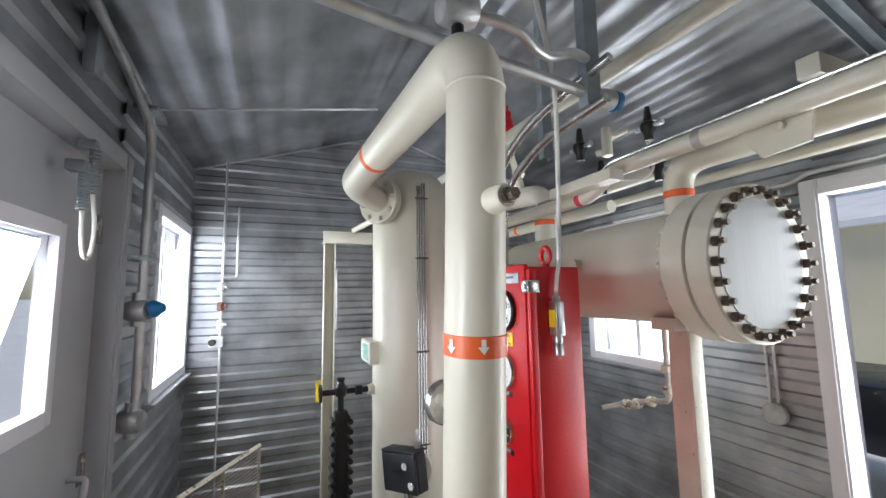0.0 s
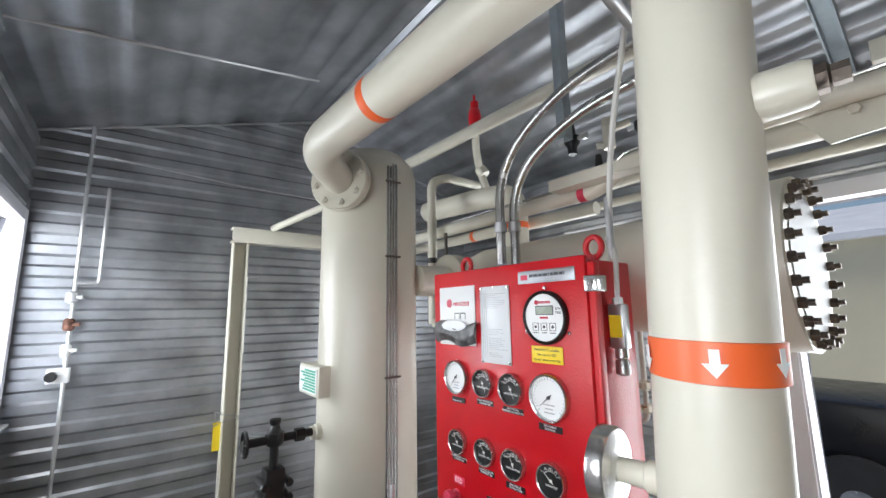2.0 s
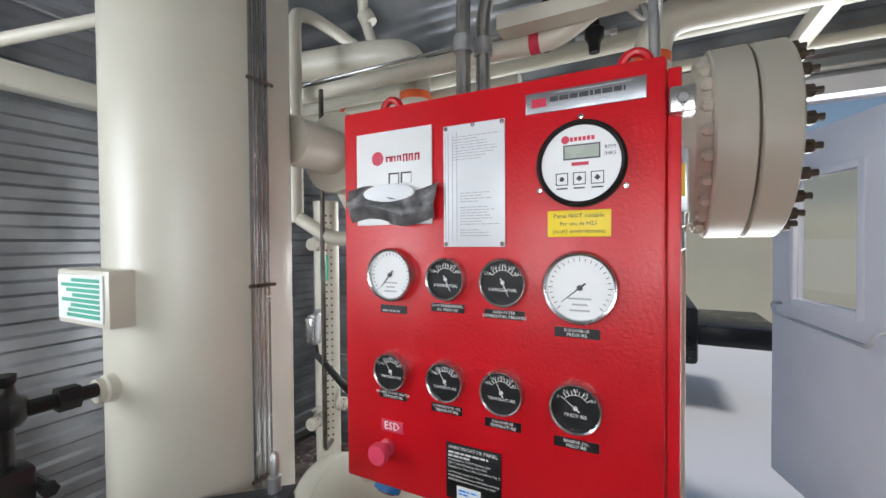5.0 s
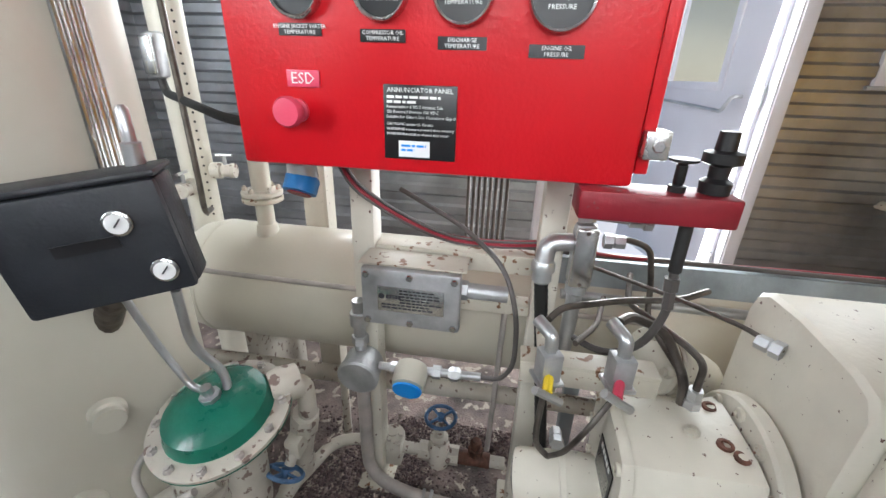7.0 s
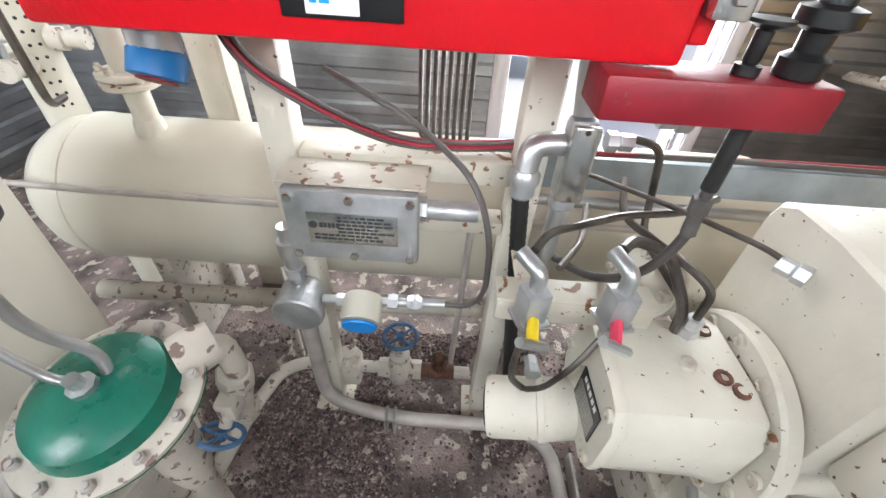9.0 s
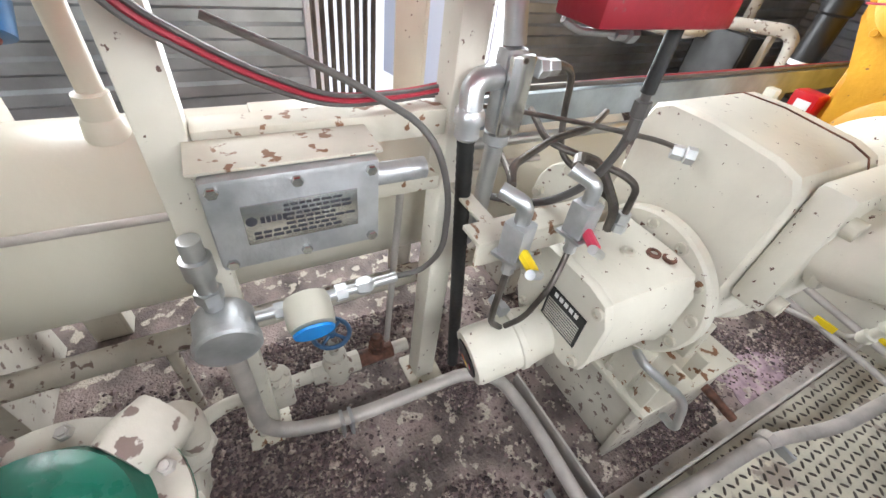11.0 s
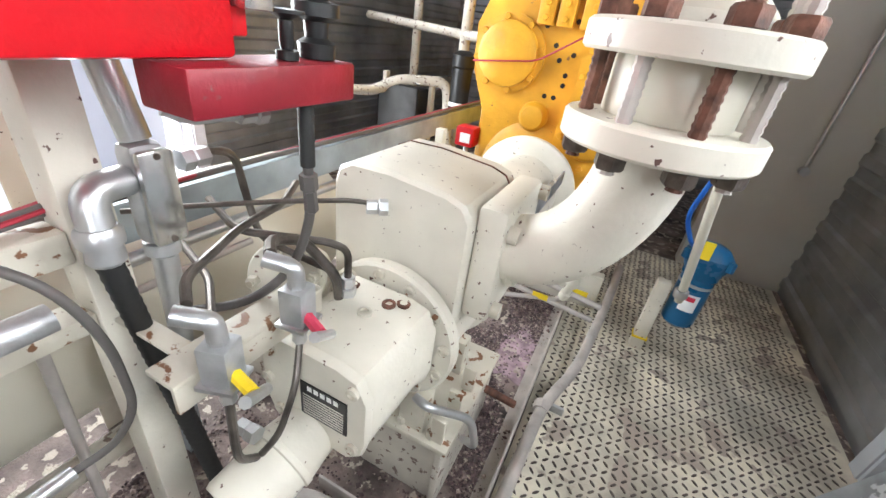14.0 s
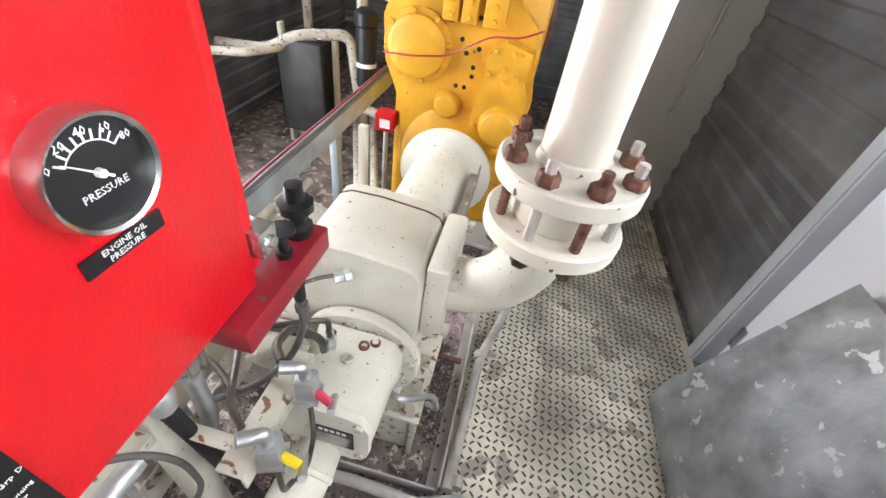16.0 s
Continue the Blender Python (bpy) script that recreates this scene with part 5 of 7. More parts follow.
# bracket plate and lifting lugs above the vessel
pb2 = thing("pipe_bracket", (1.75, 1.0, 1.9), "cream gusset plate bracket holding the pipes", "bracket")
b = B()
ring = [(1.735, 0.83, 2.07), (1.735, 1.05, 2.07), (1.735, 1.02, 2.0), (1.735, 0.96, 1.91), (1.735, 0.85, 1.92)]
loft(b, [ring, [(x + 0.01, y, z) for x, y, z in ring]])
part("gusset", b, CREAM, pb2)
b = B()
box(b, 1.746, 2.70, 0.82, 0.87, 2.085, 2.14, 0.003)
part("arm", b, CREAM, pb2)
b = B()
hexbolt(b, (1.735, 0.91, 1.98), (-1, 0, 0), 0.014, 0.012)
part("bolt", b, CREAM, pb2)

# ---- overhead pipes ----
def run(name, pts, r, bend, material, label, bands=(), seg=18):
    p = thing(name, pts[0], label, "pipe", "overhead pipes")
    b = B()
    tube(b, pts, r, bend, seg)
    part("pipe", b, material, p)
    for c, d, mat_ in bands:
        b = B()
        lathe(b, Vector(c) - Vector(d).normalized() * 0.014, d, [(r + 0.0006, 0), (r + 0.0014, 0.001), (r + 0.0014, 0.027), (r + 0.0006, 0.028)], 24)
        part("band", b, mat_, p)
    return p


run("gas_pipe", [(1.70, -1.5, 2.02), (1.70, 1.0, 2.012), (1.70, 1.45, 2.01), (1.70, 1.56, 1.94), (1.70, 3.3, 1.94)], 0.028, 0.05, CREAM, "cream gas pipe running under the ceiling", [((1.70, 1.62, 1.94), (0, 1, 0), INK_RED), ((1.70, 1.10, 2.012), (0, 1, 0), CONDUIT_DUSTY)])
run("gas_pipe", [(2.30, -1.5, 2.20), (2.30, 3.3, 2.14)], 0.038, 0.05, CREAM, "cream gas pipe running near the wall")
run("gas_pipe", [(2.55, 0.2, 2.12), (2.55, 3.3, 2.12)], 0.024, 0.05, CREAM, "thin cream gas pipe near the wall")
run("vent_pipe", [(1.72, -1.4, 2.36), (1.72, 3.3, 2.45)], 0.032, 0.05, CREAM, "cream vent pipe high under the ridge")
run("steam_trace", [(1.685, -1.2, 2.05), (1.685, 1.44, 2.042), (1.685, 1.56, 1.975), (1.685, 2.9, 1.975)], 0.006, 0.03, STEEL, "thin steel trace tube along the gas pipe", seg=8)
run("header_pipe", [(2.0, 1.75, 1.96), (2.0, 3.25, 1.96)], 0.03, 0.04, CREAM, "cream header pipe with orange bands", [((2.0, 2.55, 1.96), (0, 1, 0), ORANGE)])
run("header_pipe", [(1.62, 2.46, 1.46), (1.62, 2.46, 2.20), (1.75, 2.5, 2.26), (2.0, 2.5, 2.26)], 0.024, 0.05, CREAM, "cream riser pipe with fittings beside the vessel", [((1.62, 2.46, 1.78), (0, 0, 1), BLACK)])
run("header_pipe", [(1.62, 2.44, 1.47), (1.62, 2.30, 1.40), (1.62, 1.95, 1.40)], 0.024, 0.04, CREAM, "cream elbow line behind the panel")
run("wall_conduit", [(2.68, 2.4, 2.03), (2.68, 1.36, 2.03), (2.68, 1.30, 2.06), (2.68, -0.5, 2.06)], 0.012, 0.03, CONDUIT, "grey conduit along the wall above the doorway", seg=10)

rv = thing("relief_valve", (1.75, 2.27, 2.45), "small red relief valve on the vent pipe", "relief valve")
b = B()
lathe(b, (1.76, 2.26, 2.46), (0, 0, 1), [(0.018, 0), (0.03, 0.02), (0.034, 0.06), (0.03, 0.10), (0.022, 0.11), (0.022, 0.15), (0.006, 0.155), (0.006, 0.19)], 16)
part("body", b, RED, rv)
b = B()
tube(b, [(1.76, 2.26, 2.46), (1.80, 2.30, 2.36), (1.86, 2.34, 2.28), (1.88, 2.30, 2.14)], 0.02, 0.04, 12)
lathe(b, (1.86, 2.34, 2.29), (0.3, -0.6, -1), [(0.03, 0), (0.034, 0.02), (0.03, 0.05)], 10)
part("elbow", b, CREAM, rv)


def regulator(x, y, z):
    r = thing("pressure_regulator", (x, y, z - 0.05), "black air regulator with a small filter bowl", "regulator", "air regulators")
    b = B()
    lathe(b, (x, y, z), (0, 0, 1), [(0.018, -0.05), (0.02, -0.02), (0.032, 0.0), (0.032, 0.025), (0.018, 0.035), (0.016, 0.06), (0.011, 0.10), (0.0, 0.102)], 12)
    part("body", b, BLACK, r)
    b = B()
    rod(b, (x, y - 0.06, z + 0.01), (x, y + 0.06, z + 0.01), 0.009, 8)
    lathe(b, (x, y - 0.05, z + 0.01), (0, -1, 0), [(0.014, 0), (0.014, 0.02)], 6)
    part("fitting", b, CONDUIT, r)


for p in ((1.80, 1.72, 2.20), (2.0, 1.52, 2.25), (1.82, 1.62, 2.02), (2.02, 1.5, 2.07)):
    regulator(*p)
b = B()
tube(b, [(1.78, 1.60, 2.14), (1.80, 1.56, 2.14), (1.81, 1.56, 2.20), (1.85, 1.50, 2.22)], 0.014, 0.02)
lathe(b, (1.80, 1.56, 2.12), (0, 0, 1), [(0.022, 0), (0.022, 0.12)], 10)
solo("air_fitting", b, CREAM, "cream pipe tee between the regulators", "pipe fitting")
tr2 = thing("cable_tray", (1.62, 1.55, 1.98), "short cream cable tray bracket", "cable tray")
b = B()
for y0, y1, x0, x1, z0, z1 in ((1.36, 1.70, 1.60, 1.604, 1.95, 1.99), (1.36, 1.70, 1.66, 1.664, 1.95, 1.99), (1.36, 1.70, 1.604, 1.66, 1.95, 1.954)):
    box(b, x0, x1, y0, y1, z0, z1)
part("tray", b, CREAM, tr2)
b = B()
box(b, 1.604, 1.66, 1.36, 1.364, 1.954, 1.99)
part("end_plate", b, CREAM, tr2)
b = B()
tube(b, [(1.64, 1.40, 1.97), (1.72, 1.36, 1.95), (1.80, 1.34, 1.99), (1.82, 1.38, 2.12)], 0.006, 0.06)
part("air_tube", b, CLEAR_TUBE, tr2)

# perforated upright behind the vessel
pu = thing("perforated_post", (1.80, 2.49, 0), "cream perforated steel upright", "post")
b = B()
rod(b, (1.80, 2.49, 0), (1.80, 2.49, 1.55), 0.048, 20)
part("post", b, CREAM, pu)
# no real perforations: black discs on the skin paint their dark insides
b = B()
for k in (0, 1):
    for i in range(34):
        a = radians(222 + 22 * k)
        d = Vector((math.cos(a), math.sin(a), 0))
        lathe(b, Vector((1.80, 2.49, 0.6 + i * 0.027)) + d * 0.0475, d, [(0.004, 0), (0.004, 0.001)], 6)
tagged(part("hole", b, BLACK, pu), kind="stuff")
b = B()
box(b, 1.748, 1.753, 2.44, 2.475, 1.24, 1.34)
part("label", b, GREEN_TAG, pu)

# ---- arrow-marked discharge pipe ----
P = Vector((0.862, 0.945, 0))
dp = thing("discharge_pipe", (P.x, P.y, 1.0), "cream discharge pipe with orange arrow band", "pipe")
b = B()
knee = fc + N * 0.10
tube(b, [(0.850, 0.982, 1.01), (P.x, P.y, 2.03), (0.80, 1.93, 2.0), fc + N * 0.022], 0.0545, 0.12, 32, 12)
part("pipe", b, CREAM, dp)
flange(dp, fc + N * 0.041, -N, 0.108, 0.019, 0.055, 8, 0.011, CREAM, "pipe_flange")
for p in ring_of(fc + N * 0.041, N, 0.0864, 8, 0.2):
    b2 = B()
    hexbolt(b2, p, N, 0.012, 0.013, 0.006)
    part("bolt", b2, CREAM, dp)
for zz in (1.93,):
    b = B()
    lathe(b, (P.x - 0.001, P.y + 0.0035, zz), (0.012, -0.037, 1.02), [(0.0542, 0), (0.056, 0.002), (0.056, 0.005), (0.0542, 0.007)], 36)
    part("weld_seam", b, CREAM, dp)
b = B()
AXB = Vector((0.8555, 0.965, 0))
lathe(b, (AXB.x, AXB.y, 1.453), (0.012, -0.037, 1.02), [(0.0550, 0), (0.0566, 0.0008), (0.0566, 0.036), (0.0550, 0.0368)], 44)
bd = part("marker_band", b, ORANGE, dp, "orange band with white arrows")
for k in range(6):
    a = radians(200 + k * 58)
    d = Vector((math.cos(a), math.sin(a), 0))
    u = Vector((-d.y, d.x, 0))
    c = AXB + d * 0.0576 + Vector((0, 0, 1.4715))
    b = B()
    outline = ((-0.004, 0.012), (0.004, 0.012), (0.004, 0.0), (0.010, 0.0), (0.0, -0.012), (-0.010, 0.0), (-0.004, 0.0))
    loft(b, [[c + u * s + Vector((0, 0, h)) - d * (s * s / 0.116) + d * o for s, h in outline] for o in (0.0, 0.0006)])
    part("arrow", b, WHITE, bd)
q0, q1 = Vector((P.x, P.y, 2.03)), Vector((0.80, 1.93, 2.0))
qd = (q1 - q0).normalized()
b = B()
lathe(b, q0 + qd * 0.62, qd, [(0.0547, 0), (0.0553, 0.001), (0.0553, 0.027), (0.0547, 0.028)], 36)
part("marker_band", b, ORANGE, dp, "orange flow band")
D = Vector((0.08, -1.0, 0)).normalized()
b = B()
lathe(b, P + Vector((0, 0, 1.715)) + D * 0.04, D, [(0.024, 0), (0.022, 0.036), (0.019, 0.042)], 18)
nz = part("side_boss", b, CREAM, dp)
b = B()
lathe(b, P + Vector((0, 0, 1.715)) + D * 0.082, D, [(0.014, 0), (0.014, 0.008), (0.010, 0.01), (0.010, 0.022)], 6)
part("plug", b, BOLT, nz)
b = B()
lathe(b, P + Vector((-0.008, 0.045, 1.346)), (-0.12, 1, 0), [(0.026, 0), (0.024, 0.025), (0.016, 0.027), (0.016, 0.045), (0.013, 0.047), (0.013, 0.075), (0.009, 0.076)], 16)
part("thermowell", b, CREAM, dp)
b = B()
lathe(b, P + Vector((-0.017, 0.118, 1.346)), (-0.12, 1, 0), [(0.012, 0), (0.040, 0.004), (0.043, 0.008), (0.043, 0.022), (0.038, 0.024)], 32)
th = part("thermometer", b, STEEL, dp, "round steel thermometer")

# transmitter head on the bend of the pipe, with overhead conduit
th = thing("pressure_transmitter", (0.87, 1.06, 2.07), "grey transmitter head on a black stem above the pipe", "transmitter")
b = B()
rod(b, (0.875, 1.05, 2.075), (0.875, 1.05, 2.13), 0.014)
part("stem", b, BLACK, th)
b = B()
lathe(b, (0.83, 1.05, 2.165), (1, 0, 0.1), [(0.0, 0), (0.032, 0.004), (0.038, 0.02), (0.038, 0.07), (0.032, 0.086), (0.0, 0.09)], 22)
part("head", b, CAST, th)
oc = thing("overhead_conduit", (0.9, 1.1, 2.14), "zinc conduit run crossing under the ceiling", "conduit")
b = B()
tube(b, [(0.15, 1.03, 2.17), (0.85, 1.14, 2.155), (1.36, 1.19, 2.135)], 0.016, 0.05, 12)
part("conduit", b, CONDUIT, oc)
b = B()
tube(b, [(0.92, 1.05, 2.17), (1.02, 1.04, 2.16), (1.12, 1.08, 2.13), (1.26, 1.12, 2.20), (1.33, 1.16, 2.22)], 0.013, 0.06, 10)
part("conduit", b, CONDUIT, oc)
for p in ((0.98, 1.155, 2.15), (0.40, 1.07, 2.165)):
    b = B()
    lathe(b, p, (1, 0.1, -0.03), [(0.021, 0), (0.021, 0.035)], 12)
    part("coupling", b, CONDUIT, oc)
hs = thing("strut_hanger", (1.36, 1.17, 2.08), "grey slotted strut hanging from the ceiling", "strut", "strut hangers")
b = B()
box(b, 1.335, 1.385, 1.165, 1.17, 2.09, 2.80)
box(b, 1.335, 1.339, 1.17, 1.20, 2.09, 2.80)
box(b, 1.381, 1.385, 1.17, 1.20, 2.09, 2.80)
part("strut", b, CHANNEL, hs)
b = B()
lathe(b, (1.39, 1.18, 2.12), (1, -0.1, 0), [(0.012, -0.01), (0.030, 0.0), (0.032, 0.03), (0.026, 0.05)], 14)
part("hub", b, CAST, hs)
b = B()
lathe(b, (1.44, 1.178, 2.12), (1, -0.1, 0), [(0.027, 0), (0.031, 0.004), (0.029, 0.022), (0.02, 0.024)], 20)
part("cap", b, BLUE, hs, "blue plastic cap")
hs = thing("strut_hanger", (1.45, 1.50, 2.05), "grey slotted strut hanging from the ceiling", "strut", "strut hangers")
b = B()
box(b, 1.43, 1.47, 1.50, 1.505, 2.05, 2.80)
box(b, 1.43, 1.434, 1.505, 1.53, 2.05, 2.80)
box(b, 1.466, 1.47, 1.505, 1.53, 2.05, 2.80)
part("strut", b, CHANNEL, hs)

# ---- check valve and elbow below the pipe ----
cvv = thing("check_valve", (P.x - 0.015, P.y, 0.80), "cream wafer check valve between flanges on long rusty studs", "valve")
C = Vector((0.848, 0.988, 0))
for z0, nm in ((0.965, "upper_flange"), (0.862, "lower_flange")):
    b = B()
    lathe(b, C + Vector((0, 0, z0)), (0, 0, 1), [(0.05, 0), (0.117, 0), (0.121, 0.004), (0.121, 0.030), (0.117, 0.034), (0.062, 0.036), (0.058, 0.05)], 56)
    part(nm, b, CREAM_CHIPPED, cvv)
b = B()
lathe(b, C + Vector((0, 0, 0.898)), (0, 0, 1), [(0.076, 0), (0.078, 0.003), (0.078, 0.064), (0.076, 0.067)], 40)
bdy = part("valve_body", b, CREAM, cvv)
b = B()
box(b, -0.012, 0.012, -0.001, 0.0, 0.915, 0.95, 0, Matrix.Translation(C) @ Matrix.Rotation(radians(-152), 4, "Z") @ Matrix.Translation((0, 0.0795, 0)))
part("plate", b, BLUE, bdy)
for p in ring_of(C + Vector((0, 0, 0.857)), (0, 0, 1), 0.098, 8, 0.35):
    b = B()
    prof = [(0.0082 if i % 2 else 0.0098, i * 0.0045) for i in range(46)]
    lathe(b, p - Vector((0, 0, 0.02)), (0, 0, 1), prof, 8)
    s = part("stud", b, CONDUIT_DUSTY if int(p.x * 1000) % 2 else RUST, cvv)
    b = B()
    hexbolt(b, p + Vector((0, 0, 0.143)), (0, 0, 1), 0.0185, 0.019)
    part("nut", b, RUST, s)
    b = B()
    hexbolt(b, p + Vector((0, 0, 0.004)), (0, 0, -1), 0.0185, 0.018)
    part("nut", b, BOLT, s)
b = B()
tube(b, [C + Vector((0.17 * (1 - math.cos(a)), -0.023 * (1 - math.cos(a)), 0.862 - 0.217 * math.sin(a))) for a in [i * math.pi / 32 for i in range(17)]] + [(1.05, 0.965, 0.645)], 0.060, 0, 32)
part("elbow", b, CREAM_CHIPPED, cvv)

# ---- screw compressor ----
cm = thing("compressor", (1.17, 1.05, 0.10), "chipped cream screw compressor with a ribbed casing", "compressor")
b = B()
ring = []
for x, z in ((1.045, 0.50), (1.045, 0.715), (1.06, 0.738), (1.09, 0.748), (1.20, 0.758), (1.275, 0.756), (1.302, 0.742), (1.312, 0.715), (1.312, 0.50)):
    ring.append((x, z))
loft(b, [[(1.18 + (x - 1.18) * k, y, z - dz) for x, z in ring] for y, k, dz in ((1.062, 0.96, 0.006), (1.055, 1.0, 0), (0.83, 1.0, 0), (0.822, 0.97, 0.005))])
part("gear_case", b, CREAM_CHIPPED, cm)
b = B()
for y in (0.858,):
    rings = [(x * 1.0, z) for x, z in ring]
    loft(b, [[(1.18 + (x - 1.18) * 1.006, yy, z + 0.002) for x, z in ring] for yy in (0.862, 0.866)])
part("case_joint", b, RUST, cm)
b = B()
box(b, 0.992, 1.044, 0.83, 1.045, 0.525, 0.742, 0.012)
pl = part("outlet_plate", b, CREAM_CHIPPED, cm)
for yy, zz in ((1.03, 0.70), (1.03, 0.55), (0.85, 0.72), (0.85, 0.55)):
    b = B()
    lathe(b, (0.992, yy - 0.005, zz), (-1, 0, 0), [(0.015, 0), (0.015, 0.016), (0.009, 0.017), (0.009, 0.008)], 14)
    part("bolt", b, CREAM_RUST, pl)
b = B()
lathe(b, (0.99, 0.965, 0.645), (-1, 0, 0), [(0.062, 0), (0.066, 0.01), (0.062, 0.02)], 32)
part("weld_ring", b, CREAM_CHIPPED, cm)
CX, CZ = 1.165, 0.46
b = B()
lathe(b, (CX, 1.095, CZ), (0, -1, 0), [(0.06, 0), (0.138, 0.0), (0.143, 0.005), (0.143, 0.024), (0.125, 0.03), (0.12, 0.10), (0.125, 0.20), (0.14, 0.215), (0.14, 0.24), (0.06, 0.245)], 56)
hs2 = part("housing", b, CREAM_CHIPPED, cm)
for p in ring_of((CX, 1.095, CZ), (0, 1, 0), 0.124, 12, 0.15):
    b = B()
    lathe(b, p, (0, 1, 0), [(0.011, 0), (0.011, 0.006), (0.007, 0.007), (0.006, 0.003)], 12)
    part("bolt", b, CREAM_RUST, hs2)
b = B()
ring = ((1.075, 0.40), (1.068, 0.43), (1.068, 0.515), (1.085, 0.548), (1.12, 0.557), (1.22, 0.557), (1.25, 0.545), (1.262, 0.51), (1.262, 0.43), (1.24, 0.385), (1.10, 0.378))
loft(b, [[(CX + (x - CX) * k, y, CZ + (z - CZ) * k) for x, z in ring] for y, k in ((1.10, 1.08), (1.13, 1.0), (1.262, 0.97), (1.27, 0.94))])
fb = part("front_body", b, CREAM_CHIPPED, cm)
b = B()
loft(b, [[(CX + (x - CX) * k, y, CZ + (z - CZ) * k) for x, z in ring] for y, k in ((1.271, 0.99), (1.276, 1.0), (1.284, 1.0), (1.288, 0.98))])
fc2 = part("front_cover", b, CREAM_CHIPPED, cm)
for x, z in ((1.09, 0.53), (1.24, 0.53), (1.09, 0.41), (1.23, 0.41), (1.25, 0.47)):
    b = B()
    lathe(b, (x, 1.288, z), (0, 1, 0), [(0.010, 0), (0.010, 0.006), (0.006, 0.007), (0.005, 0.003)], 12)
    part("bolt", b, CREAM_RUST, fc2)
b = B()
box(b, 1.10, 1.185, 1.2885, 1.2905, 0.432, 0.50)
np_ = part("name_plate", b, BLACK_PLATE, fc2)
for i in range(8):
    b = B()
    box(b, 1.105, 1.18, 1.2906, 1.2912, 0.436 + i * 0.0055, 0.4395 + i * 0.0055)
    part("ruled_line", b, STEEL, np_)
b = B()
for i in range(5):
    box(b, 1.115 + i * 0.012, 1.123 + i * 0.012, 1.2906, 1.2912, 0.487, 0.496)
part("logo_mark", b, INK_WHITE, np_)
for x, y, mm in ((1.22, 1.12, RUST), (1.14, 1.13, RUST), (1.16, 1.17, CREAM_RUST), (1.12, 1.115, RUST)):
    b = B()
    lathe(b, (x, y, 0.553), (0, 0, 1), [(0.013, 0), (0.012, 0.008), (0.007, 0.009), (0.007, 0.004)], 12)
    part("plug", b, mm, fb)
b = B()
S0 = Vector((1.178, 1.268, 0.385))
SD = Vector((0.10, 1.0, -0.22)).normalized()
lathe(b, S0, SD, [(0.048, 0), (0.05, 0.03), (0.054, 0.06), (0.056, 0.062), (0.056, 0.072), (0.052, 0.074), (0.053, 0.15), (0.050, 0.158), (0.0, 0.16)], 40)
sc = part("slide_valve_housing", b, CREAM_CHIPPED, cm)
E0 = S0 + SD * 0.1602
b = B()
lathe(b, E0, SD, [(0.036, 0), (0.036, 0.002), (0.0, 0.0025)], 32)
gl = part("sight_glass", b, BLACK, sc, "round sight glass with coloured sectors")
d, u, w = side(SD)
for k, mm in enumerate((ORANGE, YELLOW_TAG, GREEN_TAG, PINK)):
    b = B()
    a0 = 0.5 + k * 0.75
    pts = [E0 + SD * 0.003 + (u * math.cos(a0 + i * 0.14) + w * math.sin(a0 + i * 0.14)) * 0.022 for i in range(6)]
    inner = [E0 + SD * 0.003 + (u * math.cos(a0 + i * 0.14) + w * math.sin(a0 + i * 0.14)) * 0.011 for i in range(6)]
    loft(b, [pts, inner], closed=False, cap=False)
    part("sector", b, mm, gl)
for x in (1.09, 1.23):
    for ya, yb in ((1.05, 1.09), (0.86, 0.90)):
        b = B()
        box(b, x - 0.03, x + 0.03, ya, yb, 0.22, 0.33, 0.004)
        part("foot", b, CREAM_RUST, cm)

bs = thing("machine_pedestal", (1.15, 0.9, 0), "dusty cream steel pedestal under the compressor", "base")
b = B()
box(b, 1.005, 1.30, 0.76, 1.095, 0.205, 0.22, 0.003)
part("top_plate", b, CREAM_RUST, bs)
for args in ((1.015, 1.03, 0.76, 1.09), (1.275, 1.29, 0.76, 1.09)):
    b = B()
    box(b, *args, 0.0, 0.204, 0.002)
    part("side_plate", b, CREAM_DUSTY, bs)
b = B()
box(b, 1.031, 1.274, 1.06, 1.07, 0.0, 0.204, 0.002)
part("web_plate", b, CREAM_DUSTY, bs)
for x in (1.05, 1.12, 1.2, 1.27):
    b = B()
    hexbolt(b, (x, 1.075, 0.221), (0, 0, 1), 0.012, 0.016, 0.01)
    part("bolt", b, CREAM_RUST, bs)
for i in range(3):
    b = B()
    box(b, 1.02, 1.05, 1.075 - i * 0.08, 1.085 - i * 0.08, 0.222, 0.29, 0.002)
    part("gusset", b, CREAM_RUST, bs)


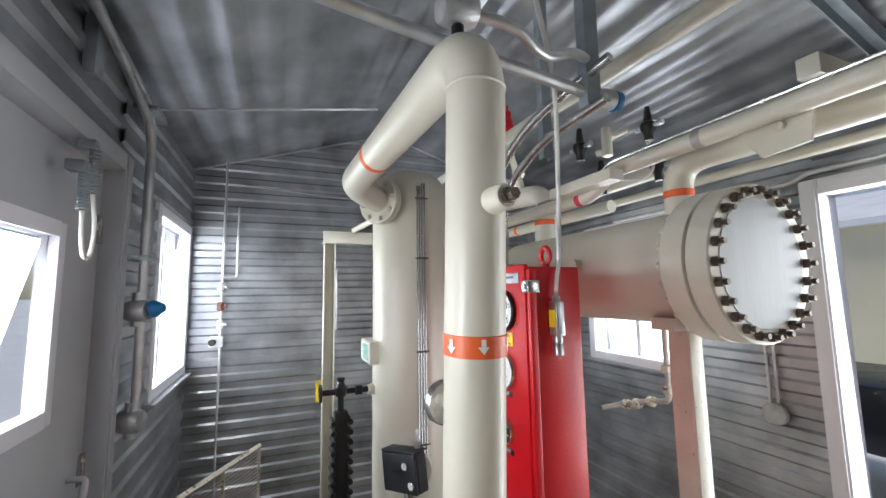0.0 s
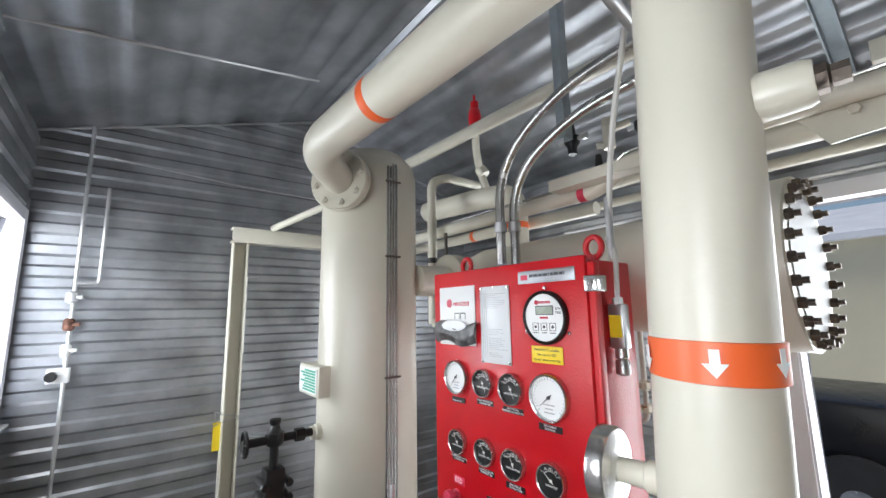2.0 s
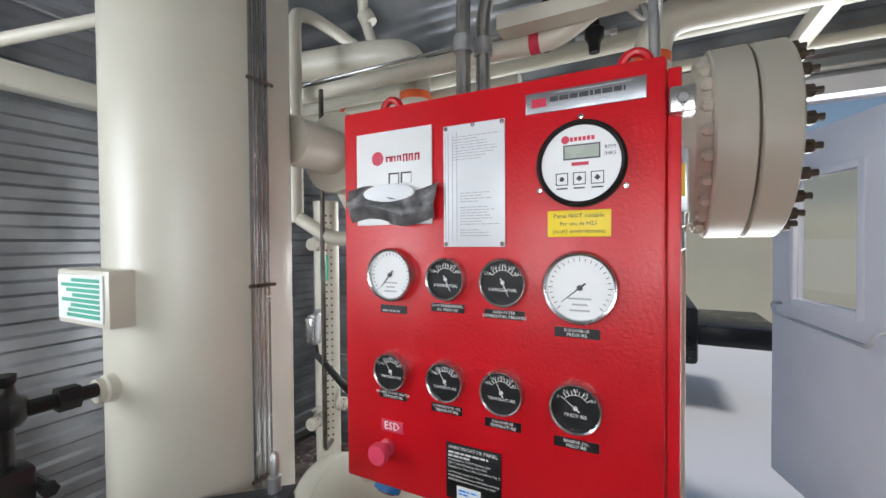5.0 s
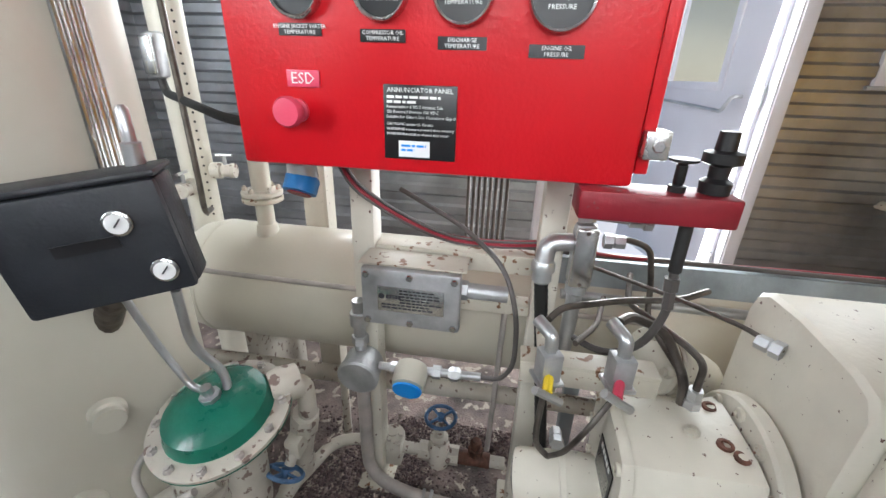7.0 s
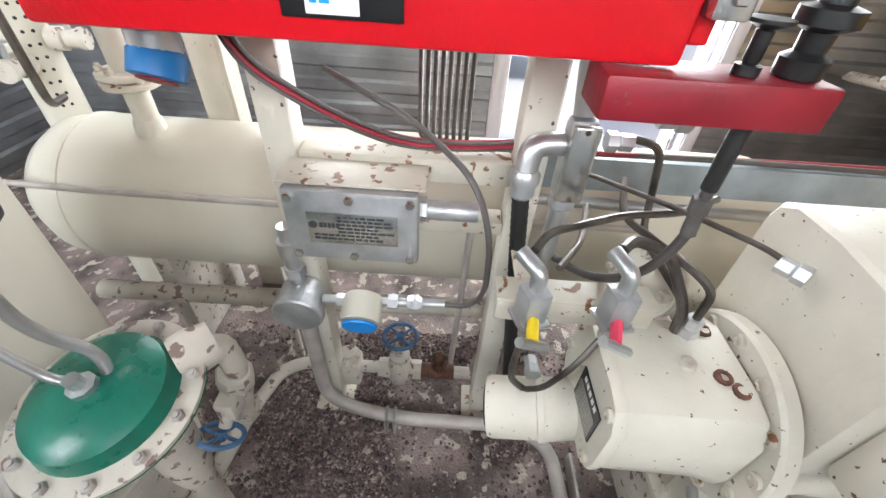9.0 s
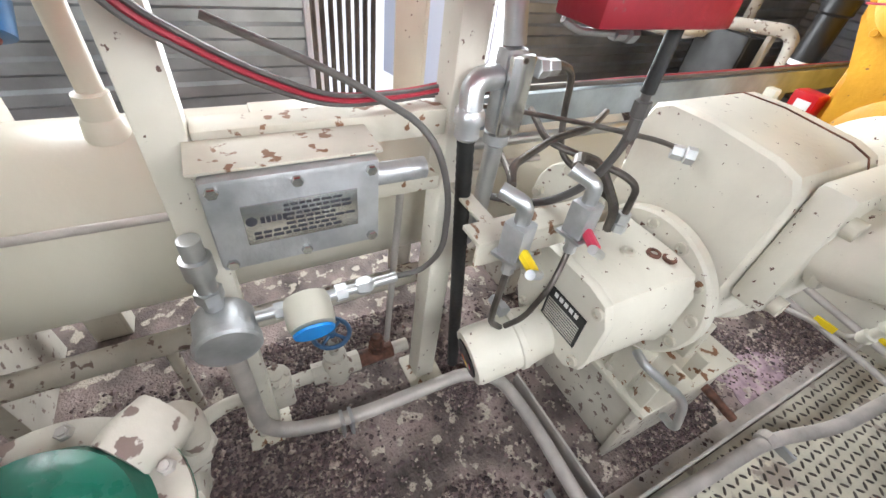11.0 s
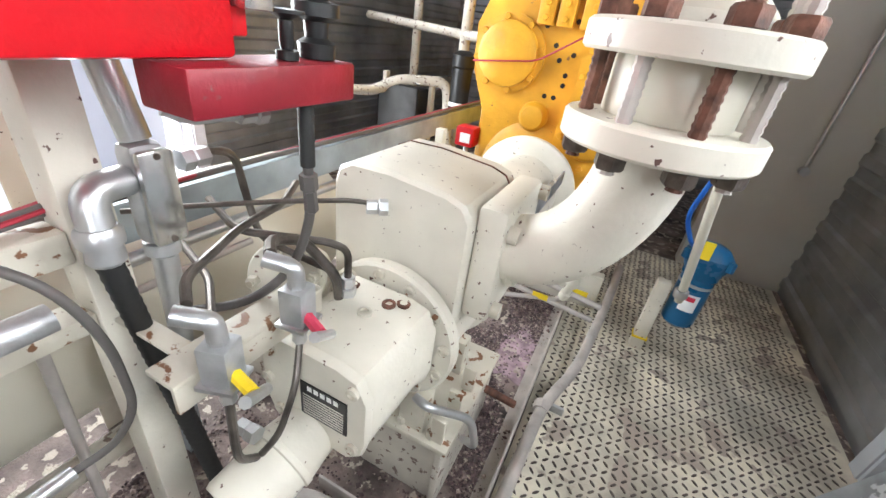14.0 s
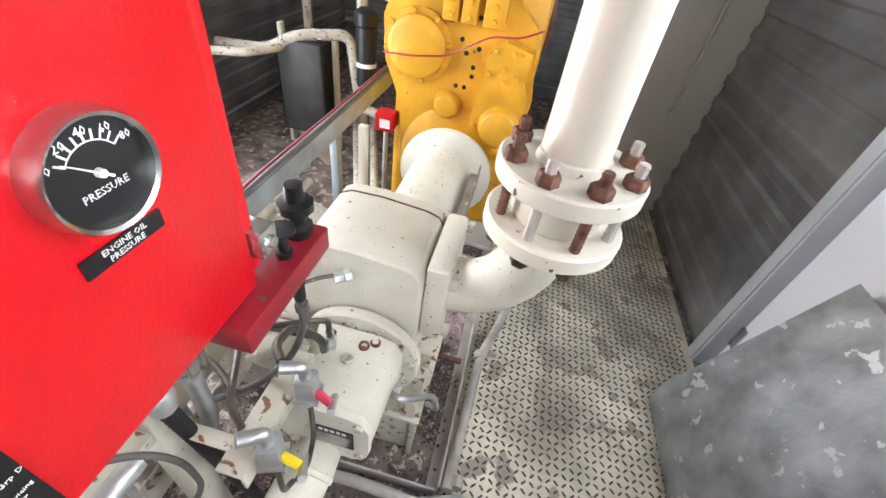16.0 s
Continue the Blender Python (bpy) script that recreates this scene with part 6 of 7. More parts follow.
# solenoid blocks and their little lines
def needle_block(at, tone, lean):
    n = thing("needle_valve", at, "grey block needle valve with a small handle", "valve", "needle valves on the compressor")
    m = Matrix.Translation(at) @ Matrix.Rotation(radians(lean), 4, "Z")
    b = B()
    box(b, -0.017, 0.017, -0.017, 0.017, 0.0, 0.06, 0.003, m)
    part("block", b, CAST, n)
    b = B()
    lathe(b, m @ Vector((0, 0, 0.06)), (0, 0, 1), [(0.011, 0), (0.011, 0.01)], 6)
    part("fitting", b, CONDUIT, n)
    b = B()
    tube(b, [m @ Vector(p) for p in ((0, 0, 0.066), (0, 0, 0.088), (0.035, 0.012, 0.098))], 0.011, 0.012)
    part("elbow", b, CONDUIT, n)
    b = B()
    lathe(b, m @ Vector((0, 0, 0)), (0, 0, -1), [(0.012, 0), (0.012, 0.014), (0.009, 0.016), (0.010, 0.03)], 6)
    part("nipple", b, CONDUIT, n)
    b = B()
    rod(b, m @ Vector((-0.017, 0.005, 0.02)), m @ Vector((-0.045, 0.02, 0.016)), 0.008, 8)
    part("stem", b, tone, n)
    b = B()
    rod(b, m @ Vector((-0.045, -0.005, -0.006)), m @ Vector((-0.052, 0.045, 0.032)), 0.007, 8)
    part("handle", b, CONDUIT, n)
    b = B()
    box(b, -0.022, 0.022, -0.022, 0.022, 0.002, 0.008, 0.001, m)
    part("clamp", b, CONDUIT, n)
    return n


needle_block((1.195, 1.387, 0.585), YELLOW_TAG, 20)
needle_block((1.19, 1.278, 0.597), PINK, 10)
ln = thing("compressor_tubing", (1.2, 1.3, 0.45), "bent steel tubing on the compressor", "tubing")
for pts, r in (([(1.195, 1.387, 0.56), (1.196, 1.39, 0.47), (1.20, 1.385, 0.43), (1.20, 1.36, 0.405)], 0.0075), ([(1.19, 1.278, 0.57), (1.17, 1.31, 0.52), (1.175, 1.34, 0.45), (1.19, 1.36, 0.42)], 0.0065), ([(1.225, 1.393, 0.685), (1.26, 1.37, 0.69), (1.32, 1.25, 0.685), (1.33, 1.16, 0.69), (1.36, 1.1, 0.70)], 0.008), ([(1.225, 1.284, 0.695), (1.25, 1.26, 0.695), (1.255, 1.2, 0.67), (1.22, 1.165, 0.60), (1.22, 1.16, 0.555)], 0.011), ([(1.21, 1.15, 0.59), (1.21, 1.15, 0.645), (1.23, 1.17, 0.66), (1.34, 1.24, 0.67), (1.42, 1.22, 0.69)], 0.008), ([(1.29, 1.33, 0.60), (1.36, 1.28, 0.60), (1.46, 1.25, 0.61)], 0.008), ([(1.20, 1.06, 0.69), (1.24, 1.09, 0.70), (1.32, 1.17, 0.70), (1.40, 1.27, 0.70), (1.46, 1.32, 0.69)], 0.0055), ([(1.335, 1.30, 0.79), (1.34, 1.27, 0.795), (1.35, 1.22, 0.78), (1.36, 1.20, 0.70), (1.34, 1.20, 0.64), (1.22, 1.17, 0.61)], 0.0075)):
    b = B()
    tube(b, pts, r * 0.75, 0.025, 9)
    part("tube", b, TUBE_DARK, ln)
for p, d in (((1.20, 1.06, 0.69), (0.5, 0.4, 0)), ((1.21, 1.15, 0.56), (0, 0, 1)), ((1.215, 1.345, 0.422), (1, 0, 0)), ((1.335, 1.305, 0.79), (0, -1, 0))):
    b = B()
    lathe(b, p, d, [(0.014, 0), (0.014, 0.014), (0.010, 0.016), (0.012, 0.018), (0.012, 0.035)], 6)
    part("nut", b, CONDUIT, ln)
b = B()
box(b, 1.218, 1.265, 1.20, 1.43, 0.592, 0.600, 0.002)
box(b, 1.2185, 1.2255, 1.2005, 1.4295, 0.555, 0.5925, 0.002)
box(b, 1.264, 1.375, 1.375, 1.40, 0.5925, 0.5995, 0.002)
solo("valve_bracket", b, CREAM_RUST, "chipped cream angle bracket holding the needle valves", "bracket")
ff = thing("oil_flange", (1.32, 1.19, 0.50), "round cream flange with a rusty gasket", "flange")
flange(ff, (1.31, 1.18, 0.57), (-0.3, 0.7, 0.2), 0.062, 0.014, 0.02, 4, 0.011, CREAM_CHIPPED, "flange", CREAM_RUST)
flange(ff, (1.313, 1.173, 0.568), (0.3, -0.7, -0.2), 0.062, 0.014, 0.02, 4, 0.011, CREAM_CHIPPED, "flange", CREAM_RUST)
b = B()
lathe(b, (1.3115, 1.1765, 0.569), (-0.3, 0.7, 0.2), [(0.056, -0.003), (0.056, 0.003)], 24)
part("gasket", b, RUST, ff)
b = B()
tube(b, [(1.32, 1.16, 0.565), (1.36, 1.06, 0.53), (1.40, 1.0, 0.40)], 0.03, 0.05, 14)
part("pipe", b, CREAM_CHIPPED, ff)

cm.location += Vector((0.008, -0.010, -0.010))

# coupling guard between compressor and engine
cg = thing("coupling_guard", (1.16, 0.5, 0.45), "cream tubular coupling guard with flanged end", "guard")
b = B()
outer = [(0.118, 0.0), (0.118, 0.36), (0.165, 0.37), (0.17, 0.375), (0.17, 0.395), (0.165, 0.40), (0.10, 0.405)]
lathe(b, (1.155, 0.68, 0.52), (0, -1, 0), outer, 48)
part("tube", b, CREAM_CHIPPED, cg)
# flat black disc on the closed end paints the shade inside the guard
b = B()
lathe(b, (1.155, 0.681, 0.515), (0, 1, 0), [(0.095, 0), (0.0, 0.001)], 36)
part("dark_opening_disc", b, BLACK, cg)
b = B()
box(b, 1.02, 1.05, 0.40, 0.85, 0.60, 0.604)
box(b, 1.02, 1.024, 0.40, 0.85, 0.60, 0.64)
part("angle_rail", b, GALV_DULL, cg, "grey angle iron rail")

# ---- engine ----
en = thing("engine", (1.2, -0.4, 0.1), "yellow-painted gas engine with round covers and wiring", "engine")
b = B()
box(b, 0.92, 1.42, -1.25, 0.12, 0.20, 1.15, 0.03)
part("block", b, YELLOW, en)
b = B()
ring = ((0.93, 0.45), (0.91, 0.80), (0.95, 1.02), (1.02, 1.08), (1.10, 1.14), (1.30, 1.14), (1.40, 1.10), (1.45, 0.98), (1.44, 0.84), (1.38, 0.70), (1.36, 0.45))
loft(b, [[(x, y, z) for x, z in ring] for y in (0.12, 0.175)])
fp = part("front_plate", b, YELLOW, en)
b = B()
lathe(b, (1.325, 0.175, 0.905), (0, 1, 0), [(0.118, 0), (0.118, 0.012), (0.10, 0.014), (0.097, 0.032), (0.085, 0.038), (0.0, 0.042)], 44)
rc = part("round_cover", b, YELLOW, fp)
for p in ring_of((1.325, 0.188, 0.905), (0, 1, 0), 0.108, 8, 0.2):
    b = B()
    hexbolt(b, p, (0, 1, 0), 0.011, 0.010)
    part("bolt", b, YELLOW, rc)
b = B()
lathe(b, (1.20, 0.175, 0.73), (0, 1, 0), [(0.05, 0), (0.046, 0.02), (0.036, 0.03), (0.0, 0.034)], 28)
part("boss", b, YELLOW, fp)
b = B()
ring = ((1.0, 0.58), (0.925, 0.62), (0.905, 0.72), (0.925, 0.80), (0.95, 0.86), (0.945, 0.96), (1.03, 0.98), (1.085, 0.93), (1.08, 0.85), (1.10, 0.76), (1.11, 0.66), (1.07, 0.59))
loft(b, [[(x, y, z) for x, z in ring] for y in (0.176, 0.235)])
pm = part("pump_cover", b, YELLOW, fp)
b = B()
lathe(b, (1.0, 0.235, 0.71), (0, 1, 0), [(0.074, 0), (0.064, 0.03), (0.055, 0.036), (0.0, 0.038)], 30)
part("pump_dome", b, YELLOW, pm)
for x, z in ((1.0, 0.95), (1.06, 0.95), (1.07, 0.88), (0.98, 0.88), (1.09, 0.70), (0.965, 0.70), (1.0, 0.61), (1.07, 0.61), (1.02, 0.90), (1.02, 0.86)):
    b = B()
    hexbolt(b, (x, 0.235, z), (0, 1, 0), 0.010, 0.009)
    part("bolt", b, YELLOW, pm)
# bolt holes as thin black discs, their inner shade put into the colour
for x, z in ((1.13, 0.87), (1.16, 0.91), (1.12, 0.93), (1.18, 0.95), (1.15, 0.80), (1.18, 0.80), (1.13, 0.84), (1.22, 1.0), (1.13, 1.02)):
    b = B()
    lathe(b, (x, 0.174, z), (0, 1, 0), [(0.008, 0), (0.008, 0.0015)], 10)
    part("hole", b, BLACK, fp)
for x0, x1 in ((1.20, 1.25), (1.05, 1.12), (1.14, 1.19)):
    b = B()
    box(b, x0, x1, 0.176, 0.205, 1.0, 1.14, 0.006)
    part("rib", b, YELLOW, fp)
    for z in (1.02, 1.06, 1.10):
        b = B()
        hexbolt(b, ((x0 + x1) / 2, 0.205, z), (0, 1, 0), 0.009, 0.008)
        part("bolt", b, YELLOW, fp)
b = B()
box(b, 1.02, 1.40, -1.2, 0.14, 1.151, 1.42, 0.04)
part("cylinder_head", b, YELLOW, en)
b = B()
tube(b, [(1.0, 0.0, 1.22), (0.93, 0.05, 1.05), (0.93, -0.1, 0.90), (0.95, -0.6, 0.9)], 0.035, 0.08, 14)
part("exhaust_pipe", b, RUST, en)
b = B()
tube(b, [(1.44, 0.20, 0.87), (1.33, 0.235, 0.885), (1.22, 0.215, 0.90), (1.08, 0.245, 0.99), (0.99, 0.25, 1.0), (0.93, 0.24, 1.03)], 0.003, 0.03, 6)
part("ignition_wire", b, WIRE_RED, en)
b = B()
lathe(b, (1.16, 0.13, 0.52), (0, 1, 0), [(0.22, 0), (0.22, 0.03), (0.18, 0.06)], 44)
part("flywheel_housing", b, YELLOW, en)

# red junction block and rail beside the coupling
jr = thing("red_switch_box", (1.45, 0.16, 0.56), "small red switch box with a white label", "switch box")
b = B()
box(b, 1.40, 1.47, 0.12, 0.19, 0.575, 0.645, 0.005)
part("box", b, RED, jr)
b = B()
box(b, 1.41, 1.45, 0.1905, 0.1915, 0.59, 0.625)
part("label", b, WHITE, jr)
b = B()
rod(b, (1.435, 0.155, 0.0), (1.435, 0.155, 0.575), 0.010)
part("stem", b, CONDUIT, jr)
b = B()
box(b, 1.44, 1.47, 0.33, 0.36, 0.0, 0.66, 0.003)
solo("bracket_post", b, CREAM, "short cream bracket post beside the coupling", "post")

# long galvanised channel along the skid
ch = thing("skid_channel", (1.56, 0.3, 0.58), "grey zinc channel carrying cables along the skid", "channel")
b = B()
loft(b, [[(1.56 + dx, y, z) for dx, z in ((0, 0.585), (0, 0.655), (0.045, 0.655), (0.045, 0.649), (0.006, 0.649), (0.006, 0.591), (0.045, 0.591), (0.045, 0.585))] for y in (1.34, -1.3)])
part("channel", b, CHANNEL, ch)
for yy in (1.25, 0.3, -0.9):
    b = B()
    box(b, 1.57, 1.60, yy - 0.02, yy + 0.02, 0.0, 0.585, 0.003)
    part("stand", b, CHANNEL, ch)
b = B()
tube(b, [(1.40, 1.40, 0.74), (1.54, 1.30, 0.675), (1.57, 1.0, 0.665), (1.57, 0.5, 0.662), (1.58, -0.6, 0.662)], 0.006, 0.08)
part("cable", b, WIRE_GREY, ch)
b = B()
tube(b, [(1.40, 1.39, 0.745), (1.55, 1.2, 0.672), (1.59, 0.8, 0.662), (1.59, -0.6, 0.662)], 0.004, 0.08)
part("red_wire", b, WIRE_RED, ch)
b = B()
rod(b, (1.535, 1.33, 0.57), (1.535, 0.6, 0.56), 0.012)
part("conduit", b, CONDUIT, ch)

# ---- blue filter, skid lines and engine-side pipework ----
bf = thing("blue_filter", (0.55, 0.17, 0.10), "blue enamelled filter canister with a white and red label", "filter")
FB, FA = Vector((0.535, 0.16, 0.14)), Vector((-0.02, -0.06, 1.0)).normalized()
b = B()
lathe(b, FB, FA, [(0.0, 0), (0.03, 0.004), (0.05, 0.02), (0.052, 0.03), (0.052, 0.20), (0.056, 0.205), (0.056, 0.215), (0.06, 0.23), (0.072, 0.26), (0.072, 0.285), (0.05, 0.31), (0.03, 0.32), (0.0, 0.325)], 36)
part("canister", b, BLUE_TANK, bf)
b = B()
ang = [radians(60 + i * 7) for i in range(9)]
dd, uu, ww = side(FA)
loft(b, [[FB + FA * h + Vector((math.cos(a), math.sin(a), 0)) * 0.0532 for a in ang] for h in (0.085, 0.15)], closed=False, cap=False)
lbl = part("label", b, WHITE, bf)
b = B()
loft(b, [[FB + FA * h + Vector((math.cos(a), math.sin(a), 0)) * 0.0538 for a in ang[1:7]] for h in (0.125, 0.142)], closed=False, cap=False)
part("label_stripe", b, INK_RED, lbl)
b = B()
lathe(b, FB + FA * 0.17, FA, [(0.0525, 0), (0.054, 0.001), (0.054, 0.010), (0.0525, 0.011)], 30)
part("clamp_ring", b, CONDUIT, bf)
for a in (0.4, 2.4, 4.4):
    b = B()
    lathe(b, FB + FA * 0.262 + Vector((math.cos(a), math.sin(a), 0)) * 0.075, FA, [(0.014, 0), (0.014, 0.03), (0.009, 0.034)], 8)
    part("clamp_nut", b, BLUE_TANK, bf)
b = B()
box(b, 0.60, 0.645, 0.16, 0.20, 0.0, 0.30, 0.004)
solo("filter_post", b, CREAM_CHIPPED, "short cream post with a yellow tag beside the filter", "post")
b = B()
box(b, 0.596, 0.649, 0.157, 0.205, 0.055, 0.062)
solo("post_tag", b, YELLOW_TAG, "yellow tape round the short post", "tape")
sl = thing("sample_line", (0.50, 0.30, 0.2), "cream sample line with brass ball valves", "pipe line")
b = B()
tube(b, [(0.575, 0.25, 0.28), (0.592, 0.30, 0.38), (0.682, 0.50, 0.90), (0.72, 0.60, 1.04), (0.78, 0.80, 1.05)], 0.013, 0.05)
part("pipe", b, CREAM, sl)
b = B()
lathe(b, (0.580, 0.265, 0.30), (0.17, 0.4, 1), [(0.016, 0), (0.022, 0.01), (0.022, 0.03), (0.016, 0.04)], 10)
part("valve", b, CONDUIT, sl)
b = B()
tube(b, [(0.67, 0.42, 0.86), (0.65, 0.36, 0.74), (0.66, 0.26, 0.56), (0.60, 0.2, 0.45), (0.55, 0.12, 0.43)], 0.007, 0.05)
part("blue_hose", b, WIRE_BLUE, sl)
b = B()
box(b, 0.545, 0.575, 0.22, 0.225, 0.43, 0.49)
part("yellow_tag", b, YELLOW_TAG, sl)

sg = thing("skid_kerb", (0.86, 0.5, 0), "dusty steel angle kerb along the tread plate", "kerb")
b = B()
box(b, 0.905, 0.912, -1.2, 1.17, 0.0, 0.055, 0.001)
box(b, 0.912, 0.945, -1.2, 1.17, 0.0, 0.007)
part("long_angle", b, CONDUIT_DUSTY, sg)
b = B()
box(b, 0.92, 1.26, 1.175, 1.181, 0.0, 0.05, 0.001)
part("cross_angle", b, CONDUIT_DUSTY, sg)
sc2 = thing("skid_conduit", (0.87, 0.6, 0.03), "dusty conduit run with a long conduit body beside the kerb", "conduit")
b = B()
tube(b, [(0.885, 1.17, 0.045), (0.862, 0.70, 0.045), (0.80, 0.50, 0.055), (0.765, 0.16, 0.12), (0.75, -0.10, 0.16)], 0.0165, 0.08, 14)
part("conduit", b, CONDUIT_DUSTY, sc2)
b = B()
box(b, -0.075, 0.06, -0.022, 0.022, 0.022, 0.07, 0.012, Matrix.Translation((0.90, 1.215, 0)) @ Matrix.Rotation(radians(18), 4, "Z"))
part("conduit_body", b, CAST, sc2)
for y in (0.72, 1.16):
    b = B()
    lathe(b, (0.864, y, 0.045), (0.03, -1, 0), [(0.022, 0), (0.022, 0.03)], 8)
    part("coupling", b, CONDUIT_DUSTY, sc2)
for x, y in ((0.83, 0.66), (0.95, 1.27), (0.98, 1.265)):
    b = B()
    box(b, x - 0.03, x + 0.03, y - 0.006, y + 0.006, 0.002, 0.03, 0.002)
    part("strut_clip", b, CONDUIT, sc2)
b = B()
tube(b, [(1.09, 1.09, 0.33), (1.06, 1.10, 0.33), (0.985, 1.03, 0.27), (0.965, 1.02, 0.18), (1.0, 1.0, 0.16)], 0.009, 0.03)
solo("bent_drain", b, CONDUIT, "bent steel drain tube beside the compressor foot", "tube")
b = B()
rod(b, (1.02, 0.80, 0.12), (0.93, 0.78, 0.09), 0.011)
solo("drain_stub", b, RUST, "dark rusty pipe stub sticking out of the base", "pipe")
bm2 = thing("cross_beam", (1.0, 0.25, 0.0), "cream steel skid beam across the floor", "beam")
b = B()
box(b, 0.80, 1.4, 0.0, 0.05, 0.0, 0.16, 0.003)
part("beam", b, CREAM_CHIPPED, bm2)
b = B()
rod(b, (1.35, 0.22, 0.20), (0.78, 0.20, 0.12), 0.012)
rod(b, (1.35, 0.28, 0.16), (0.80, 0.27, 0.10), 0.010)
part("pipe", b, CONDUIT_DUSTY, bm2)
b = B()
box(b, 0.84, 0.90, 0.185, 0.19, 0.13, 0.155)
part("yellow_tag", b, YELLOW_TAG, bm2)

# heat exchanger and pipework beyond the engine
hx = thing("plate_cooler", (2.12, -0.55, 0.12), "dark finned plate cooler in a cream frame", "heat exchanger")
b = B()
for i in range(12):
    box(b, 2.02, 2.24, -0.62 + i * 0.012, -0.614 + i * 0.012, 0.16, 0.62)
box(b, 2.03, 2.23, -0.62, -0.48, 0.17, 0.61)
tagged(part("plate_pack", b, BLACK_FIN, hx), kind="stuff")
b = B()
box(b, 2.00, 2.26, -0.475, -0.45, 0.14, 0.64, 0.02)
part("front_plate", b, BLACK_FIN, hx)
for x in (2.29, 1.98):
    b = B()
    box(b, x - 0.012, x + 0.012, -0.60, -0.56, 0.0, 0.68, 0.002)
    part("frame_post", b, CREAM, hx)
run("water_pipe", [(2.6, -0.45, 0.55), (2.3, -0.45, 0.57), (2.15, -0.47, 0.66), (1.9, -0.6, 0.68), (1.85, -0.6, 0.30), (1.60, -0.6, 0.25), (1.3, -0.5, 0.25)], 0.028, 0.07, CREAM_DUSTY, "cream water pipe bending round the cooler")
run("water_pipe", [(2.72, -0.19, 0.565), (2.3, -0.25, 0.60), (2.22, -0.40, 0.60), (2.22, -0.46, 0.60)], 0.02, 0.03, CREAM_DUSTY, "cream pipe stub with a gauge")
run("water_pipe", [(2.66, -0.9, 0.95), (1.9, -0.75, 0.92), (1.40, -0.1, 0.94)], 0.024, 0.05, CREAM_DUSTY, "cream pipe with brass fittings to the engine")
run("water_pipe", [(2.0, -0.9, 0.12), (1.62, 0.0, 0.10)], 0.022, 0.05, CREAM_DUSTY, "cream pipe low on the floor")
run("water_pipe", [(1.9, -0.95, 0.12), (1.55, -0.05, 0.10)], 0.022, 0.05, CREAM_DUSTY, "cream pipe low on the floor")
run("stand_pipe", [(1.88, -0.72, 0.0), (1.88, -0.72, 1.6)], 0.03, 0.05, CREAM_DUSTY, "cream upright pipe beyond the engine")
run("stand_pipe", [(2.35, -1.0, 0.0), (2.35, -1.0, 1.8)], 0.028, 0.05, CREAM_DUSTY, "cream upright pipe beyond the engine")
bh = thing("black_strainer", (1.75, -0.55, 0.52), "black filter housing on a cream pipe", "filter")
b = B()
lathe(b, (1.74, -0.42, 0.50), (0, 0, 1), [(0.045, 0), (0.05, 0.02), (0.05, 0.28), (0.058, 0.29), (0.058, 0.34), (0.03, 0.36)], 24)
part("bowl", b, BLACK, bh)
b = B()
lathe(b, (1.74, -0.42, 0.60), (0, 0, 1), [(0.0505, 0), (0.0505, 0.02)], 24)
part("band", b, WHITE, bh)
for p in ((2.56, -0.222, 0.59), (2.04, -0.52, 0.67), (1.87, -0.58, 0.33)):
    g2 = thing("dial_gauge", p, "small white dial gauge on pipework", "gauge", "gauges on the water pipes")
    b = B()
    lathe(b, p, (-0.5, 0.8, 0.3), [(0.026, 0), (0.028, 0.012), (0.024, 0.015)], 20)
    part("case", b, STEEL, g2)
    b = B()
    lathe(b, Vector(p) + Vector((-0.5, 0.8, 0.3)).normalized() * 0.0152, (-0.5, 0.8, 0.3), [(0.0235, 0), (0, 0.0006)], 20)
    part("dial", b, WHITE, g2)
b = B()
tube(b, [(1.95, -0.05, 0.14), (1.98, -0.1, 0.20), (1.96, -0.22, 0.24), (1.9, -0.3, 0.1)], 0.05, 0.06, 14)
solo("wrapped_elbow", b, CREAM_DUSTY, "cloth-wrapped pipe elbow on the floor", "pipe")
b = B()
lathe(b, (1.72, 0.35, 0.14), (0.2, -1, 0.1), [(0.13, 0), (0.14, 0.012), (0.13, 0.025), (0.0, 0.026)], 32)
solo("round_blank", b, CREAM_CHIPPED, "round cream blank leaning by the channel", "flange")

# ---- right-hand wall things ----
sv2 = thing("sample_valves", (2.3, 1.85, 0.93), "brass and steel sample valves on a small line", "valve")
b = B()
tube(b, [(2.0, 1.74, 1.58), (2.30, 1.76, 1.46), (2.30, 1.76, 1.02), (2.30, 1.86, 1.0), (2.30, 2.02, 0.95), (2.20, 2.10, 0.92)], 0.013, 0.03)
part("line", b, CONDUIT_DUSTY, sv2)
for p, dv in (((2.30, 1.76, 1.15), (0, 0, 1)), ((2.30, 1.76, 1.05), (0, 0, 1)), ((2.30, 1.84, 1.0), (0, 1, -0.1)), ((2.30, 1.93, 0.97), (0, 1, -0.2)), ((2.30, 2.0, 0.95), (0, 1, -0.2))):
    b = B()
    lathe(b, p, dv, [(0.016, 0), (0.026, 0.01), (0.026, 0.035), (0.016, 0.045)], 8)
    part("valve_body", b, CREAM_RUST, sv2)
b = B()
tube(b, [(2.285, 1.72, 1.23), (2.28, 1.70, 1.20), (2.28, 1.715, 1.12)], 0.004, 0.02)
part("chain_loop", b, RUST, sv2)
fh = thing("wall_fixture", (2.66, 1.6, 0.9), "round grey cast fixture hung on two straps", "wall fixture")
b = B()
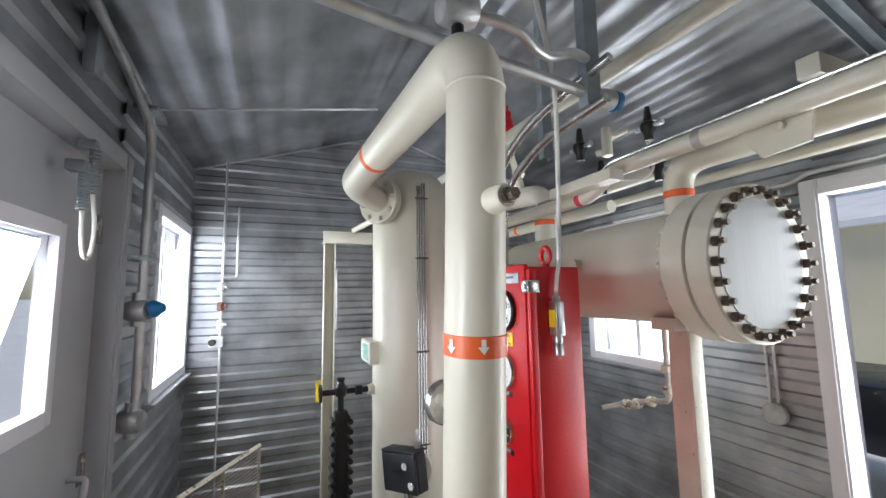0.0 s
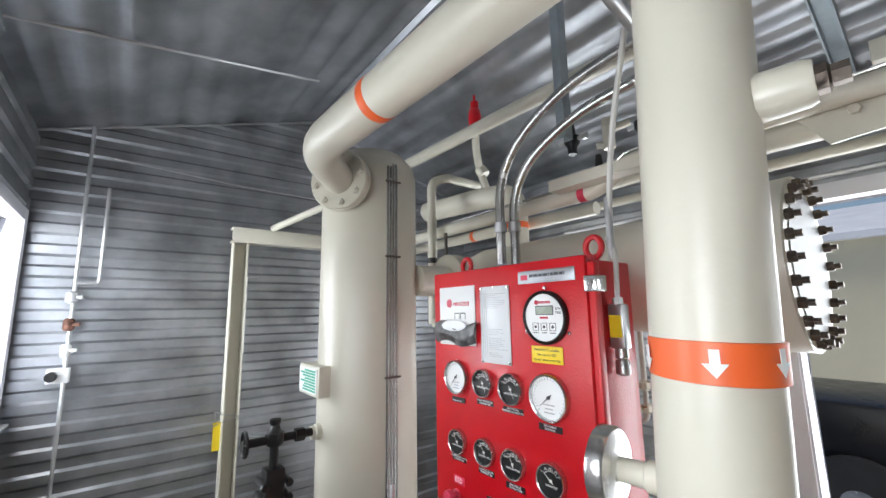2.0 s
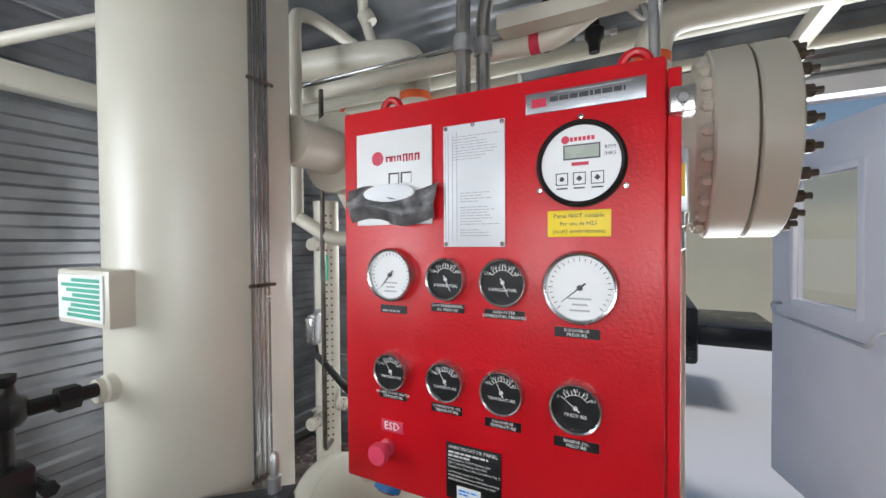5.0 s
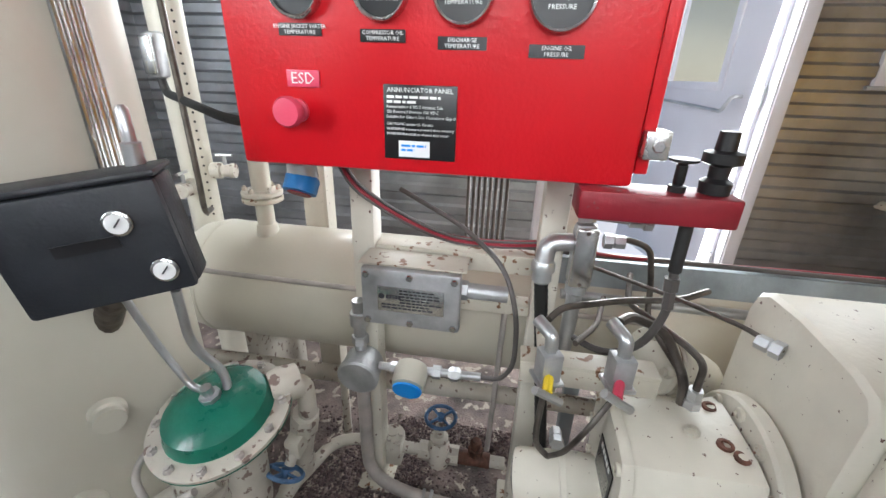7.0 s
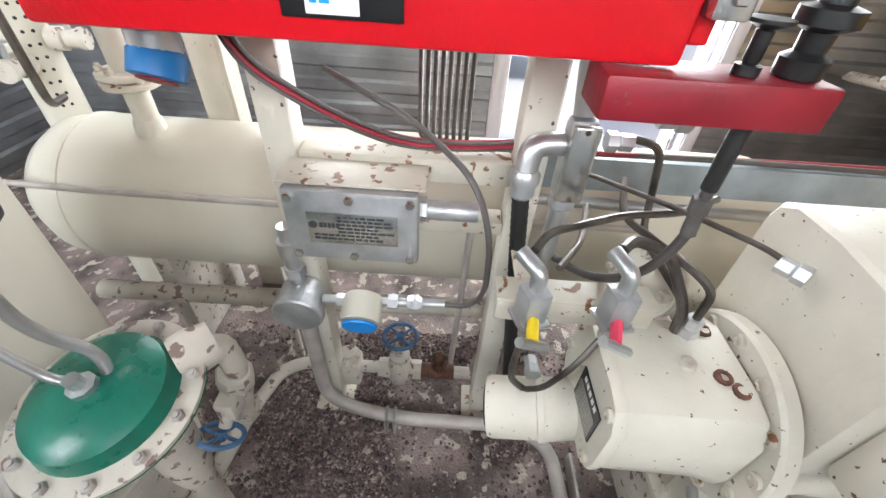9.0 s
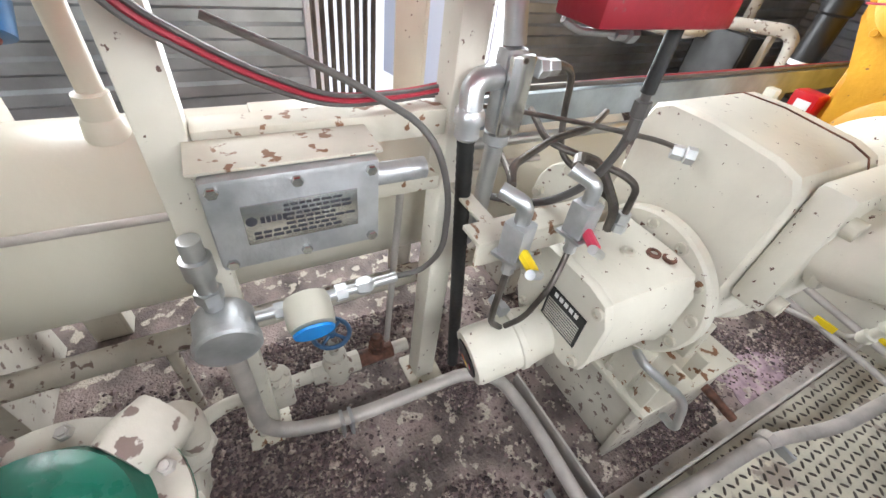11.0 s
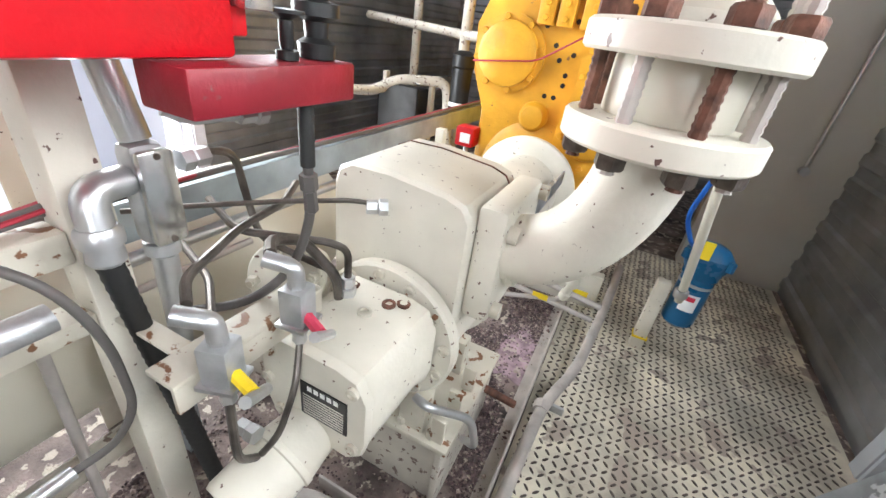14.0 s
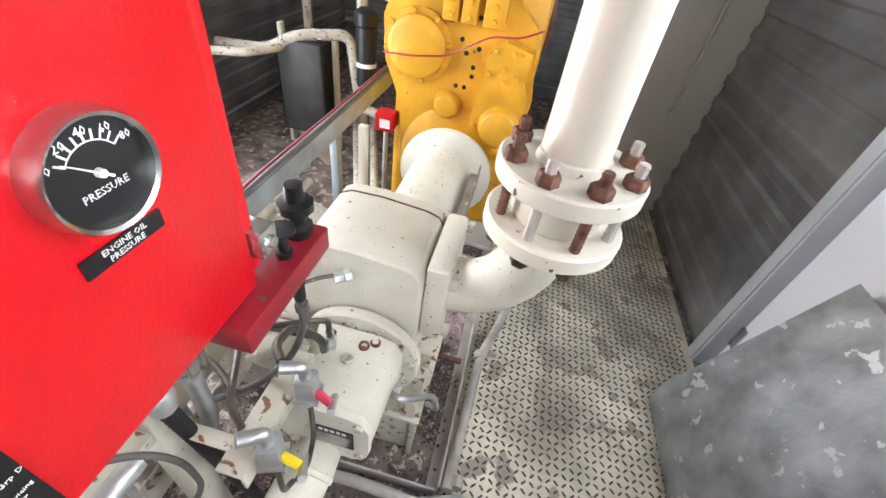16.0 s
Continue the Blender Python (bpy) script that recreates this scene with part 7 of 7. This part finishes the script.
lathe(b, (2.70, 1.515, 0.98), (-1, 0, 0), [(0.045, 0), (0.05, 0.01), (0.05, 0.035), (0.045, 0.04), (0.0, 0.041)], 28)
part("disc", b, CAST, fh)
for dy in (-0.015, 0.02):
    b = B()
    box(b, 2.692, 2.698, 1.515 + dy, 1.527 + dy, 1.02, 1.40)
    part("strap", b, CONDUIT, fh)

# ---- left-hand wall conduits ----
lc = thing("wall_conduits", (0.04, 2.28, 0.95), "pair of zinc conduits with cast boxes by the door", "conduit")
for pts in ([(0.05, 1.45, 2.395), (0.05, 1.86, 2.33), (0.05, 2.20, 2.24), (0.05, 2.215, 1.2), (0.05, 2.20, 1.12)], [(0.03, 1.3, 2.42), (0.03, 2.18, 2.36), (0.03, 2.30, 2.26), (0.03, 2.29, 1.12)]):
    b = B()
    tube(b, pts, 0.0155, 0.10, 12, 8)
    part("conduit", b, CONDUIT, lc)
for zz, nm in ((1.51, 1), (1.10, 0)):
    b = B()
    lathe(b, (0.02, 2.215, zz), (1, -0.3, 0), [(0.035, -0.02), (0.042, 0.0), (0.042, 0.045), (0.036, 0.06), (0.0, 0.062)], 24)
    rod(b, (0.04, 2.215, zz - 0.06), (0.04, 2.215, zz + 0.07), 0.022, 12)
    part("cast_box", b, CAST, lc)
b = B()
lathe(b, (0.085, 2.205, 1.515), (1, -0.2, 0.15), [(0.032, 0), (0.034, 0.01), (0.024, 0.03), (0.016, 0.045), (0.0, 0.05)], 18)
part("blue_cap", b, BLUE, lc, "blue plastic cap")
for zz in (1.71, 2.31):
    b = B()
    box(b, -0.01, 0.075, 2.17, 2.33, zz - 0.006, zz + 0.012, 0.002)
    part("strap", b, GALV_DULL, lc)
b = B()
box(b, -0.015, 0.02, 1.74, 1.80, 2.22, 2.55, 0.004)
solo("strut_rail", b, CHANNEL, "dark grey strut rail above the door", "strut")

nc = thing("gable_conduits", (0.22, 3.45, 1.2), "thin conduits and a small switch box on the gable wall", "conduit")
for pts in ([(0.19, 3.44, 2.50), (0.19, 3.44, 0.2)], [(0.277, 3.44, 2.18), (0.277, 3.44, 1.69), (0.19, 3.44, 1.69)]):
    b = B()
    tube(b, pts, 0.008, 0.02, 8)
    part("conduit", b, CONDUIT, nc)
b = B()
box(b, 0.13, 0.21, 3.405, 3.45, 1.225, 1.29, 0.004)
sw = part("switch_box", b, WHITE, nc)
b = B()
lathe(b, (0.15, 3.405, 1.258), (0, -1, 0), [(0.022, 0), (0.022, 0.03), (0.018, 0.035)], 16)
part("knob", b, BLACK, sw)
for zz, mm, r in ((1.62, CAST, 0.026), (1.49, RUST, 0.022), (1.37, WHITE, 0.02)):
    b = B()
    lathe(b, (0.185, 3.435, zz - 0.03), (0, 0, 1), [(r * 0.6, 0), (r, 0.01), (r, 0.05), (r * 0.6, 0.06)], 10)
    rod(b, (0.185, 3.43, zz), (0.225, 3.42, zz), r * 0.4, 8)
    part("fitting", b, mm, nc)
b = B()
tube(b, [(0.0, 2.50, 2.44), (0.55, 2.62, 2.585), (1.1, 2.75, 2.735)], 0.006, 0, 6)
solo("ceiling_wire_tube", b, CONDUIT, "thin conduit clipped under the ceiling slope", "conduit")
b = B()
tube(b, [(0.28, 3.46, 2.35), (0.9, 3.46, 2.31), (1.5, 3.46, 2.30)], 0.005, 0, 6)
solo("gable_tube", b, CONDUIT, "thin tube across the gable wall", "tube")
b = B()
tube(b, [(1.02, 3.44, 1.75), (0.95, 3.44, 1.75), (0.95, 3.44, 1.30)], 0.007, 0.02, 8)
solo("gable_drop_tube", b, CONDUIT, "small bent tube on the gable wall", "tube")

rk = thing("pipe_rack", (1.1, 3.33, 0), "cream angle steel pipe rack against the gable wall", "rack")
b = B()
box(b, 0.845, 0.852, 3.30, 3.37, 0.0, 1.93, 0.001)
box(b, 0.852, 0.925, 3.363, 3.37, 0.0, 1.93, 0.001)
box(b, 0.918, 0.925, 3.30, 3.363, 0.0, 1.93, 0.001)
part("upright", b, CREAM, rk)
b = B()
box(b, 0.835, 1.70, 3.29, 3.37, 1.932, 1.94, 0.001)
box(b, 0.835, 1.70, 3.29, 3.297, 1.94, 2.01, 0.001)
box(b, 0.835, 1.70, 3.29, 3.37, 2.01, 2.018, 0.001)
part("beam", b, CREAM, rk)
b = B()
box(b, 1.62, 1.69, 3.30, 3.36, 0.0, 1.93, 0.002)
part("upright", b, CREAM, rk)
b = B()
rod(b, (1.05, 3.30, 2.03), (1.30, 2.95, 2.16), 0.02, 14)
part("stub_pipe", b, CREAM, rk)
yt2 = thing("hanging_tag", (0.82, 3.28, 0.85), "yellow tag hanging on a twisted wire", "tag")
b = B()
box(b, 0.80, 0.835, 3.285, 3.288, 0.83, 0.97, 0.0)
part("tag", b, YELLOW_TAG, yt2)
b = B()
tube(b, [(0.81, 3.285, 0.97), (0.80, 3.27, 1.03), (0.845, 3.29, 1.0), (0.95, 3.285, 0.99)], 0.003, 0.02, 5)
tube(b, [(0.79, 3.28, 0.95), (0.845, 3.29, 0.97), (0.96, 3.285, 0.98)], 0.003, 0.02, 5)
part("wire", b, CONDUIT, yt2)

# wire-mesh guard by the gable
mg = thing("mesh_guard", (0.3, 3.0, 0), "rusty angle guard rail with wire mesh", "guard")
G0, G1 = Vector((0.12, 2.62, 0.62)), Vector((0.46, 3.22, 0.62))
b = B()
tube(b, [G0, G1], 0.016, 0, 4)
part("top_rail", b, CREAM_RUST, mg)
for p in (G0, G1, (G0 + G1) / 2):
    b = B()
    rod(b, (p.x, p.y, 0), (p.x, p.y, 0.615), 0.013, 4)
    part("upright", b, CREAM_RUST, mg)
b = B()
for i in range(34):
    p = G0.lerp(G1, (i + 0.5) / 34)
    rod(b, (p.x, p.y, 0.05), (p.x, p.y, 0.61), 0.0018, 4)
for i in range(28):
    rod(b, (G0.x, G0.y, 0.05 + i * 0.02), (G1.x, G1.y, 0.05 + i * 0.02), 0.0018, 4)
tagged(part("mesh", b, CONDUIT_DUSTY, mg), kind="stuff")

# conduit outlet body on the perforated post, with its cable to the panel
cb = thing("conduit_outlet", (1.68, 2.41, 1.0), "grey cast conduit outlet with a black cable", "conduit fitting")
b = B()
rod(b, (1.76, 2.47, 1.12), (1.655, 2.42, 1.105), 0.018, 14)
lathe(b, (1.72, 2.452, 1.115), (-1, -0.45, -0.1), [(0.023, 0), (0.023, 0.02)], 8)
part("nipple", b, CONDUIT, cb)
b = B()
box(b, 1.628, 1.668, 2.388, 2.428, 1.02, 1.13, 0.012)
bd2 = part("body", b, CAST, cb)
b = B()
box(b, 1.616, 1.6275, 2.391, 2.425, 1.03, 1.12, 0.005)
part("cover", b, STEEL, bd2)
b = B()
tube(b, [(1.648, 2.408, 1.02), (1.645, 2.40, 0.985), (1.60, 2.31, 0.97), (1.50, 2.13, 0.945), (1.405, 1.90, 0.94)], 0.011, 0.05)
part("cable", b, RUBBER, cb)

# stub nozzles with small valves on the perforated post
for z, out_ in ((0.74, (0.25, -1, 0)), (0.70, (-1, -0.2, 0)), (1.38, (-1, -0.3, 0))):
    sn = thing("level_cock", (1.80, 2.49, z), "small cream level cock with a steel stem on the post", "valve", "cocks on the perforated post")
    d_ = Vector(out_).normalized()
    o_ = Vector((1.80, 2.49, z)) + d_ * 0.045
    b = B()
    lathe(b, o_, d_, [(0.026, 0), (0.026, 0.03), (0.020, 0.034), (0.020, 0.06), (0.024, 0.062), (0.024, 0.075)], 14)
    part("body", b, CREAM_DUSTY, sn)
    b = B()
    rod(b, o_ + d_ * 0.045, o_ + d_ * 0.045 + Vector((0, 0, 0.05)), 0.006, 8)
    rod(b, o_ + d_ * 0.02 + Vector((0, 0, 0.05)), o_ + d_ * 0.07 + Vector((0, 0, 0.05)), 0.005, 8)
    part("handle", b, CONDUIT, sn)
b = B()
tube(b, [(1.60, 2.32, 1.9), (1.60, 2.32, 0.75), (1.62, 2.34, 0.66), (1.72, 2.40, 0.64)], 0.008, 0.04, 8)
solo("drain_tube", b, TUBE_DARK, "thin steel drain tube beside the perforated post", "tube")

# white drain valve and its line between the skid and the filter
wv = thing("drain_cock", (0.92, 0.43, 0.2), "white threaded drain cock on a thin line", "valve")
b = B()
tube(b, [(1.12, 0.50, 0.22), (0.93, 0.43, 0.235), (0.915, 0.43, 0.26)], 0.008, 0.01)
part("line", b, CONDUIT_DUSTY, wv)
b = B()
lathe(b, (0.915, 0.43, 0.245), (-0.25, 0.1, 1), [(0.012, 0), (0.018, 0.012), (0.018, 0.03), (0.013, 0.035), (0.013, 0.06), (0.019, 0.065), (0.019, 0.09), (0.012, 0.10), (0.012, 0.14)], 10)
part("body", b, CREAM, wv)
b = B()
box(b, 0.955, 1.005, 0.452, 0.458, 0.232, 0.25)
part("yellow_tag", b, YELLOW_TAG, wv)

# dried spill on the skid floor
b = B()
ring = []
for i in range(30):
    a = 2 * math.pi * i / 30
    k = 0.10 + 0.06 * noise.noise((math.cos(a) * 1.6, math.sin(a) * 1.6, 7.0))
    ring.append((1.0 + math.cos(a) * k * 0.65, 0.50 + math.sin(a) * k * 1.7))
loft(b, [[(x, y, z) for x, y in ring] for z in (0.0005, 0.0035)])
solo("floor_spill", b, SPILL, "dried pale pink spill on the skid floor", "spill")

# galvanised hood that slopes from the door to the floor
hd = thing("sheet_hood", (0.15, 1.3, 0.0), "sloping galvanised sheet hood with water spots", "hood")
b = B()
loft(b, [[(0.225, y, 0.0), (0.225, y, 0.105), (0.012, y, 0.70), (0.012, y, 0.0)] for y in (0.655, 1.95)])
bmesh.ops.bevel(b, geom=list(b.edges), offset=0.004, segments=2, affect="EDGES")
part("sheet", b, GALV_DULL, hd)

# flat beige partition beyond the tread plate
b = B()
box(b, X0 + 0.002, 0.46, -0.80, -0.72, 0.0, 2.40, 0.003)
tagged(part("wall_partition", b, BEIGE_WALL, None), "flat beige painted partition beside the engine", "wall", kind="structure")
b = B()
tube(b, [(0.16, -0.70, 2.3), (0.16, -0.70, 0.62)], 0.008, 0, 8)
lathe(b, (0.16, -0.70, 0.60), (0, 1, 0), [(0.02, -0.01), (0.02, 0.02)], 12)
solo("partition_conduit", b, CONDUIT, "thin conduit with a round end on the partition", "conduit")

# ---- floor covering, last ----
b = B()
box(b, X0 + 0.03, 0.902, -0.71, 2.2, 0.0005, 0.006)
tp = tagged(part("tread_plate", b, PLATE, None), "dusty diamond tread plate along the walkway", "floor plate", kind="structure")
verts, faces = [], []
shape = ((-0.011, 0), (-0.006, 0.0032), (0.006, 0.0032), (0.011, 0), (0.006, -0.0032), (-0.006, -0.0032))
row = 0
y = -0.69
while y < 1.65:
    x = 0.05
    k = 0
    while x < 0.885:
        s = 1 if (row + k) % 2 else -1
        c, n0 = math.cos(s * 0.785), len(verts)
        sn = math.sin(s * 0.785)
        for z, f in ((0.006, 1.0), (0.0083, 0.78)):
            for u_, v_ in shape:
                verts.append((x + (u_ * c - v_ * sn) * f, y + (u_ * sn + v_ * c) * f, z))
        faces.append(tuple(range(n0 + 6, n0 + 12)))
        for i in range(6):
            faces.append((n0 + i, n0 + (i + 1) % 6, n0 + 6 + (i + 1) % 6, n0 + 6 + i))
        x += 0.0245
        k += 1
    y += 0.0245
    row += 1
me = bpy.data.meshes.new("tread_lugs")
me.from_pydata(verts, [], faces)
me.materials.append(TREAD)
lo = new("tread_lugs", me)
lo.parent = tp
tagged(lo, kind="stuff")

rnd = random.Random(11)
verts, faces = [], []


def crumb(x, y, r):
    n0 = len(verts)
    for sx, sy, sz in ((1, 0, 0), (-1, 0, 0), (0, 1, 0), (0, -1, 0), (0, 0, 1), (0, 0, -0.6)):
        k = r * rnd.uniform(0.6, 1.3)
        verts.append((x + sx * k, y + sy * k, 0.002 + r * 0.4 + sz * k * 0.7))
    for a, b_, c in ((0, 2, 4), (2, 1, 4), (1, 3, 4), (3, 0, 4), (2, 0, 5), (1, 2, 5), (3, 1, 5), (0, 3, 5)):
        faces.append((n0 + a, n0 + b_, n0 + c))


count = 0
while count < 46000:
    x, y = rnd.uniform(0.92, 1.62), rnd.uniform(-0.2, 2.15)
    if math.hypot((x - 1.0) / 0.65, (y - 0.50) / 1.7) < 0.09 and rnd.random() > 0.15:
        continue
    if noise.noise((x * 3.0, y * 3.0, 4.0)) < -0.12 + 0.9 * max(0, 1.05 - x) + 0.6 * max(0, y - 1.75):
        if rnd.random() > 0.12:
            continue
    crumb(x, y, rnd.uniform(0.002, 0.0055) if rnd.random() < 0.95 else rnd.uniform(0.006, 0.010))
    count += 1
for i in range(2600):
    t = rnd.random()
    x, y = 0.90 - abs(rnd.gauss(0, 0.05)), rnd.uniform(-0.6, 1.4)
    if i % 3 == 0:
        x, y = X0 + 0.05 + abs(rnd.gauss(0, 0.06)), rnd.uniform(-0.65, 0.6)
    crumb(x, y, rnd.uniform(0.0015, 0.004))
me = bpy.data.meshes.new("grit")
me.from_pydata(verts, [], faces)
me.materials.append(GRIT)
tagged(new("grit", me), "dark crumbly grit strewn over the skid floor", "grit", kind="stuff")
